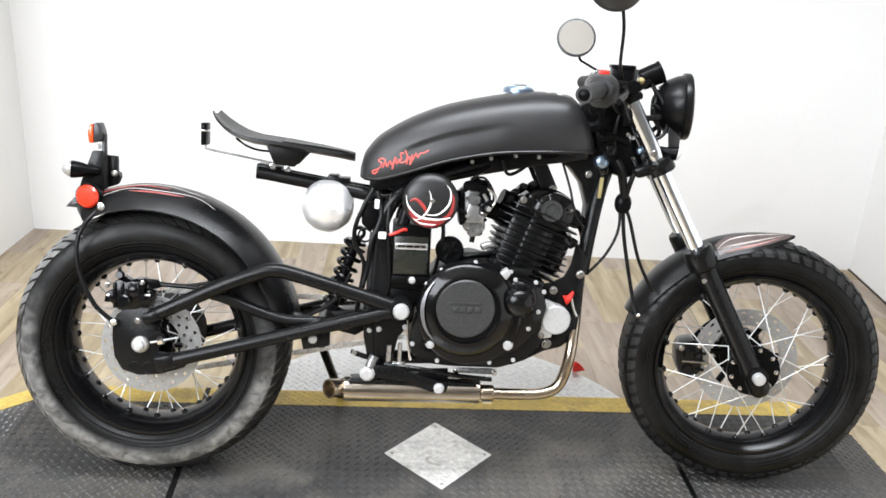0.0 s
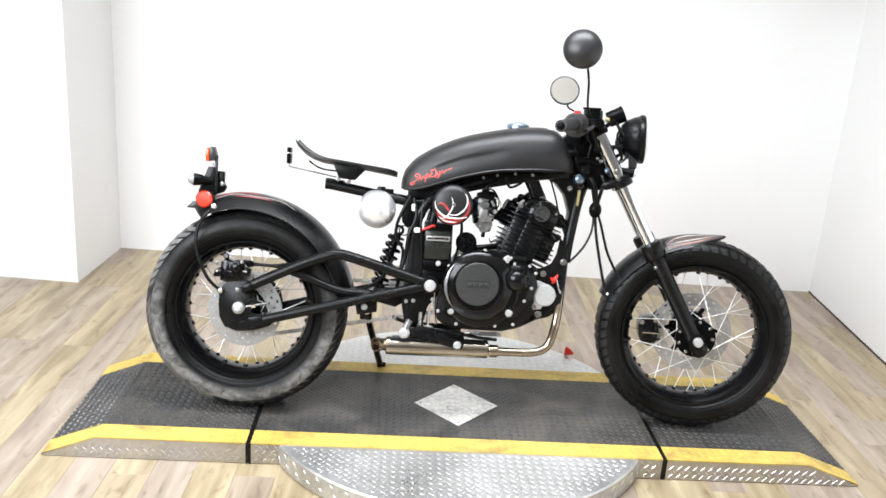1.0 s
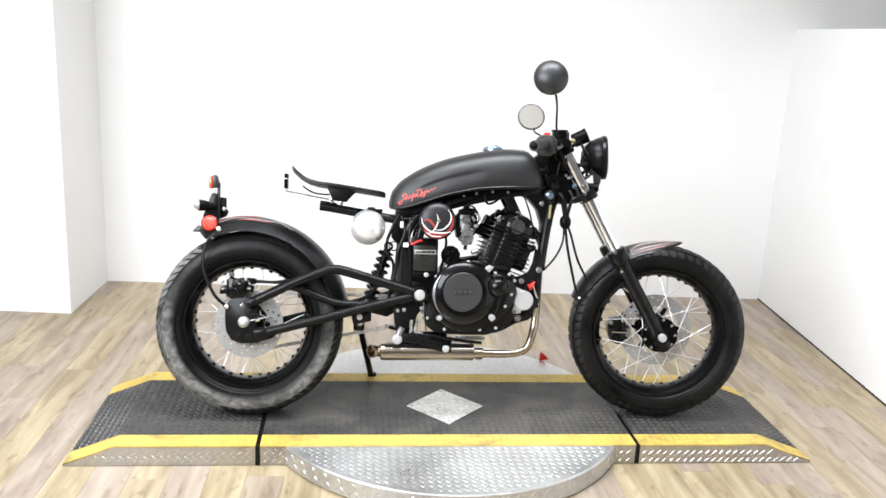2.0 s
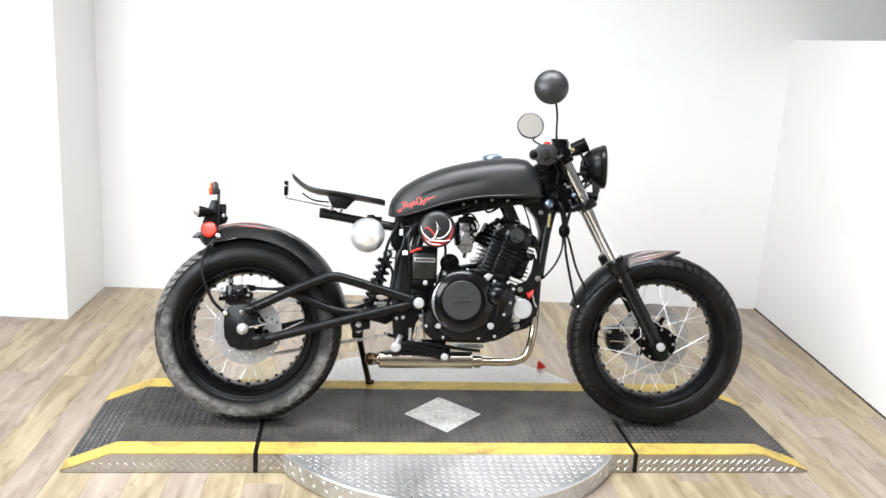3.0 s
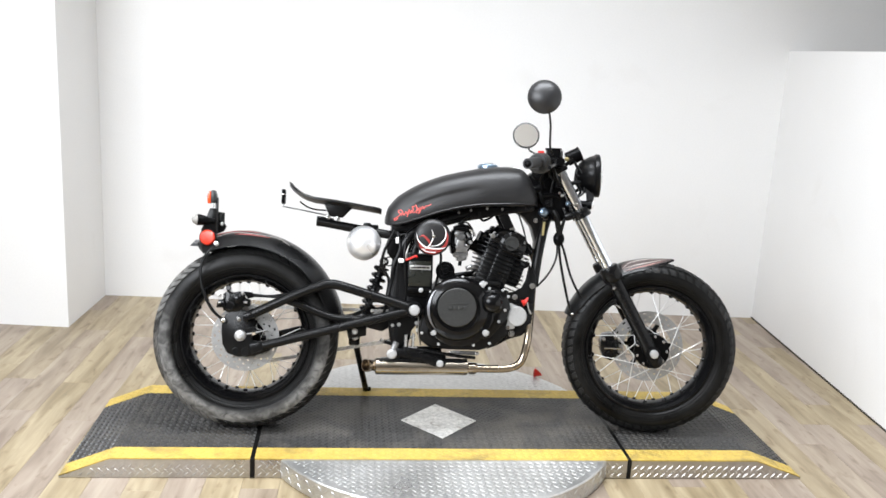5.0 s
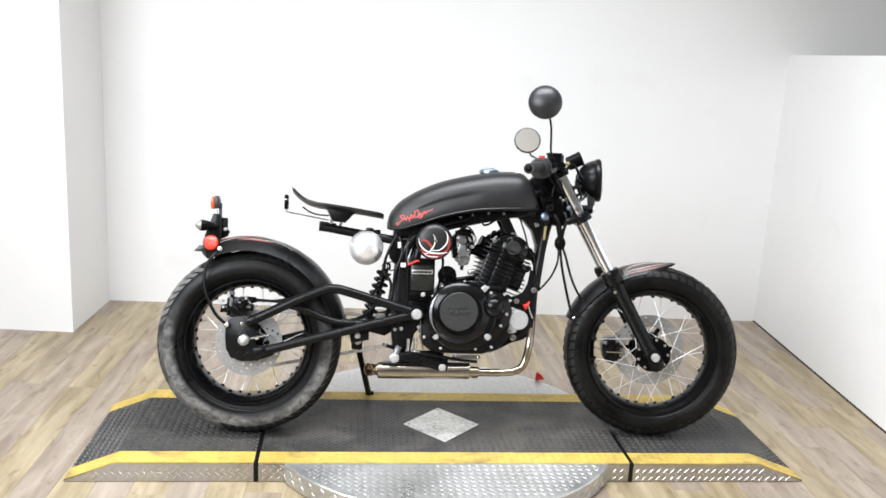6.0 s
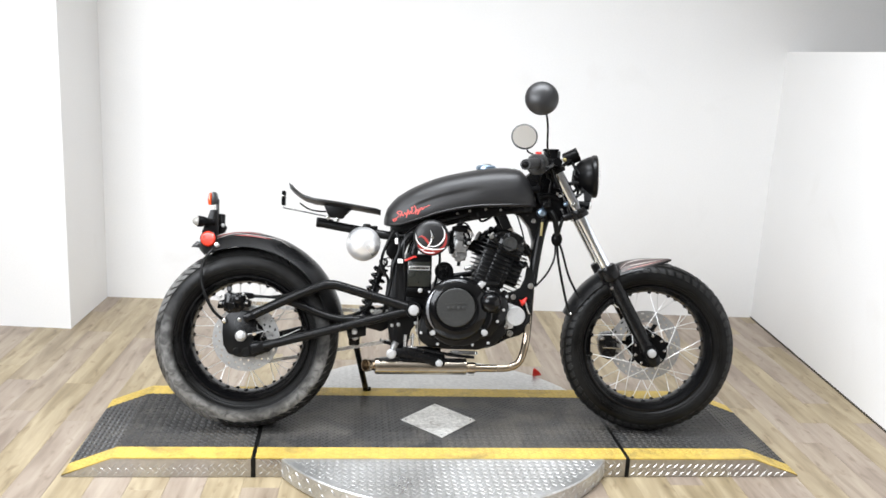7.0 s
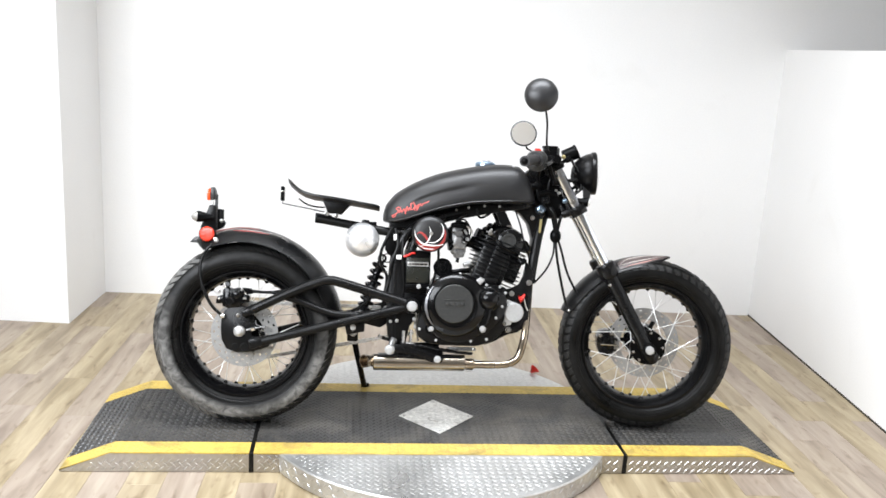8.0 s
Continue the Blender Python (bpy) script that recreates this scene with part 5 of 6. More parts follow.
part("float_bowl", prism([(0.022, 0.642), (0.064, 0.642), (0.06, 0.605), (0.03, 0.6)], -0.09, -0.03, 0.004), CARB, carb)
part("carb_lug", tube([(0.058, -0.088, 0.70), (0.07, -0.09, 0.675), (0.056, -0.09, 0.655)], 0.0045, 8), ALU, carb)
part("carb_plate", prism([(0.026, 0.678), (0.05, 0.672), (0.047, 0.655), (0.062, 0.648), (0.06, 0.634), (0.016, 0.634)], -0.094, -0.088, 0.002), ALU, carb)
part("carb_union", lathe([(0.0, 0.02), (0.006, 0.02), (0.008, 0.0)], (0.064, -0.085, 0.668), (0.3, -1, 0), 14), ALU, carb)
part("carb_ring", lathe([(0.024, 0.0), (0.033, 0.0), (0.033, 0.005), (0.024, 0.005)], (0.041, -0.062, 0.690), (0.05, -1, 0.25), 28, closed=True), PLASTIC, carb)
part("throttle_quadrant", prism([(0.052, 0.676), (0.074, 0.69), (0.078, 0.672), (0.070, 0.655), (0.054, 0.660)], -0.098, -0.092, 0.0015), ENGINE_BLACK, carb)
part("carb_flange", prism([(0.006, 0.705), (0.016, 0.712), (0.019, 0.63), (0.008, 0.625), (0.002, 0.66)], -0.088, -0.03, 0.003), PLASTIC, carb)
part("idle_screw", tube([(0.022, -0.09, 0.648), (0.022, -0.106, 0.650)], 0.0045, 8, 1), ALU, carb)
part("bowl_band", prism([(0.018, 0.644), (0.068, 0.644), (0.068, 0.638), (0.018, 0.638)], -0.0925, -0.03, 0.001), ENGINE_BLACK, carb)
part("carb_clip", tube([(0.066, -0.09, 0.712), (0.082, -0.092, 0.700), (0.084, -0.092, 0.682), (0.074, -0.09, 0.668)], 0.003, 8), STEEL, carb)
part("choke_shaft", tube([(0.004, -0.09, 0.664), (0.018, -0.095, 0.652), (0.014, -0.095, 0.636)], 0.0055, 8), PLASTIC, carb)
part("top_strap", prism([(0.010, 0.722), (0.072, 0.716), (0.078, 0.706), (0.068, 0.702), (0.012, 0.708)], -0.092, -0.08, 0.003), PLASTIC, carb)
part("venturi", lathe([(0.0, 0.003), (0.010, 0.003), (0.0115, 0.006), (0.0145, 0.006), (0.0145, 0.0)], (0.060, -0.086, 0.692), (0.1, -1, 0.1), 20), PLASTIC, carb)
part("drain", tube([(0.042, -0.06, 0.605), (0.04, -0.06, 0.585)], 0.006, 8, 1), PLASTIC, carb)
part("intake", tube([(0.07, -0.045, 0.665), (0.10, -0.04, 0.655), (0.125, -0.03, 0.645)], 0.021, 16), PLASTIC, carb)
part("inlet_hose", tube([(-0.03, -0.05, 0.68), (0.02, -0.05, 0.675)], 0.026, 16, 1), PLASTIC, carb)
part("fuel_hose", tube([(0.03, -0.06, 0.72), (0.045, -0.07, 0.742), (0.07, -0.05, 0.76), (0.08, -0.03, 0.775)], 0.004, 8), HOSE, carb)
part("throttle_cable", tube([(0.068, -0.075, 0.66), (0.082, -0.08, 0.685), (0.078, -0.08, 0.71), (0.058, -0.075, 0.735), (0.03, -0.06, 0.73)], 0.003, 8), HOSE, carb)
for x, z in ((0.02, 0.69), (0.066, 0.66), (0.025, 0.655), (0.06, 0.62), (0.028, 0.62)):
    part("carb_screw", bolt((x, -0.087, z), 0.003, 0.003), STEEL, carb)

# engine
CASE = [(-0.085, 0.41), (-0.095, 0.36), (-0.09, 0.325), (-0.06, 0.303), (0.0, 0.297), (0.115, 0.296), (0.165, 0.312), (0.205, 0.345), (0.22, 0.38), (0.212, 0.43), (0.208, 0.47), (0.195, 0.50), (0.165, 0.525), (0.11, 0.535), (0.05, 0.55), (-0.02, 0.535), (-0.07, 0.47)]
engine = part("engine", prism(CASE, -0.10, 0.10, 0.01), CASE_BLACK, bike, "black air-cooled single-cylinder engine")
COVER = [(0.038 + 0.121 * math.cos(2 * math.pi * k / 40), 0.428 + 0.119 * math.sin(2 * math.pi * k / 40)) for k in range(40)]
cover = part("clutch_cover", prism(COVER, -0.132, -0.095, 0.009, 3), ENGINE_BLACK, engine, "black round clutch cover")
part("cover_step", lathe([(0.110, -0.006), (0.108, 0.0), (0.101, 0.006), (0.088, 0.013), (0.077, 0.0175), (0.073, 0.0175), (0.071, 0.012), (0, 0.012)], (0.030, -0.132, 0.44), (0, -1, 0), 56), ENGINE_BLACK, cover)
part("cover_lid", lathe([(0.066, 0.0), (0.066, 0.008), (0.063, 0.011), (0.0, 0.011)], (0.026, -0.142, 0.447), (0, -1, 0), 48), GREY_LID, cover, "dark grey lid with raised bars")
for k, (u, w) in enumerate(((-0.030, 0.014), (-0.013, 0.014), (0.004, 0.013), (0.020, 0.014))):
    part("raised_bar", box(0.026 + u, 0.026 + u + w, -0.1555, -0.152, 0.440, 0.4525, 0.0012), GREY_LID, cover)
part("raised_line", box(-0.012, 0.066, -0.1548, -0.152, 0.459, 0.4615, 0.0008), GREY_LID, cover)
# pale crescent strip paints a fixed highlight onto the cover's bevel
crescent = bmesh.new()
rows = []
for k in range(17):
    a = radians(140 + 84 * k / 16)
    w = 0.0042 * math.sin(math.pi * k / 16) + 0.0002
    rows.append([crescent.verts.new((0.030 + rr * math.cos(a), -0.1382 - (0.11 - rr) * 0.42 - 0.0012, 0.44 + rr * math.sin(a))) for rr in (0.1005 + w, 0.1005 - w)])
for p, q in zip(rows, rows[1:]):
    crescent.faces.new((p[0], q[0], q[1], p[1]))
r = bmesh.ops.extrude_face_region(crescent, geom=crescent.faces[:])
bmesh.ops.translate(crescent, vec=(0, -0.001, 0), verts=[v for v in r["geom"] if isinstance(v, bmesh.types.BMVert)])
bmesh.ops.recalc_face_normals(crescent, faces=crescent.faces[:])
part("polished_edge", crescent, EDGE_GLINT, cover, "painted crescent highlight on the cover edge")
bulge = part("oil_filter_cover", lathe([(0.047, -0.01), (0.046, 0.004), (0.042, 0.010), (0.037, 0.012), (0.036, 0.018), (0.034, 0.030), (0.028, 0.040), (0.018, 0.047), (0.0, 0.050)], (0.147, -0.115, 0.465), (0, -1, 0), 40), GLOSS_BLACK, engine, "domed gloss black filter cover")
part("cover_fin", tube([(0.105, -0.125, 0.50), (0.094, -0.13, 0.465), (0.11, -0.125, 0.425)], 0.006, 8), ENGINE_BLACK, bulge)
part("side_boss", prism([(0.06, 0.55), (0.20, 0.50), (0.215, 0.45), (0.20, 0.40), (0.15, 0.345), (0.10, 0.33), (0.1, 0.5)], -0.122, -0.095, 0.006), ENGINE_BLACK, engine)
for x, z, rr, y in ((-0.048, 0.358, 0.0095, -0.124), (0.128, 0.362, 0.0115, -0.126)):
    part("case_plug", bolt((x, y, z), rr, 0.014), CAST_LIGHT, engine)
part("plug_ring", lathe([(0.0145, 0), (0.021, 0), (0.021, 0.008), (0.0145, 0.008)], (-0.048, -0.118, 0.358), n=24, closed=True), ENGINE_BLACK, engine)
for x, z in ((-0.068, 0.46), (-0.062, 0.495), (-0.03, 0.528), (0.045, 0.548), (0.126, 0.53), (0.138, 0.512), (0.117, 0.415), (0.175, 0.40), (0.195, 0.44), (0.205, 0.487), (-0.088, 0.355), (-0.03, 0.318), (0.09, 0.318), (0.145, 0.325), (0.185, 0.508)):
    part("case_bolt", bolt((x, -0.122, z), 0.0043, 0.008), CAST_LIGHT, engine)
part("breather", prism([(0.10, 0.528), (0.118, 0.54), (0.125, 0.525), (0.115, 0.512)], -0.135, -0.11, 0.003), CAST_LIGHT, engine)
part("sump_bracket", prism([(0.02, 0.292), (0.105, 0.292), (0.105, 0.278), (0.02, 0.28)], -0.09, -0.08, 0.003), CARB, engine)
for x in (0.018, 0.108):
    part("sump_bolt", bolt((x, -0.09, 0.284), 0.006, 0.008), CHROME, engine)
starter = part("starter_motor", lathe([(0.034, -0.06), (0.034, 0.01), (0.031, 0.014), (0.0, 0.0145)], (0.240, -0.098, 0.419), (0, -1, 0), 40), CAST_LIGHT, engine, "pale round starter cover")
part("starter_flange", prism([(0.195, 0.46), (0.22, 0.462), (0.25, 0.45), (0.235, 0.39), (0.235, 0.375), (0.205, 0.37), (0.20, 0.385), (0.21, 0.41)], -0.1, -0.06, 0.004), CAST_LIGHT, starter)
part("starter_bolt", bolt((0.205, -0.1, 0.452), 0.006, 0.006), STEEL, starter)
part("starter_bolt", bolt((0.21, -0.1, 0.38), 0.006, 0.006), STEEL, starter)
part("red_clip", tube([(0.260, -0.092, 0.463), (0.268, -0.092, 0.467), (0.274, -0.09, 0.474), (0.280, -0.088, 0.483)], (0.0125, 0.0025), 8), RED, engine, "red plastic cable clip")

part("clutch_arm", tube([(0.276, -0.092, 0.468), (0.283, -0.092, 0.443), (0.291, -0.092, 0.426)], 0.003, 8), STEEL, engine, "small bare clutch lever")
for x, z in ((0.031, 0.769), (0.074, 0.779), (0.130, 0.787), (0.184, 0.787)):
    part("tank_clip", bolt((x, -0.055, z), 0.004, 0.005), CAST_LIGHT, tank)
part("link_arm", prism([(-0.226, 0.330), (-0.19, 0.318), (-0.186, 0.305), (-0.214, 0.313), (-0.228, 0.32)], -0.094, -0.088, 0.002), SATIN_BLACK, frame_tubes)
part("link_bolt", bolt((-0.219, -0.094, 0.322), 0.005, 0.005), STEEL, frame_tubes)
CU, CA = Vector((0.94, 0, -0.342)), Vector((0.342, 0, 0.94))
BASE = Vector((0.148, 0, 0.515))


def tilted(u0, u1, y0, y1, a0, a1, bevel=0.0):
    """A block in the cylinder's own axes: u across, a along its bore."""
    bm = box(u0, u1, y0, y1, a0, a1, bevel)
    m = Matrix(((CU.x, 0, CA.x, BASE.x), (0, 1, 0, 0), (CU.z, 0, CA.z, BASE.z), (0, 0, 0, 1)))
    bmesh.ops.transform(bm, matrix=m, verts=bm.verts[:])
    return bm


TILT = Matrix(((CU.x, 0, CA.x, BASE.x), (0, 1, 0, 0), (CU.z, 0, CA.z, BASE.z), (0, 0, 0, 1)))


def fin(u0, u1, y0, y1, a0, thick, power=3.0):
    """A cooling fin: a plate with rounded corners, thinning towards its rim, in the cylinder's own axes."""
    bm = bmesh.new()
    cu, ru, cy, ry = (u0 + u1) / 2, (u1 - u0) / 2, (y0 + y1) / 2, (y1 - y0) / 2
    rings = []
    for inset, a in ((0.0, a0 + thick * 0.35), (0.002, a0), (0.002, a0 + thick), (0.0, a0 + thick * 0.65)):
        line = []
        for k in range(28):
            t = 2 * math.pi * k / 28
            c, sn = math.cos(t), math.sin(t)
            line.append(bm.verts.new(TILT @ Vector((cu + (ru - inset) * abs(c) ** (2 / power) * (1 if c > 0 else -1), cy + (ry - inset) * abs(sn) ** (2 / power) * (1 if sn > 0 else -1), a))))
        rings.append(line)
    for p, q in ((rings[1], rings[0]), (rings[0], rings[3]), (rings[3], rings[2])):
        for k in range(28):
            j = (k + 1) % 28
            bm.faces.new((p[k], p[j], q[j], q[k]))
    bm.faces.new(rings[1][::-1])
    bm.faces.new(rings[2])
    bmesh.ops.recalc_face_normals(bm, faces=bm.faces[:])
    return bm


def leaned(bm):
    bmesh.ops.transform(bm, matrix=TILT, verts=bm.verts[:])
    return bm


barrel = part("cylinder", tilted(-0.064, 0.05, -0.066, 0.06, -0.01, 0.165, 0.012), FIN_BLACK, engine, "finned black cylinder")
part("cylinder_foot", tilted(-0.045, 0.066, -0.088, 0.075, -0.014, 0.010, 0.004), ENGINE_BLACK, barrel)
part("fin_root", tilted(0.04, 0.094, -0.05, 0.055, 0.034, 0.13, 0.008), FIN_BLACK, barrel)
part("chain_tunnel", tilted(-0.022, 0.03, -0.076, -0.06, 0.0, 0.15, 0.006), FIN_BLACK, barrel)
for k in range(7):
    a = 0.015 + 0.0148 * k
    part("fin", fin(-0.074 - 0.0035 * k, 0.088 + 0.018 * math.sin(math.pi * min(1, (k + 0.6) / 6)) ** 0.8, -0.097, 0.07, a, 0.0042, 4.0), FIN_BLACK, barrel)
for k, a in enumerate((0.05, 0.082)):
    part("stud_nut", bolt(TILT @ Vector((0.064 + 0.002 * k, -0.094, a)), 0.0042, 0.006), FIN_BLACK, barrel)
head_part = part("cylinder_head", tilted(-0.066, 0.07, -0.068, 0.075, 0.126, 0.172, 0.008), ENGINE_BLACK, engine, "black cylinder head with round cap")
for k in range(3):
    part("head_fin", fin(-0.102 + 0.006 * k, 0.104 - 0.006 * k, -0.096, 0.075, 0.1215 + 0.0148 * k, 0.0044, 4.0), FIN_BLACK, head_part)
part("rocker_cover", leaned(prism([(-0.052, 0.168), (-0.050, 0.186), (-0.038, 0.200), (-0.018, 0.211), (0.012, 0.216), (0.045, 0.211), (0.068, 0.196), (0.080, 0.176), (0.082, 0.160), (-0.04, 0.160)], -0.066, 0.066, 0.012, 3)), ENGINE_BLACK, head_part)
part("cam_cover", leaned(lathe([(0.0, 0.02), (0.040, 0.02), (0.046, 0.016), (0.048, 0.006), (0.048, -0.01)], (0.020, -0.064, 0.164), (0, -1, 0), 40)), ENGINE_BLACK, head_part)
part("head_cap", leaned(lathe([(0.0255, -0.004), (0.0255, 0.006), (0.0235, 0.010), (0.017, 0.0105), (0.0155, 0.008), (0, 0.008)], (0.012, -0.084, 0.167), (0, -1, 0), 32)), GREY_LID, head_part)
for t in range(5):
    a = radians(20 + 36 * t)
    part("cover_rib", leaned(tube([(0.020 + 0.030 * math.cos(a), -0.0842, 0.164 + 0.030 * math.sin(a)), (0.020 + 0.045 * math.cos(a), -0.081, 0.164 + 0.045 * math.sin(a))], 0.0024, 6, 1)), ENGINE_BLACK, head_part)
part("tappet_cover", leaned(prism([(0.058, 0.148), (0.062, 0.186), (0.074, 0.194), (0.090, 0.184), (0.094, 0.150)], -0.06, -0.01, 0.007)), ENGINE_BLACK, head_part)
part("tappet_cap", leaned(lathe([(0.017, -0.004), (0.017, 0.006), (0.013, 0.010), (0, 0.011)], (0.077, -0.058, 0.166), (0, -1, 0), 20)), ENGINE_BLACK, head_part)
part("spark_boot", leaned(tube([(0.070, -0.085, 0.118), (0.082, -0.094, 0.112), (0.088, -0.092, 0.128)], 0.0085, 10)), PLASTIC, head_part)
for u, a, rr in ((0.068, 0.134, 0.0045), (-0.060, 0.166, 0.0085), (0.052, 0.186, 0.004)):
    part("head_bolt", bolt(TILT @ Vector((u, -0.096, a)), rr * 0.8, 0.006), STEEL, head_part)
for u, a, rr in ((-0.078, 0.172, 0.009), (-0.066, 0.190, 0.010), (-0.048, 0.203, 0.009), (-0.083, 0.152, 0.011)):
    part("head_fitting", leaned(lathe([(rr, -0.03), (rr, 0.006), (rr * 0.7, 0.01), (rr * 0.7, 0.016), (0, 0.016)], (u, -0.055, a), (0, -1, 0.3), 14)), ENGINE_BLACK, head_part)
part("inlet_stub", leaned(tube([(-0.06, -0.03, 0.148), (-0.10, -0.035, 0.150)], 0.021, 18, 1)), PLASTIC, head_part)
part("side_fitting", tube([(0.062, -0.075, 0.576), (0.08, -0.07, 0.582), (0.10, -0.06, 0.58)], 0.008, 12), ALU, engine, "pale cast oil union")
part("case_hose", tube([(0.012, -0.06, 0.549), (0.035, -0.07, 0.556), (0.06, -0.075, 0.561), (0.085, -0.07, 0.566), (0.10, -0.06, 0.582)], 0.0055, 10), HOSE, engine)
part("case_hose", tube([(0.0, -0.04, 0.548), (0.04, -0.05, 0.553), (0.09, -0.045, 0.556)], 0.008, 10), HOSE, engine)
part("foot_block", box(0.122, 0.178, -0.108, -0.085, 0.520, 0.536, 0.004), CASE_BLACK, engine)
part("chain_cover_lever", tube([(-0.10, -0.1, 0.43), (-0.098, -0.1, 0.36), (-0.09, -0.1, 0.31)], 0.003, 6), CHROME, engine)

# exhaust
pipe = part("exhaust_pipe", tube([(0.235, 0.0, 0.645), (0.29, -0.01, 0.648), (0.317, -0.012, 0.60), (0.31, -0.015, 0.53), (0.304, -0.03, 0.46), (0.295, -0.06, 0.40), (0.285, -0.085, 0.34), (0.274, -0.085, 0.285), (0.258, -0.085, 0.252), (0.225, -0.085, 0.236), (0.17, -0.085, 0.232), (0.09, -0.085, 0.232)], 0.0135, 16), BRASS_STEEL, bike, "heat-tinted bare exhaust pipe")
part("silencer", lathe([(0.0, -0.16), (0.024, -0.16), (0.028, -0.157), (0.0285, -0.15), (0.0285, 0.15), (0.028, 0.157), (0.02, 0.16), (0, 0.16)], (-0.082, -0.085, 0.235), (1, 0, 0.01), 32), SILENCER, pipe, "straight brushed steel silencer")
part("clamp", lathe([(0.0, -0.016), (0.0175, -0.016), (0.019, -0.012), (0.019, 0.012), (0.0175, 0.016), (0, 0.016)], (0.093, -0.085, 0.233), (1, 0, 0), 24), BRASS_STEEL, pipe)
part("clamp_bolt", tube([(0.083, -0.085, 0.21), (0.105, -0.085, 0.21)], 0.004, 8, 1), CHROME, pipe)
part("tail_pipe", lathe([(0.0145, 0.006), (0.0175, 0.006), (0.018, 0.012), (0.022, 0.02), (0.015, 0.02), (0.014, 0.01)], (-0.262, -0.085, 0.236), (1, 0, 0.02), 24, closed=True), BRASS_STEEL, pipe)
part("tail_tip", lathe([(0.0185, -0.032), (0.0205, -0.01), (0.0225, 0.004), (0.0225, 0.010), (0.0185, 0.010), (0.0165, -0.01), (0.0155, -0.032)], (-0.266, -0.101, 0.238), (-0.72, -0.69, 0.05), 28, closed=True), BRASS_STEEL, pipe, "flared heat-tinted exhaust tip")
part("heat_shield", prism([(-0.225, 0.262), (-0.10, 0.266), (0.06, 0.262), (0.07, 0.254), (-0.23, 0.254)], -0.11, -0.06, 0.003), SATIN_BLACK, pipe)
part("silencer_hanger", prism([(-0.178, 0.302), (-0.12, 0.298), (-0.06, 0.278), (-0.015, 0.266), (0.0, 0.258), (-0.006, 0.241), (-0.04, 0.241), (-0.09, 0.262), (-0.16, 0.270), (-0.19, 0.271)], -0.118, -0.112, 0.002), SATIN_BLACK, pipe)
part("hanger_bolt", bolt((-0.187, -0.118, 0.281), 0.0145, 0.012), CAST_LIGHT, pipe)
part("hanger_bolt", bolt((-0.022, -0.118, 0.251), 0.0105, 0.012), CAST_LIGHT, pipe)
part("peg_lug", tube([(-0.172, -0.104, 0.318), (-0.179, -0.109, 0.303), (-0.185, -0.112, 0.286)], 0.0115, 12), CARB, bike, "short cast foot peg lug")
part("brake_spring", tube([(-0.14, -0.1, 0.345), (-0.142, -0.1, 0.30)], 0.006, 8, 1), STEEL, bike)
part("brake_pedal", tube([(-0.15, -0.11, 0.30), (-0.06, -0.11, 0.292), (0.03, -0.108, 0.278), (0.10, -0.105, 0.272)], 0.0055, 10), SATIN_BLACK, bike, "black brake pedal")
part("brake_switch", tube([(-0.115, -0.1, 0.35), (-0.116, -0.1, 0.305)], 0.005, 8, 1), STEEL, bike)
part("pedal_clevis", box(-0.135, -0.10, -0.11, -0.095, 0.29, 0.305, 0.003), CHROME, bike)

# shock, chain and stand
SH_A, SH_B = Vector((-0.285, -0.005, 0.385)), Vector((-0.224, -0.005, 0.577))
SH = (SH_B - SH_A).normalized()
SH_U = SH.cross(Vector((0, 1, 0))).normalized()
spring = [SH_A + (SH_B - SH_A) * (0.06 + 0.86 * k / 84) + SH_U * (0.0235 * math.cos(k * 0.524)) + Vector((0, 0.0235, 0)) * math.sin(k * 0.524) for k in range(85)]
shock = part("shock_spring", tube(spring, 0.0054, 8, 1), GLOSS_BLACK, bike, "black coil spring shock absorber")
part("shock_body", tube([SH_A, SH_B], 0.0125, 14, 1), PLASTIC, shock)
for p in (SH_A + SH * 0.004, SH_B - SH * 0.012):
    part("spring_collar", lathe([(0.0, -0.004), (0.024, -0.004), (0.026, 0.0), (0.024, 0.004), (0, 0.004)], p, SH, 24), GLOSS_BLACK, shock)
part("shock_eye", lathe([(0.008, -0.012), (0.016, -0.012), (0.016, 0.012), (0.008, 0.012)], SH_B + SH * 0.012, (0, 1, 0), 20, closed=True), SATIN_BLACK, shock)
part("shock_linkage", prism([(-0.30, 0.40), (-0.20, 0.41), (-0.18, 0.37), (-0.22, 0.345), (-0.305, 0.365)], -0.03, 0.03, 0.004), SATIN_BLACK, shock)
# chain: links in two runs on the far side
chain = part("chain_sprocket", lathe([(0.03, -0.004), (0.088, -0.004), (0.094, 0.0), (0.088, 0.004), (0.03, 0.004)], REAR + Vector((0, 0.095, 0)), (0, 1, 0), 40, closed=True), GREY_LID, bike, "dark steel rear sprocket and chain")
PITCH = 0.0159
link_bm = bmesh.new()
for side in (-0.0045, 0.0045):
    prof = []
    for end in (1, -1):
        for k in range(7):
            a = radians(-90 + 30 * k)
            prof.append((end * (PITCH / 2 + 0.0068 * math.cos(a)), end * 0.0068 * math.sin(a)))
        prof.append((0.0, end * 0.0046))
    ff = link_bm.faces.new([link_bm.verts.new((x, side - 0.0009, z)) for x, z in prof])
    ex = bmesh.ops.extrude_face_region(link_bm, geom=[ff])
    bmesh.ops.translate(link_bm, vec=(0, 0.0018, 0), verts=[v for v in ex["geom"] if isinstance(v, bmesh.types.BMVert)])
for end in (-1, 1):
    lathe([(0.0, -0.0065), (0.0026, -0.0065), (0.003, -0.005), (0.003, 0.005), (0, 0.0065)], (end * PITCH / 2, 0, 0), (0, 1, 0), 8, link_bm)
bmesh.ops.recalc_face_normals(link_bm, faces=link_bm.faces[:])
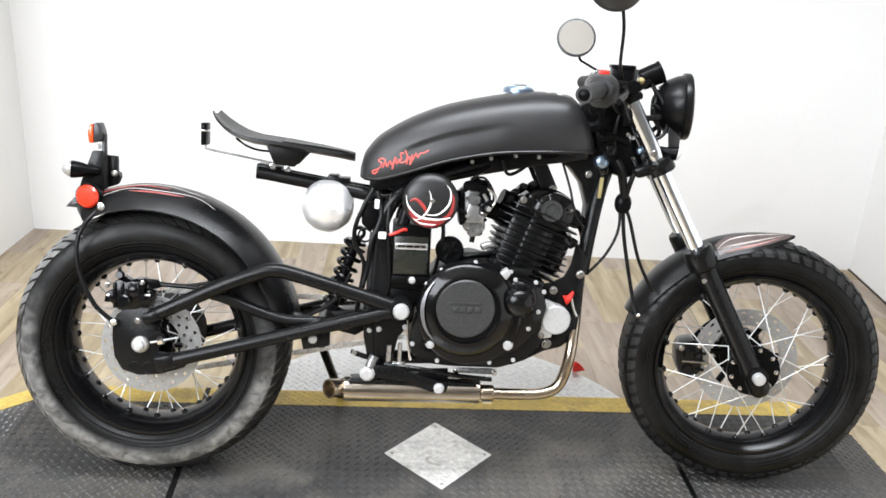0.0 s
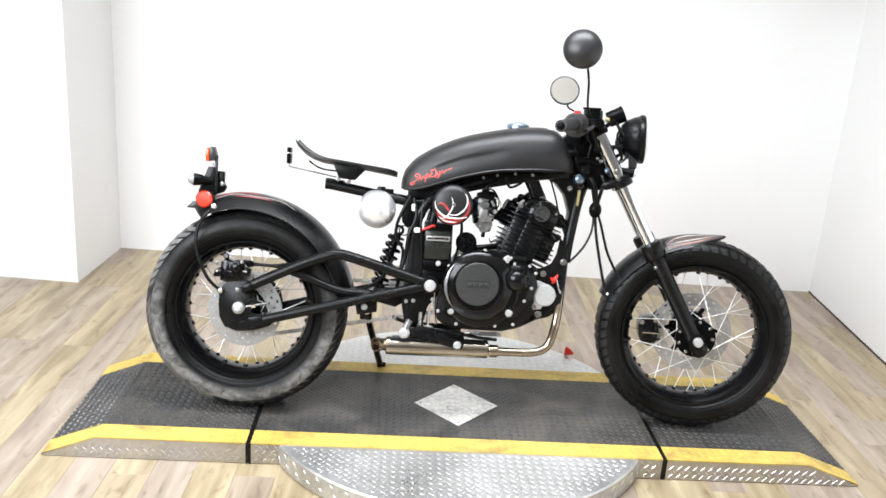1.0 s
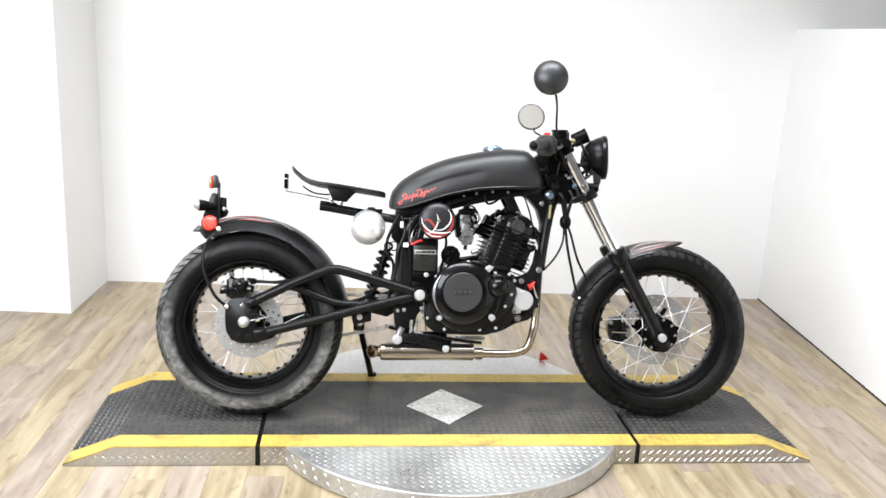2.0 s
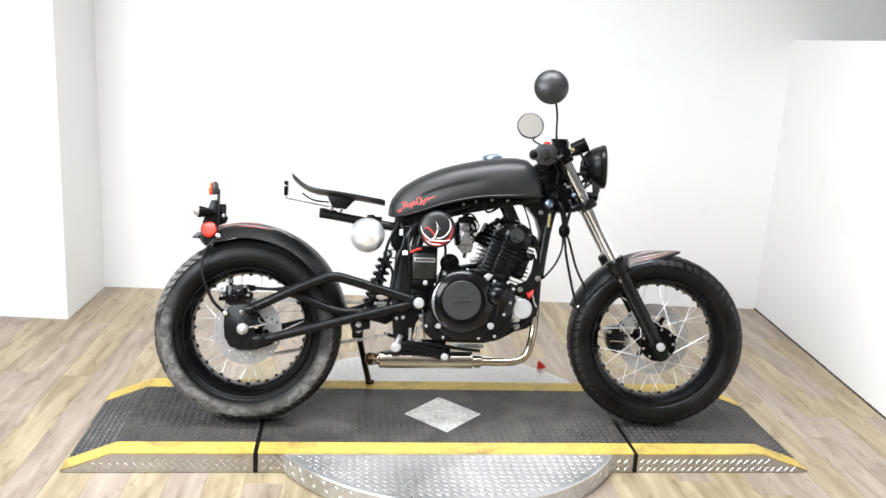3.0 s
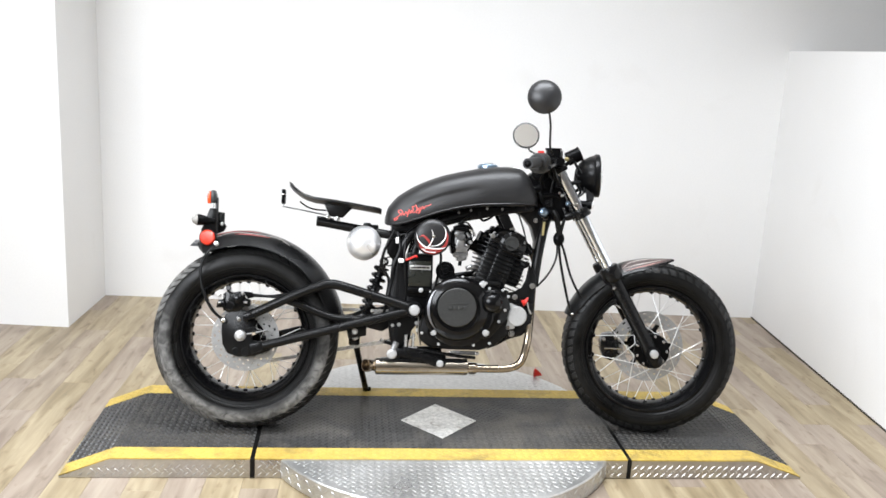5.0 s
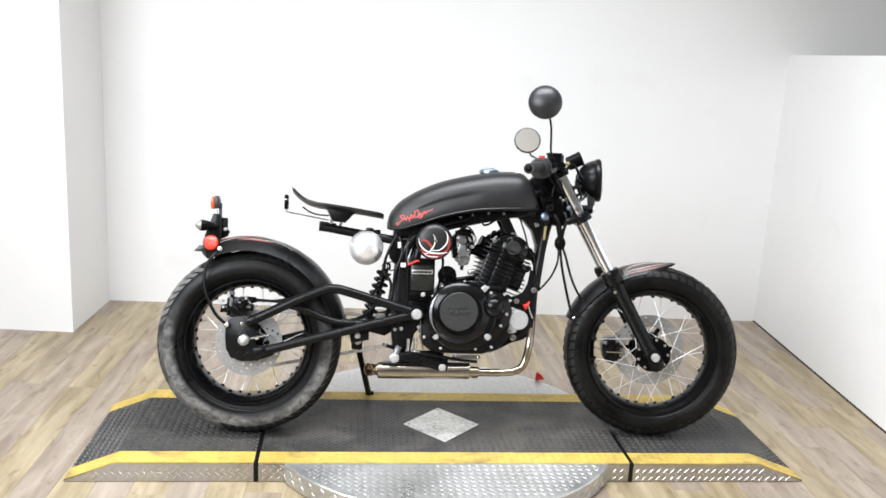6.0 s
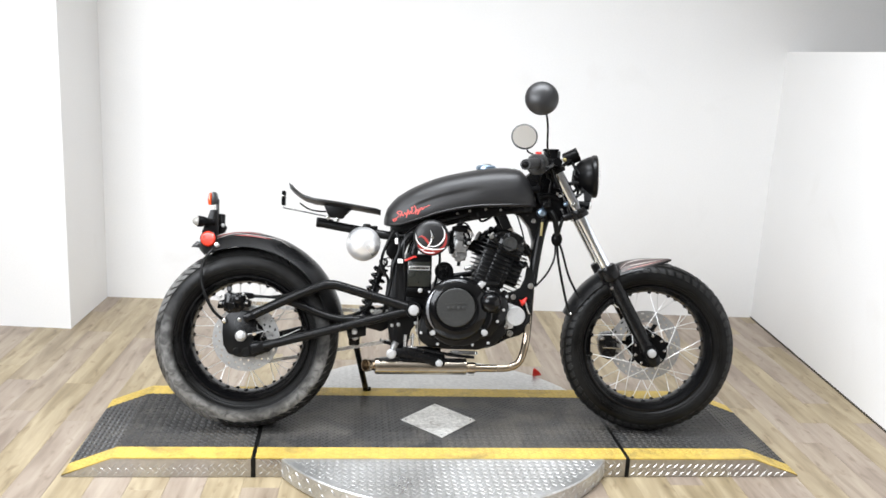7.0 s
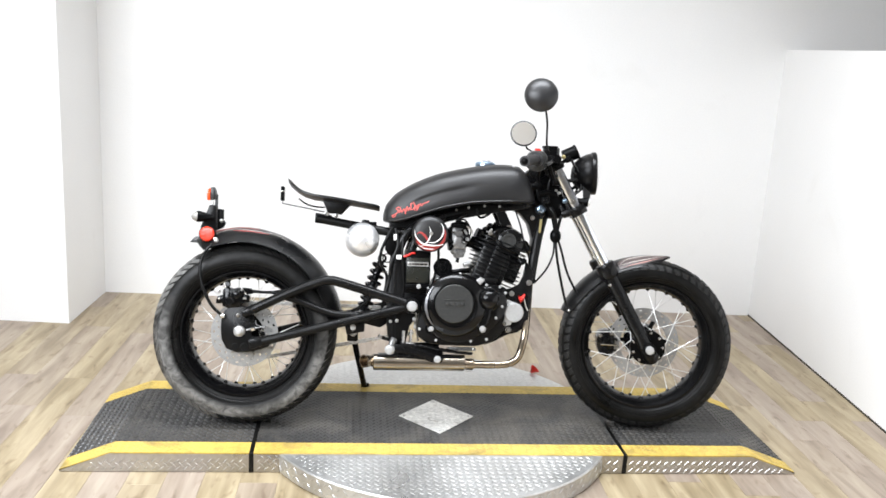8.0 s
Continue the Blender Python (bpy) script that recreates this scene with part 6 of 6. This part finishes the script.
link_me = bpy.data.meshes.new("chain_link")
link_bm.to_mesh(link_me)
link_bm.free()
link_me.materials.append(CHAIN_STEEL)
for a, b in (((-0.683, 0.203), (-0.10, 0.315)), ((-0.683, 0.411), (-0.10, 0.405))):
    n = round(math.dist(a, b) / PITCH)
    for k in range(n):
        t = (k + 0.5) / n
        ob = new("chain_link", link_me)
        ob.parent = chain
        ob.matrix_local = pose(a[0] + (b[0] - a[0]) * t, 0.095 + (0.0011 if k % 2 else -0.0011), a[1] + (b[1] - a[1]) * t, 0, -math.degrees(math.atan2(b[1] - a[1], b[0] - a[0])), 0)
stand = part("side_stand", tube([(-0.315, 0.10, 0.31), (-0.30, 0.16, 0.24), (-0.262, 0.335, 0.07)], 0.0115, 12, 1), SATIN_BLACK, bike, "black side stand resting on the deck")
part("stand_foot", tube([(-0.275, 0.335, 0.072), (-0.245, 0.338, 0.072)], 0.013, 10, 1), SATIN_BLACK, stand)
part("stand_pivot", box(-0.335, -0.295, 0.08, 0.12, 0.28, 0.345, 0.006), SATIN_BLACK, stand)
part("stand_bolt", bolt((-0.312, 0.08, 0.31), 0.01, 0.008), CHROME, stand)

# fork
fork = part("fork_clamp", turned(prism([(fork_at(0.775).x - 0.06, 0.76), (fork_at(0.775).x + 0.005, 0.782), (fork_at(0.775).x - 0.004, 0.806), (fork_at(0.775).x - 0.07, 0.784)], -0.12, 0.12, 0.008)), SATIN_BLACK, bike, "black fork with bright stanchions")
part("top_clamp", turned(prism([(fork_at(0.93).x - 0.065, 0.918), (fork_at(0.93).x + 0.025, 0.938), (fork_at(0.93).x + 0.02, 0.955), (fork_at(0.93).x - 0.07, 0.935)], -0.12, 0.12, 0.006)), SATIN_BLACK, fork)
for y in (-0.093, 0.093):
    part("fork_lower", turned(lathe([(0.0, -0.045), (0.018, -0.043), (0.026, -0.03), (0.027, 0.02), (0.0245, 0.05), (0.0245, 0.296), (0.032, 0.303), (0.0345, 0.308), (0.0345, 0.345), (0.031, 0.352), (0.0, 0.352)], fork_at(0.30, y), FORK_UP, 24)), SATIN_BLACK, fork, "satin black lower fork leg")
    part("stanchion", turned(tube([fork_at(0.59, y), fork_at(0.945, y)], 0.0185, 20, 1)), STANCHION, fork, "bright chrome stanchion")
    part("clamp_ring", turned(lathe([(0.019, -0.016), (0.031, -0.016), (0.033, -0.012), (0.033, 0.012), (0.031, 0.016), (0.019, 0.016)], fork_at(0.79, y), FORK_UP, 24, closed=True)), SATIN_BLACK, fork)
    part("clamp_ring", turned(lathe([(0.0, -0.014), (0.026, -0.014), (0.028, 0.0), (0.026, 0.012), (0.018, 0.016), (0, 0.018)], fork_at(0.94, y), FORK_UP, 24)), SATIN_BLACK, fork)
    part("axle_lug", turned(lathe([(0.0, -0.03), (0.024, -0.03), (0.024, 0.03), (0, 0.03)], Vector((FRONT.x - 0.002, y, FRONT.z)), (0, 1, 0), 24)), SATIN_BLACK, fork)
    part("axle_nut", turned(lathe([(0.0145, 0.0), (0.0145, 0.012), (0.012, 0.016), (0, 0.017)], Vector((FRONT.x - 0.002, y + (0.03 if y > 0 else -0.03), FRONT.z)), (0, 1 if y > 0 else -1, 0), 20)), CAST_LIGHT, fork, "pale axle cap")
    part("guard_strut", turned(tube([fork_at(0.60, y * 0.95), Vector((0.60, y * 0.75, 0.53))], 0.006, 8, 1)), SATIN_BLACK, fork)
    part("lower_bolt", turned(bolt(fork_at(0.535, y) + Vector((-0.018, -0.022, 0)), 0.005, 0.006)), CHROME, fork)
part("axle", turned(tube([FRONT + Vector((0, -0.11, 0)), FRONT + Vector((0, 0.11, 0))], 0.009, 12, 1)), STEEL, fork)
fcal = part("front_caliper", turned(prism([(0.583, 0.268), (0.574, 0.29), (0.571, 0.325), (0.58, 0.348), (0.612, 0.356), (0.632, 0.345), (0.638, 0.31), (0.634, 0.275), (0.612, 0.256)], -0.016, 0.05, 0.006)), ENGINE_BLACK, fork, "black front brake caliper")
for z in (0.283, 0.322):
    part("caliper_piston", turned(lathe([(0.0, 0.010), (0.011, 0.010), (0.014, 0.006), (0.014, 0.0)], (0.602, -0.015, z), (0, -1, 0), 20)), ENGINE_BLACK, fcal)
for k in range(3):
    part("caliper_rib", turned(box(0.622, 0.642, -0.02, -0.012, 0.28 + 0.021 * k, 0.287 + 0.021 * k, 0.002)), ENGINE_BLACK, fcal)
part("pad_pin", turned(tube([(0.586, -0.018, 0.303), (0.65, -0.018, 0.303)], 0.003, 8, 1)), STEEL, fcal)
part("caliper_bracket", turned(tube([(0.62, 0.045, 0.34), (0.66, 0.075, 0.37), (0.69, 0.088, 0.385)], 0.009, 8)), SATIN_BLACK, fcal)
for dx, dz in ((0.582, 0.336), (0.622, 0.264), (0.624, 0.345)):
    part("caliper_bolt", turned(bolt((dx, -0.016, dz), 0.006, 0.006)), STEEL, fcal)
part("speedo_hook", turned(tube([(0.60, -0.09, 0.545), (0.592, -0.1, 0.528), (0.603, -0.1, 0.515)], 0.003, 6)), STEEL, fork)

# headlamp and instruments
HL = Vector((0.509, -0.022, 0.919))
HD = Vector((0.97, -0.2, 0.02)).normalized()
lamp = part("headlamp", lathe([(0.0, -0.064), (0.018, -0.062), (0.042, -0.05), (0.059, -0.031), (0.069, -0.008), (0.0715, 0.004), (0.0735, 0.006), (0.0765, 0.009), (0.0765, 0.02), (0.0745, 0.024), (0.071, 0.026), (0.0, 0.023)], HL, HD, 48), LAMP_BLACK, bike, "gloss black round headlamp bucket")
part("headlamp_lens", lathe([(0.072, 0.0245), (0.067, 0.027), (0.052, 0.031), (0.03, 0.034), (0, 0.035)], HL, HD, 40), GLASS_WHITE, lamp, "clear domed headlamp lens")
part("headlamp_stay", tube([(0.405, -0.06, 0.885), (0.44, -0.055, 0.89), (0.48, -0.045, 0.90)], 0.007, 8), SATIN_BLACK, lamp)
part("lamp_mount", prism([(0.478, 0.872), (0.508, 0.848), (0.506, 0.822), (0.482, 0.826)], -0.06, -0.055, 0.001), SHELL, lamp)
gauge = part("speedometer", turned(lathe([(0.0, -0.027), (0.022, -0.027), (0.0245, -0.024), (0.025, 0.0), (0.025, 0.019), (0.0265, 0.02), (0.0265, 0.026), (0.023, 0.027), (0, 0.025)], (0.441, 0.0, 0.986), (0.9, 0.0, 0.435), 32)), PLASTIC, bike, "small round black speedometer")
part("gauge_bracket", turned(prism([(0.39, 0.945), (0.43, 0.98), (0.44, 0.975), (0.405, 0.94)], -0.03, -0.01, 0.002)), SATIN_BLACK, gauge)
part("indicator_bulb", turned(ball((0.412, -0.045, 0.975), 0.008, 0.008, 0.008, 12, 8)), YELLOW_TAG, gauge)
sig = part("front_signal", turned(lathe([(0.0, -0.03), (0.008, -0.03), (0.0095, -0.01), (0.0135, 0.0), (0.016, 0.012), (0.016, 0.017), (0, 0.017)], (0.487, -0.085, 0.822), (1, -0.2, -0.15), 24)), PLASTIC, bike, "black front turn signal with clear lens")
part("signal_lens", turned(lathe([(0.0145, 0.0165), (0.011, 0.021), (0, 0.025)], (0.487, -0.085, 0.822), (1, -0.2, -0.15), 20)), GLASS_WHITE, sig)
part("signal_stem", turned(tube([(0.466, -0.09, 0.824), (0.435, -0.095, 0.824)], 0.007, 8, 1)), PLASTIC, sig)
part("signal_bolt", turned(bolt((0.446, -0.112, 0.82), 0.0075, 0.006)), STEEL, sig)

# handlebar
bar = part("handlebar", turned(tube([(0.27, -0.34, 0.955), (0.31, -0.2, 0.962), (0.352, -0.1, 0.967), (0.372, 0, 0.968), (0.362, 0.1, 0.967), (0.345, 0.2, 0.962), (0.325, 0.31, 0.955)], 0.011, 14)), SATIN_BLACK, bike, "low black handlebar with grips and levers")
for sgn in (-1, 1):
    fw = 0.0 if sgn < 0 else 0.045
    part("grip", turned(tube([(0.258 + fw * 1.2, sgn * (0.37 - fw), 0.952), (0.30 + fw, sgn * 0.255, 0.96)], 0.017, 18, 1)), GRIP, bar, "black rubber grip")
    part("grip_flange", turned(tube([(0.299 + fw, sgn * 0.258, 0.96), (0.304 + fw, sgn * 0.247, 0.961)], 0.026, 20, 1)), GRIP, bar)
    part("switch_pod", turned(prism([(x + fw, z) for x, z in ((0.272, 0.936), (0.272, 0.975), (0.29, 0.99), (0.325, 0.99), (0.342, 0.972), (0.342, 0.938), (0.32, 0.92), (0.29, 0.92))], *sorted((sgn * 0.245, sgn * 0.19)), 0.009)), GREY_LID, bar)
    part("lever", turned(tube([(0.355, sgn * 0.18, 0.965), (0.355, sgn * 0.25, 0.955), (0.332, sgn * 0.34, 0.945), (0.325, sgn * 0.38, 0.942)], 0.006, 8)), SATIN_BLACK, bar)
    part("riser", turned(tube([(0.362, sgn * 0.05, 0.935), (0.367, sgn * 0.05, 0.985)], 0.017, 14, 1)), SATIN_BLACK, bar)
    part("lever_perch", turned(box(0.325, 0.368, *sorted((sgn * 0.165, sgn * 0.19)), 0.95, 0.978, 0.006)), SATIN_BLACK, bar)
part("bar_end", turned(lathe([(0.0, 0.006), (0.006, 0.006), (0.011, 0.003), (0.012, 0)], (0.258, -0.37, 0.952), (-0.3, -1, 0), 18)), PLASTIC, bar)
part("kill_switch", turned(box(0.298, 0.318, -0.235, -0.205, 0.987, 0.997, 0.003)), RED, bar, "red kill switch")
res = part("brake_reservoir", turned(box(0.332, 0.378, -0.165, -0.115, 0.962, 1.004, 0.004)), PLASTIC, bar, "black brake fluid reservoir")
part("reservoir_lid", turned(box(0.329, 0.381, -0.168, -0.112, 1.002, 1.009, 0.002)), PLASTIC, res)
part("reservoir_side", turned(box(0.3785, 0.387, -0.158, -0.12, 0.966, 1.002, 0.002)), GREY_LID, res)
part("master_cylinder", turned(tube([(0.378, -0.19, 0.965), (0.383, -0.09, 0.965)], 0.014, 14, 1)), PLASTIC, res)
part("banjo_bolt", turned(tube([(0.383, -0.09, 0.965), (0.386, -0.07, 0.965)], 0.008, 8, 1)), STEEL, res)
part("bar_bolt", turned(bolt((0.388, -0.075, 0.945), 0.006, 0.006)), CHROME, bar)
part("bar_clamp", turned(prism([(0.345, 0.955), (0.35, 0.99), (0.385, 0.992), (0.395, 0.96), (0.38, 0.94), (0.355, 0.94)], -0.07, 0.07, 0.006)), SATIN_BLACK, bar)


def mirror(at, facing, r, stem):
    """A round mirror: domed shell on the side away from the glass."""
    at, facing = Vector(at), Vector(facing).normalized()
    shell = part("mirror", lathe([(0.0, -0.03), (r * 0.4, -0.027), (r * 0.75, -0.018), (r * 0.94, -0.007), (r, 0.0), (r, 0.003), (r * 0.95, 0.004), (0, 0.002)], at, facing, 40), SHELL, bike, "round black mirror on a thin stem")
    part("mirror_glass", lathe([(r * 0.905, 0.0035), (r * 0.88, 0.0045), (0, 0.005)], at, facing, 36), MIRROR, shell, smooth=None)
    part("mirror_stem", tube(stem, 0.0035, 8), SATIN_BLACK, shell)
    return shell


mirror((0.249, -0.38, 1.132), (0.12, 1, -0.05), 0.0535, [(0.268, -0.365, 1.09), (0.28, -0.34, 1.05), (0.292, -0.29, 0.99), (0.315, -0.23, 0.965)])
mirror((0.342, 0.38, 1.098), (-0.12, -0.97, 0.2), 0.0535, [(0.356, 0.39, 1.055), (0.36, 0.388, 1.04), (0.372, 0.37, 1.03), (0.40, 0.32, 1.005), (0.405, 0.25, 0.975), (0.39, 0.22, 0.96)])

# ignition, key and cables
lock = part("ignition_lock", lathe([(0.0, 0.012), (0.01, 0.012), (0.016, 0.008), (0.018, 0.0), (0.018, -0.03), (0, -0.03)], (0.334, -0.045, 0.785), (0, -1, 0.1), 24), BLUE_METAL, bike, "bluish steel ignition lock with hanging key")
part("key_ring", lathe([(0.0090, -0.0004), (0.0097, -0.0004), (0.0097, 0.0004), (0.0090, 0.0004)], (0.336, -0.058, 0.765), (0, -1, 0.2), 24, closed=True), BRASS_STEEL, lock)
part("key_tag", prism([(0.329, 0.748), (0.338, 0.748), (0.334, 0.70), (0.326, 0.70)], -0.06, -0.056, 0.001), YELLOW_TAG, lock, "yellow paper key tag")
part("blue_fitting", ball((0.408, -0.085, 0.814), 0.008, 0.009, 0.009, 14, 10), BLUE_METAL, bike, "blue steering stop nut")
for pts, rr in (([(0.40, -0.06, 0.95), (0.36, -0.08, 0.90), (0.35, -0.075, 0.84), (0.372, -0.06, 0.76), (0.386, -0.06, 0.69), (0.398, -0.06, 0.60), (0.43, -0.06, 0.465), (0.445, -0.06, 0.43)], 0.0045),
                ([(0.385, -0.05, 0.70), (0.405, -0.06, 0.655), (0.435, -0.06, 0.56), (0.475, -0.06, 0.485)], 0.0042),
                ([(0.384, -0.04, 0.70), (0.384, -0.05, 0.63), (0.36, -0.05, 0.57), (0.318, -0.05, 0.52)], 0.0035),
                ([(0.30, -0.20, 0.935), (0.30, -0.14, 0.89), (0.32, -0.08, 0.86), (0.30, -0.05, 0.83), (0.26, -0.04, 0.80)], 0.0055),
                ([(0.33, -0.18, 0.93), (0.36, -0.12, 0.89), (0.40, -0.07, 0.87), (0.44, -0.05, 0.86), (0.47, -0.02, 0.88)], 0.0055),
                ([(0.43, -0.03, 0.98), (0.45, -0.04, 0.94), (0.44, -0.05, 0.90), (0.46, -0.05, 0.86), (0.45, -0.03, 0.83)], 0.005),
                ([(0.44, -0.04, 0.96), (0.462, -0.06, 0.92), (0.475, -0.05, 0.88), (0.49, -0.03, 0.86)], 0.0045),
                ([(0.24, -0.03, 0.79), (0.26, -0.06, 0.72), (0.275, -0.07, 0.66), (0.30, -0.06, 0.63)], 0.003),
                ([(0.10, -0.06, 0.775), (0.115, -0.06, 0.745), (0.15, -0.05, 0.76), (0.17, -0.04, 0.785)], 0.004)):
    part("cable", tube(pts, rr, 8), HOSE, bike, "black control cable")
part("cable_clamp", ball((0.388, -0.055, 0.69), 0.02, 0.018, 0.026, 14, 10), PLASTIC, bike)
part("cable_end", ball((0.446, -0.06, 0.428), 0.006, 0.006, 0.006, 10, 8), CHROME, bike)
part("horn_bracket", prism([(0.255, 0.895), (0.30, 0.93), (0.345, 0.925), (0.34, 0.855), (0.30, 0.84)], -0.06, 0.02, 0.006), PLASTIC, bike)
part("loom_box", prism([(0.29, 0.80), (0.30, 0.88), (0.37, 0.89), (0.385, 0.82), (0.34, 0.79)], -0.055, 0.05, 0.008), PLASTIC, bike, "black loom cover behind the steering head")
part("lock_barrel", tube([(0.289, -0.062, 0.859), (0.345, -0.062, 0.866)], 0.0135, 16, 1), PLASTIC, bike, "black barrel behind the fork")
part("barrel_cap", tube([(0.286, -0.063, 0.8587), (0.291, -0.063, 0.8593)], 0.0145, 16, 1), SATIN_BLACK, bike)
for at, r in (((0.383, -0.078, 0.833), 0.004), ((0.396, -0.078, 0.796), 0.0035), ((0.420, -0.112, 0.773), 0.006), ((0.427, -0.112, 0.759), 0.005), ((0.374, -0.1, 0.849), 0.004)):
    part("stem_bolt", bolt(at, r, 0.006), STEEL, bike)
for pts in ([(0.274, -0.15, 0.93), (0.272, -0.13, 0.908), (0.284, -0.12, 0.893), (0.31, -0.1, 0.889)],
            [(0.325, -0.15, 0.932), (0.328, -0.13, 0.912), (0.345, -0.12, 0.896), (0.372, -0.11, 0.889)],
            [(0.40, -0.07, 0.905), (0.425, -0.06, 0.885), (0.43, -0.055, 0.858), (0.415, -0.06, 0.83)],
            [(0.44, -0.05, 0.92), (0.463, -0.055, 0.905), (0.474, -0.055, 0.88), (0.47, -0.055, 0.855), (0.448, -0.06, 0.84)]):
    part("cable", tube(pts, 0.0042, 8), HOSE, bike, "black control cable")
shroud = part("stem_shroud", prism([(0.300, 0.875), (0.345, 0.905), (0.372, 0.900), (0.395, 0.862), (0.415, 0.815), (0.428, 0.776), (0.405, 0.752), (0.366, 0.752), (0.350, 0.785), (0.312, 0.815)], -0.072, 0.045, 0.01), PLASTIC, bike, "black cover and loom round the steering head")
part("shroud_rib", tube([(0.318, -0.074, 0.835), (0.352, -0.078, 0.842), (0.384, -0.076, 0.83)], 0.009, 10), PLASTIC, shroud)
part("loom_plug", box(0.362, 0.388, -0.094, -0.07, 0.868, 0.89, 0.004), SATIN_BLACK, shroud)
part("loom_plug", box(0.330, 0.352, -0.09, -0.07, 0.80, 0.823, 0.004), SATIN_BLACK, shroud)
part("loom_tail", tube([(0.362, -0.072, 0.79), (0.376, -0.078, 0.765), (0.382, -0.07, 0.735), (0.387, -0.062, 0.70)], 0.008, 10), HOSE, shroud)
part("loom_tail", tube([(0.395, -0.074, 0.80), (0.404, -0.08, 0.775), (0.396, -0.075, 0.742), (0.39, -0.062, 0.70)], 0.006, 10), HOSE, shroud)
part("stem_nut", bolt((0.405, -0.074, 0.768), 0.006, 0.008), CAST_LIGHT, shroud)
part("stem_nut", bolt((0.389, -0.074, 0.842), 0.0045, 0.02), CAST_LIGHT, shroud)
part("white_tie", box(0.305, 0.322, -0.065, -0.058, 0.868, 0.875, 0.001), WHITE_PAINT, bike)

# red strap end on the turntable
tagged(link("red_strap_end", prism([(0.0, 0.0), (0.042, 0.0), (0.026, 0.02), (0.006, 0.036), (0.0, 0.026)], -0.006, 0.006, 0.003), RED, None, 40), "small red strap end lying on the turntable", "strap").matrix_world = pose(0.445, 0.455, TT, 0, 0, 20)

# ---- the floor, plank by plank ----
room_floor = structure("floor", box(-5.0, 5.0, -6.1, 3.0, -0.1, -0.004), CONCRETE, "light oak plank floor over pale concrete", "floor")
PW, PL = 0.118, 0.92
rng = random.Random(4)
plank_bm = box(-PL / 2 + 0.0002, PL / 2 - 0.0002, -PW / 2 + 0.0002, PW / 2 - 0.0002, -0.01, 0.0, 0.0005, 1)
plank_me = bpy.data.meshes.new("plank")
plank_bm.to_mesh(plank_me)
plank_bm.free()
plank_me.materials.append(WOOD)
verts, faces = [], []
for i in range(-42, 42):
    start = rng.random() * PL
    for j in range(-8, 4):
        cx, cy = i * PW, -0.35 + start + j * PL - 0.1
        w = ROOM @ Vector((cx, cy, 0))
        if abs(w.x) < 0.45 and abs(w.y) < 0.1:
            continue
        if -1.4 < cy < 2.2 and -23 <= i < 20:
            ob = new("plank", plank_me)
            ob.parent = room_floor
            ob.matrix_local = ROOM @ pose(cx, cy, 0, 0, 0, 90)
        elif cy + PL / 2 > -5.9 and cy < 2.4:
            k = len(verts)
            a, y0, y1 = PW / 2 - 0.0005, max(cy - PL / 2, -5.95) + 0.0005, cy + PL / 2 - 0.0005
            verts += [(y, -x, dz) for dz in (-0.01, 0.0) for x, y in ((cx - a, y0), (cx + a, y0), (cx + a, y1), (cx - a, y1))]
            faces += [(k + 4, k + 5, k + 6, k + 7)] + [(k + e, k + (e + 1) % 4, k + 4 + (e + 1) % 4, k + 4 + e) for e in range(4)]
rest = bpy.data.meshes.new("planks")
rest.from_pydata(verts, [], faces)
rest.materials.append(WOOD)
rest_ob = new("planks", rest)
rest_ob.parent = room_floor
rest_ob.matrix_local = ROOM @ pose(0, 0, 0, 0, 0, 90)
tagged(rest_ob, kind="stuff")
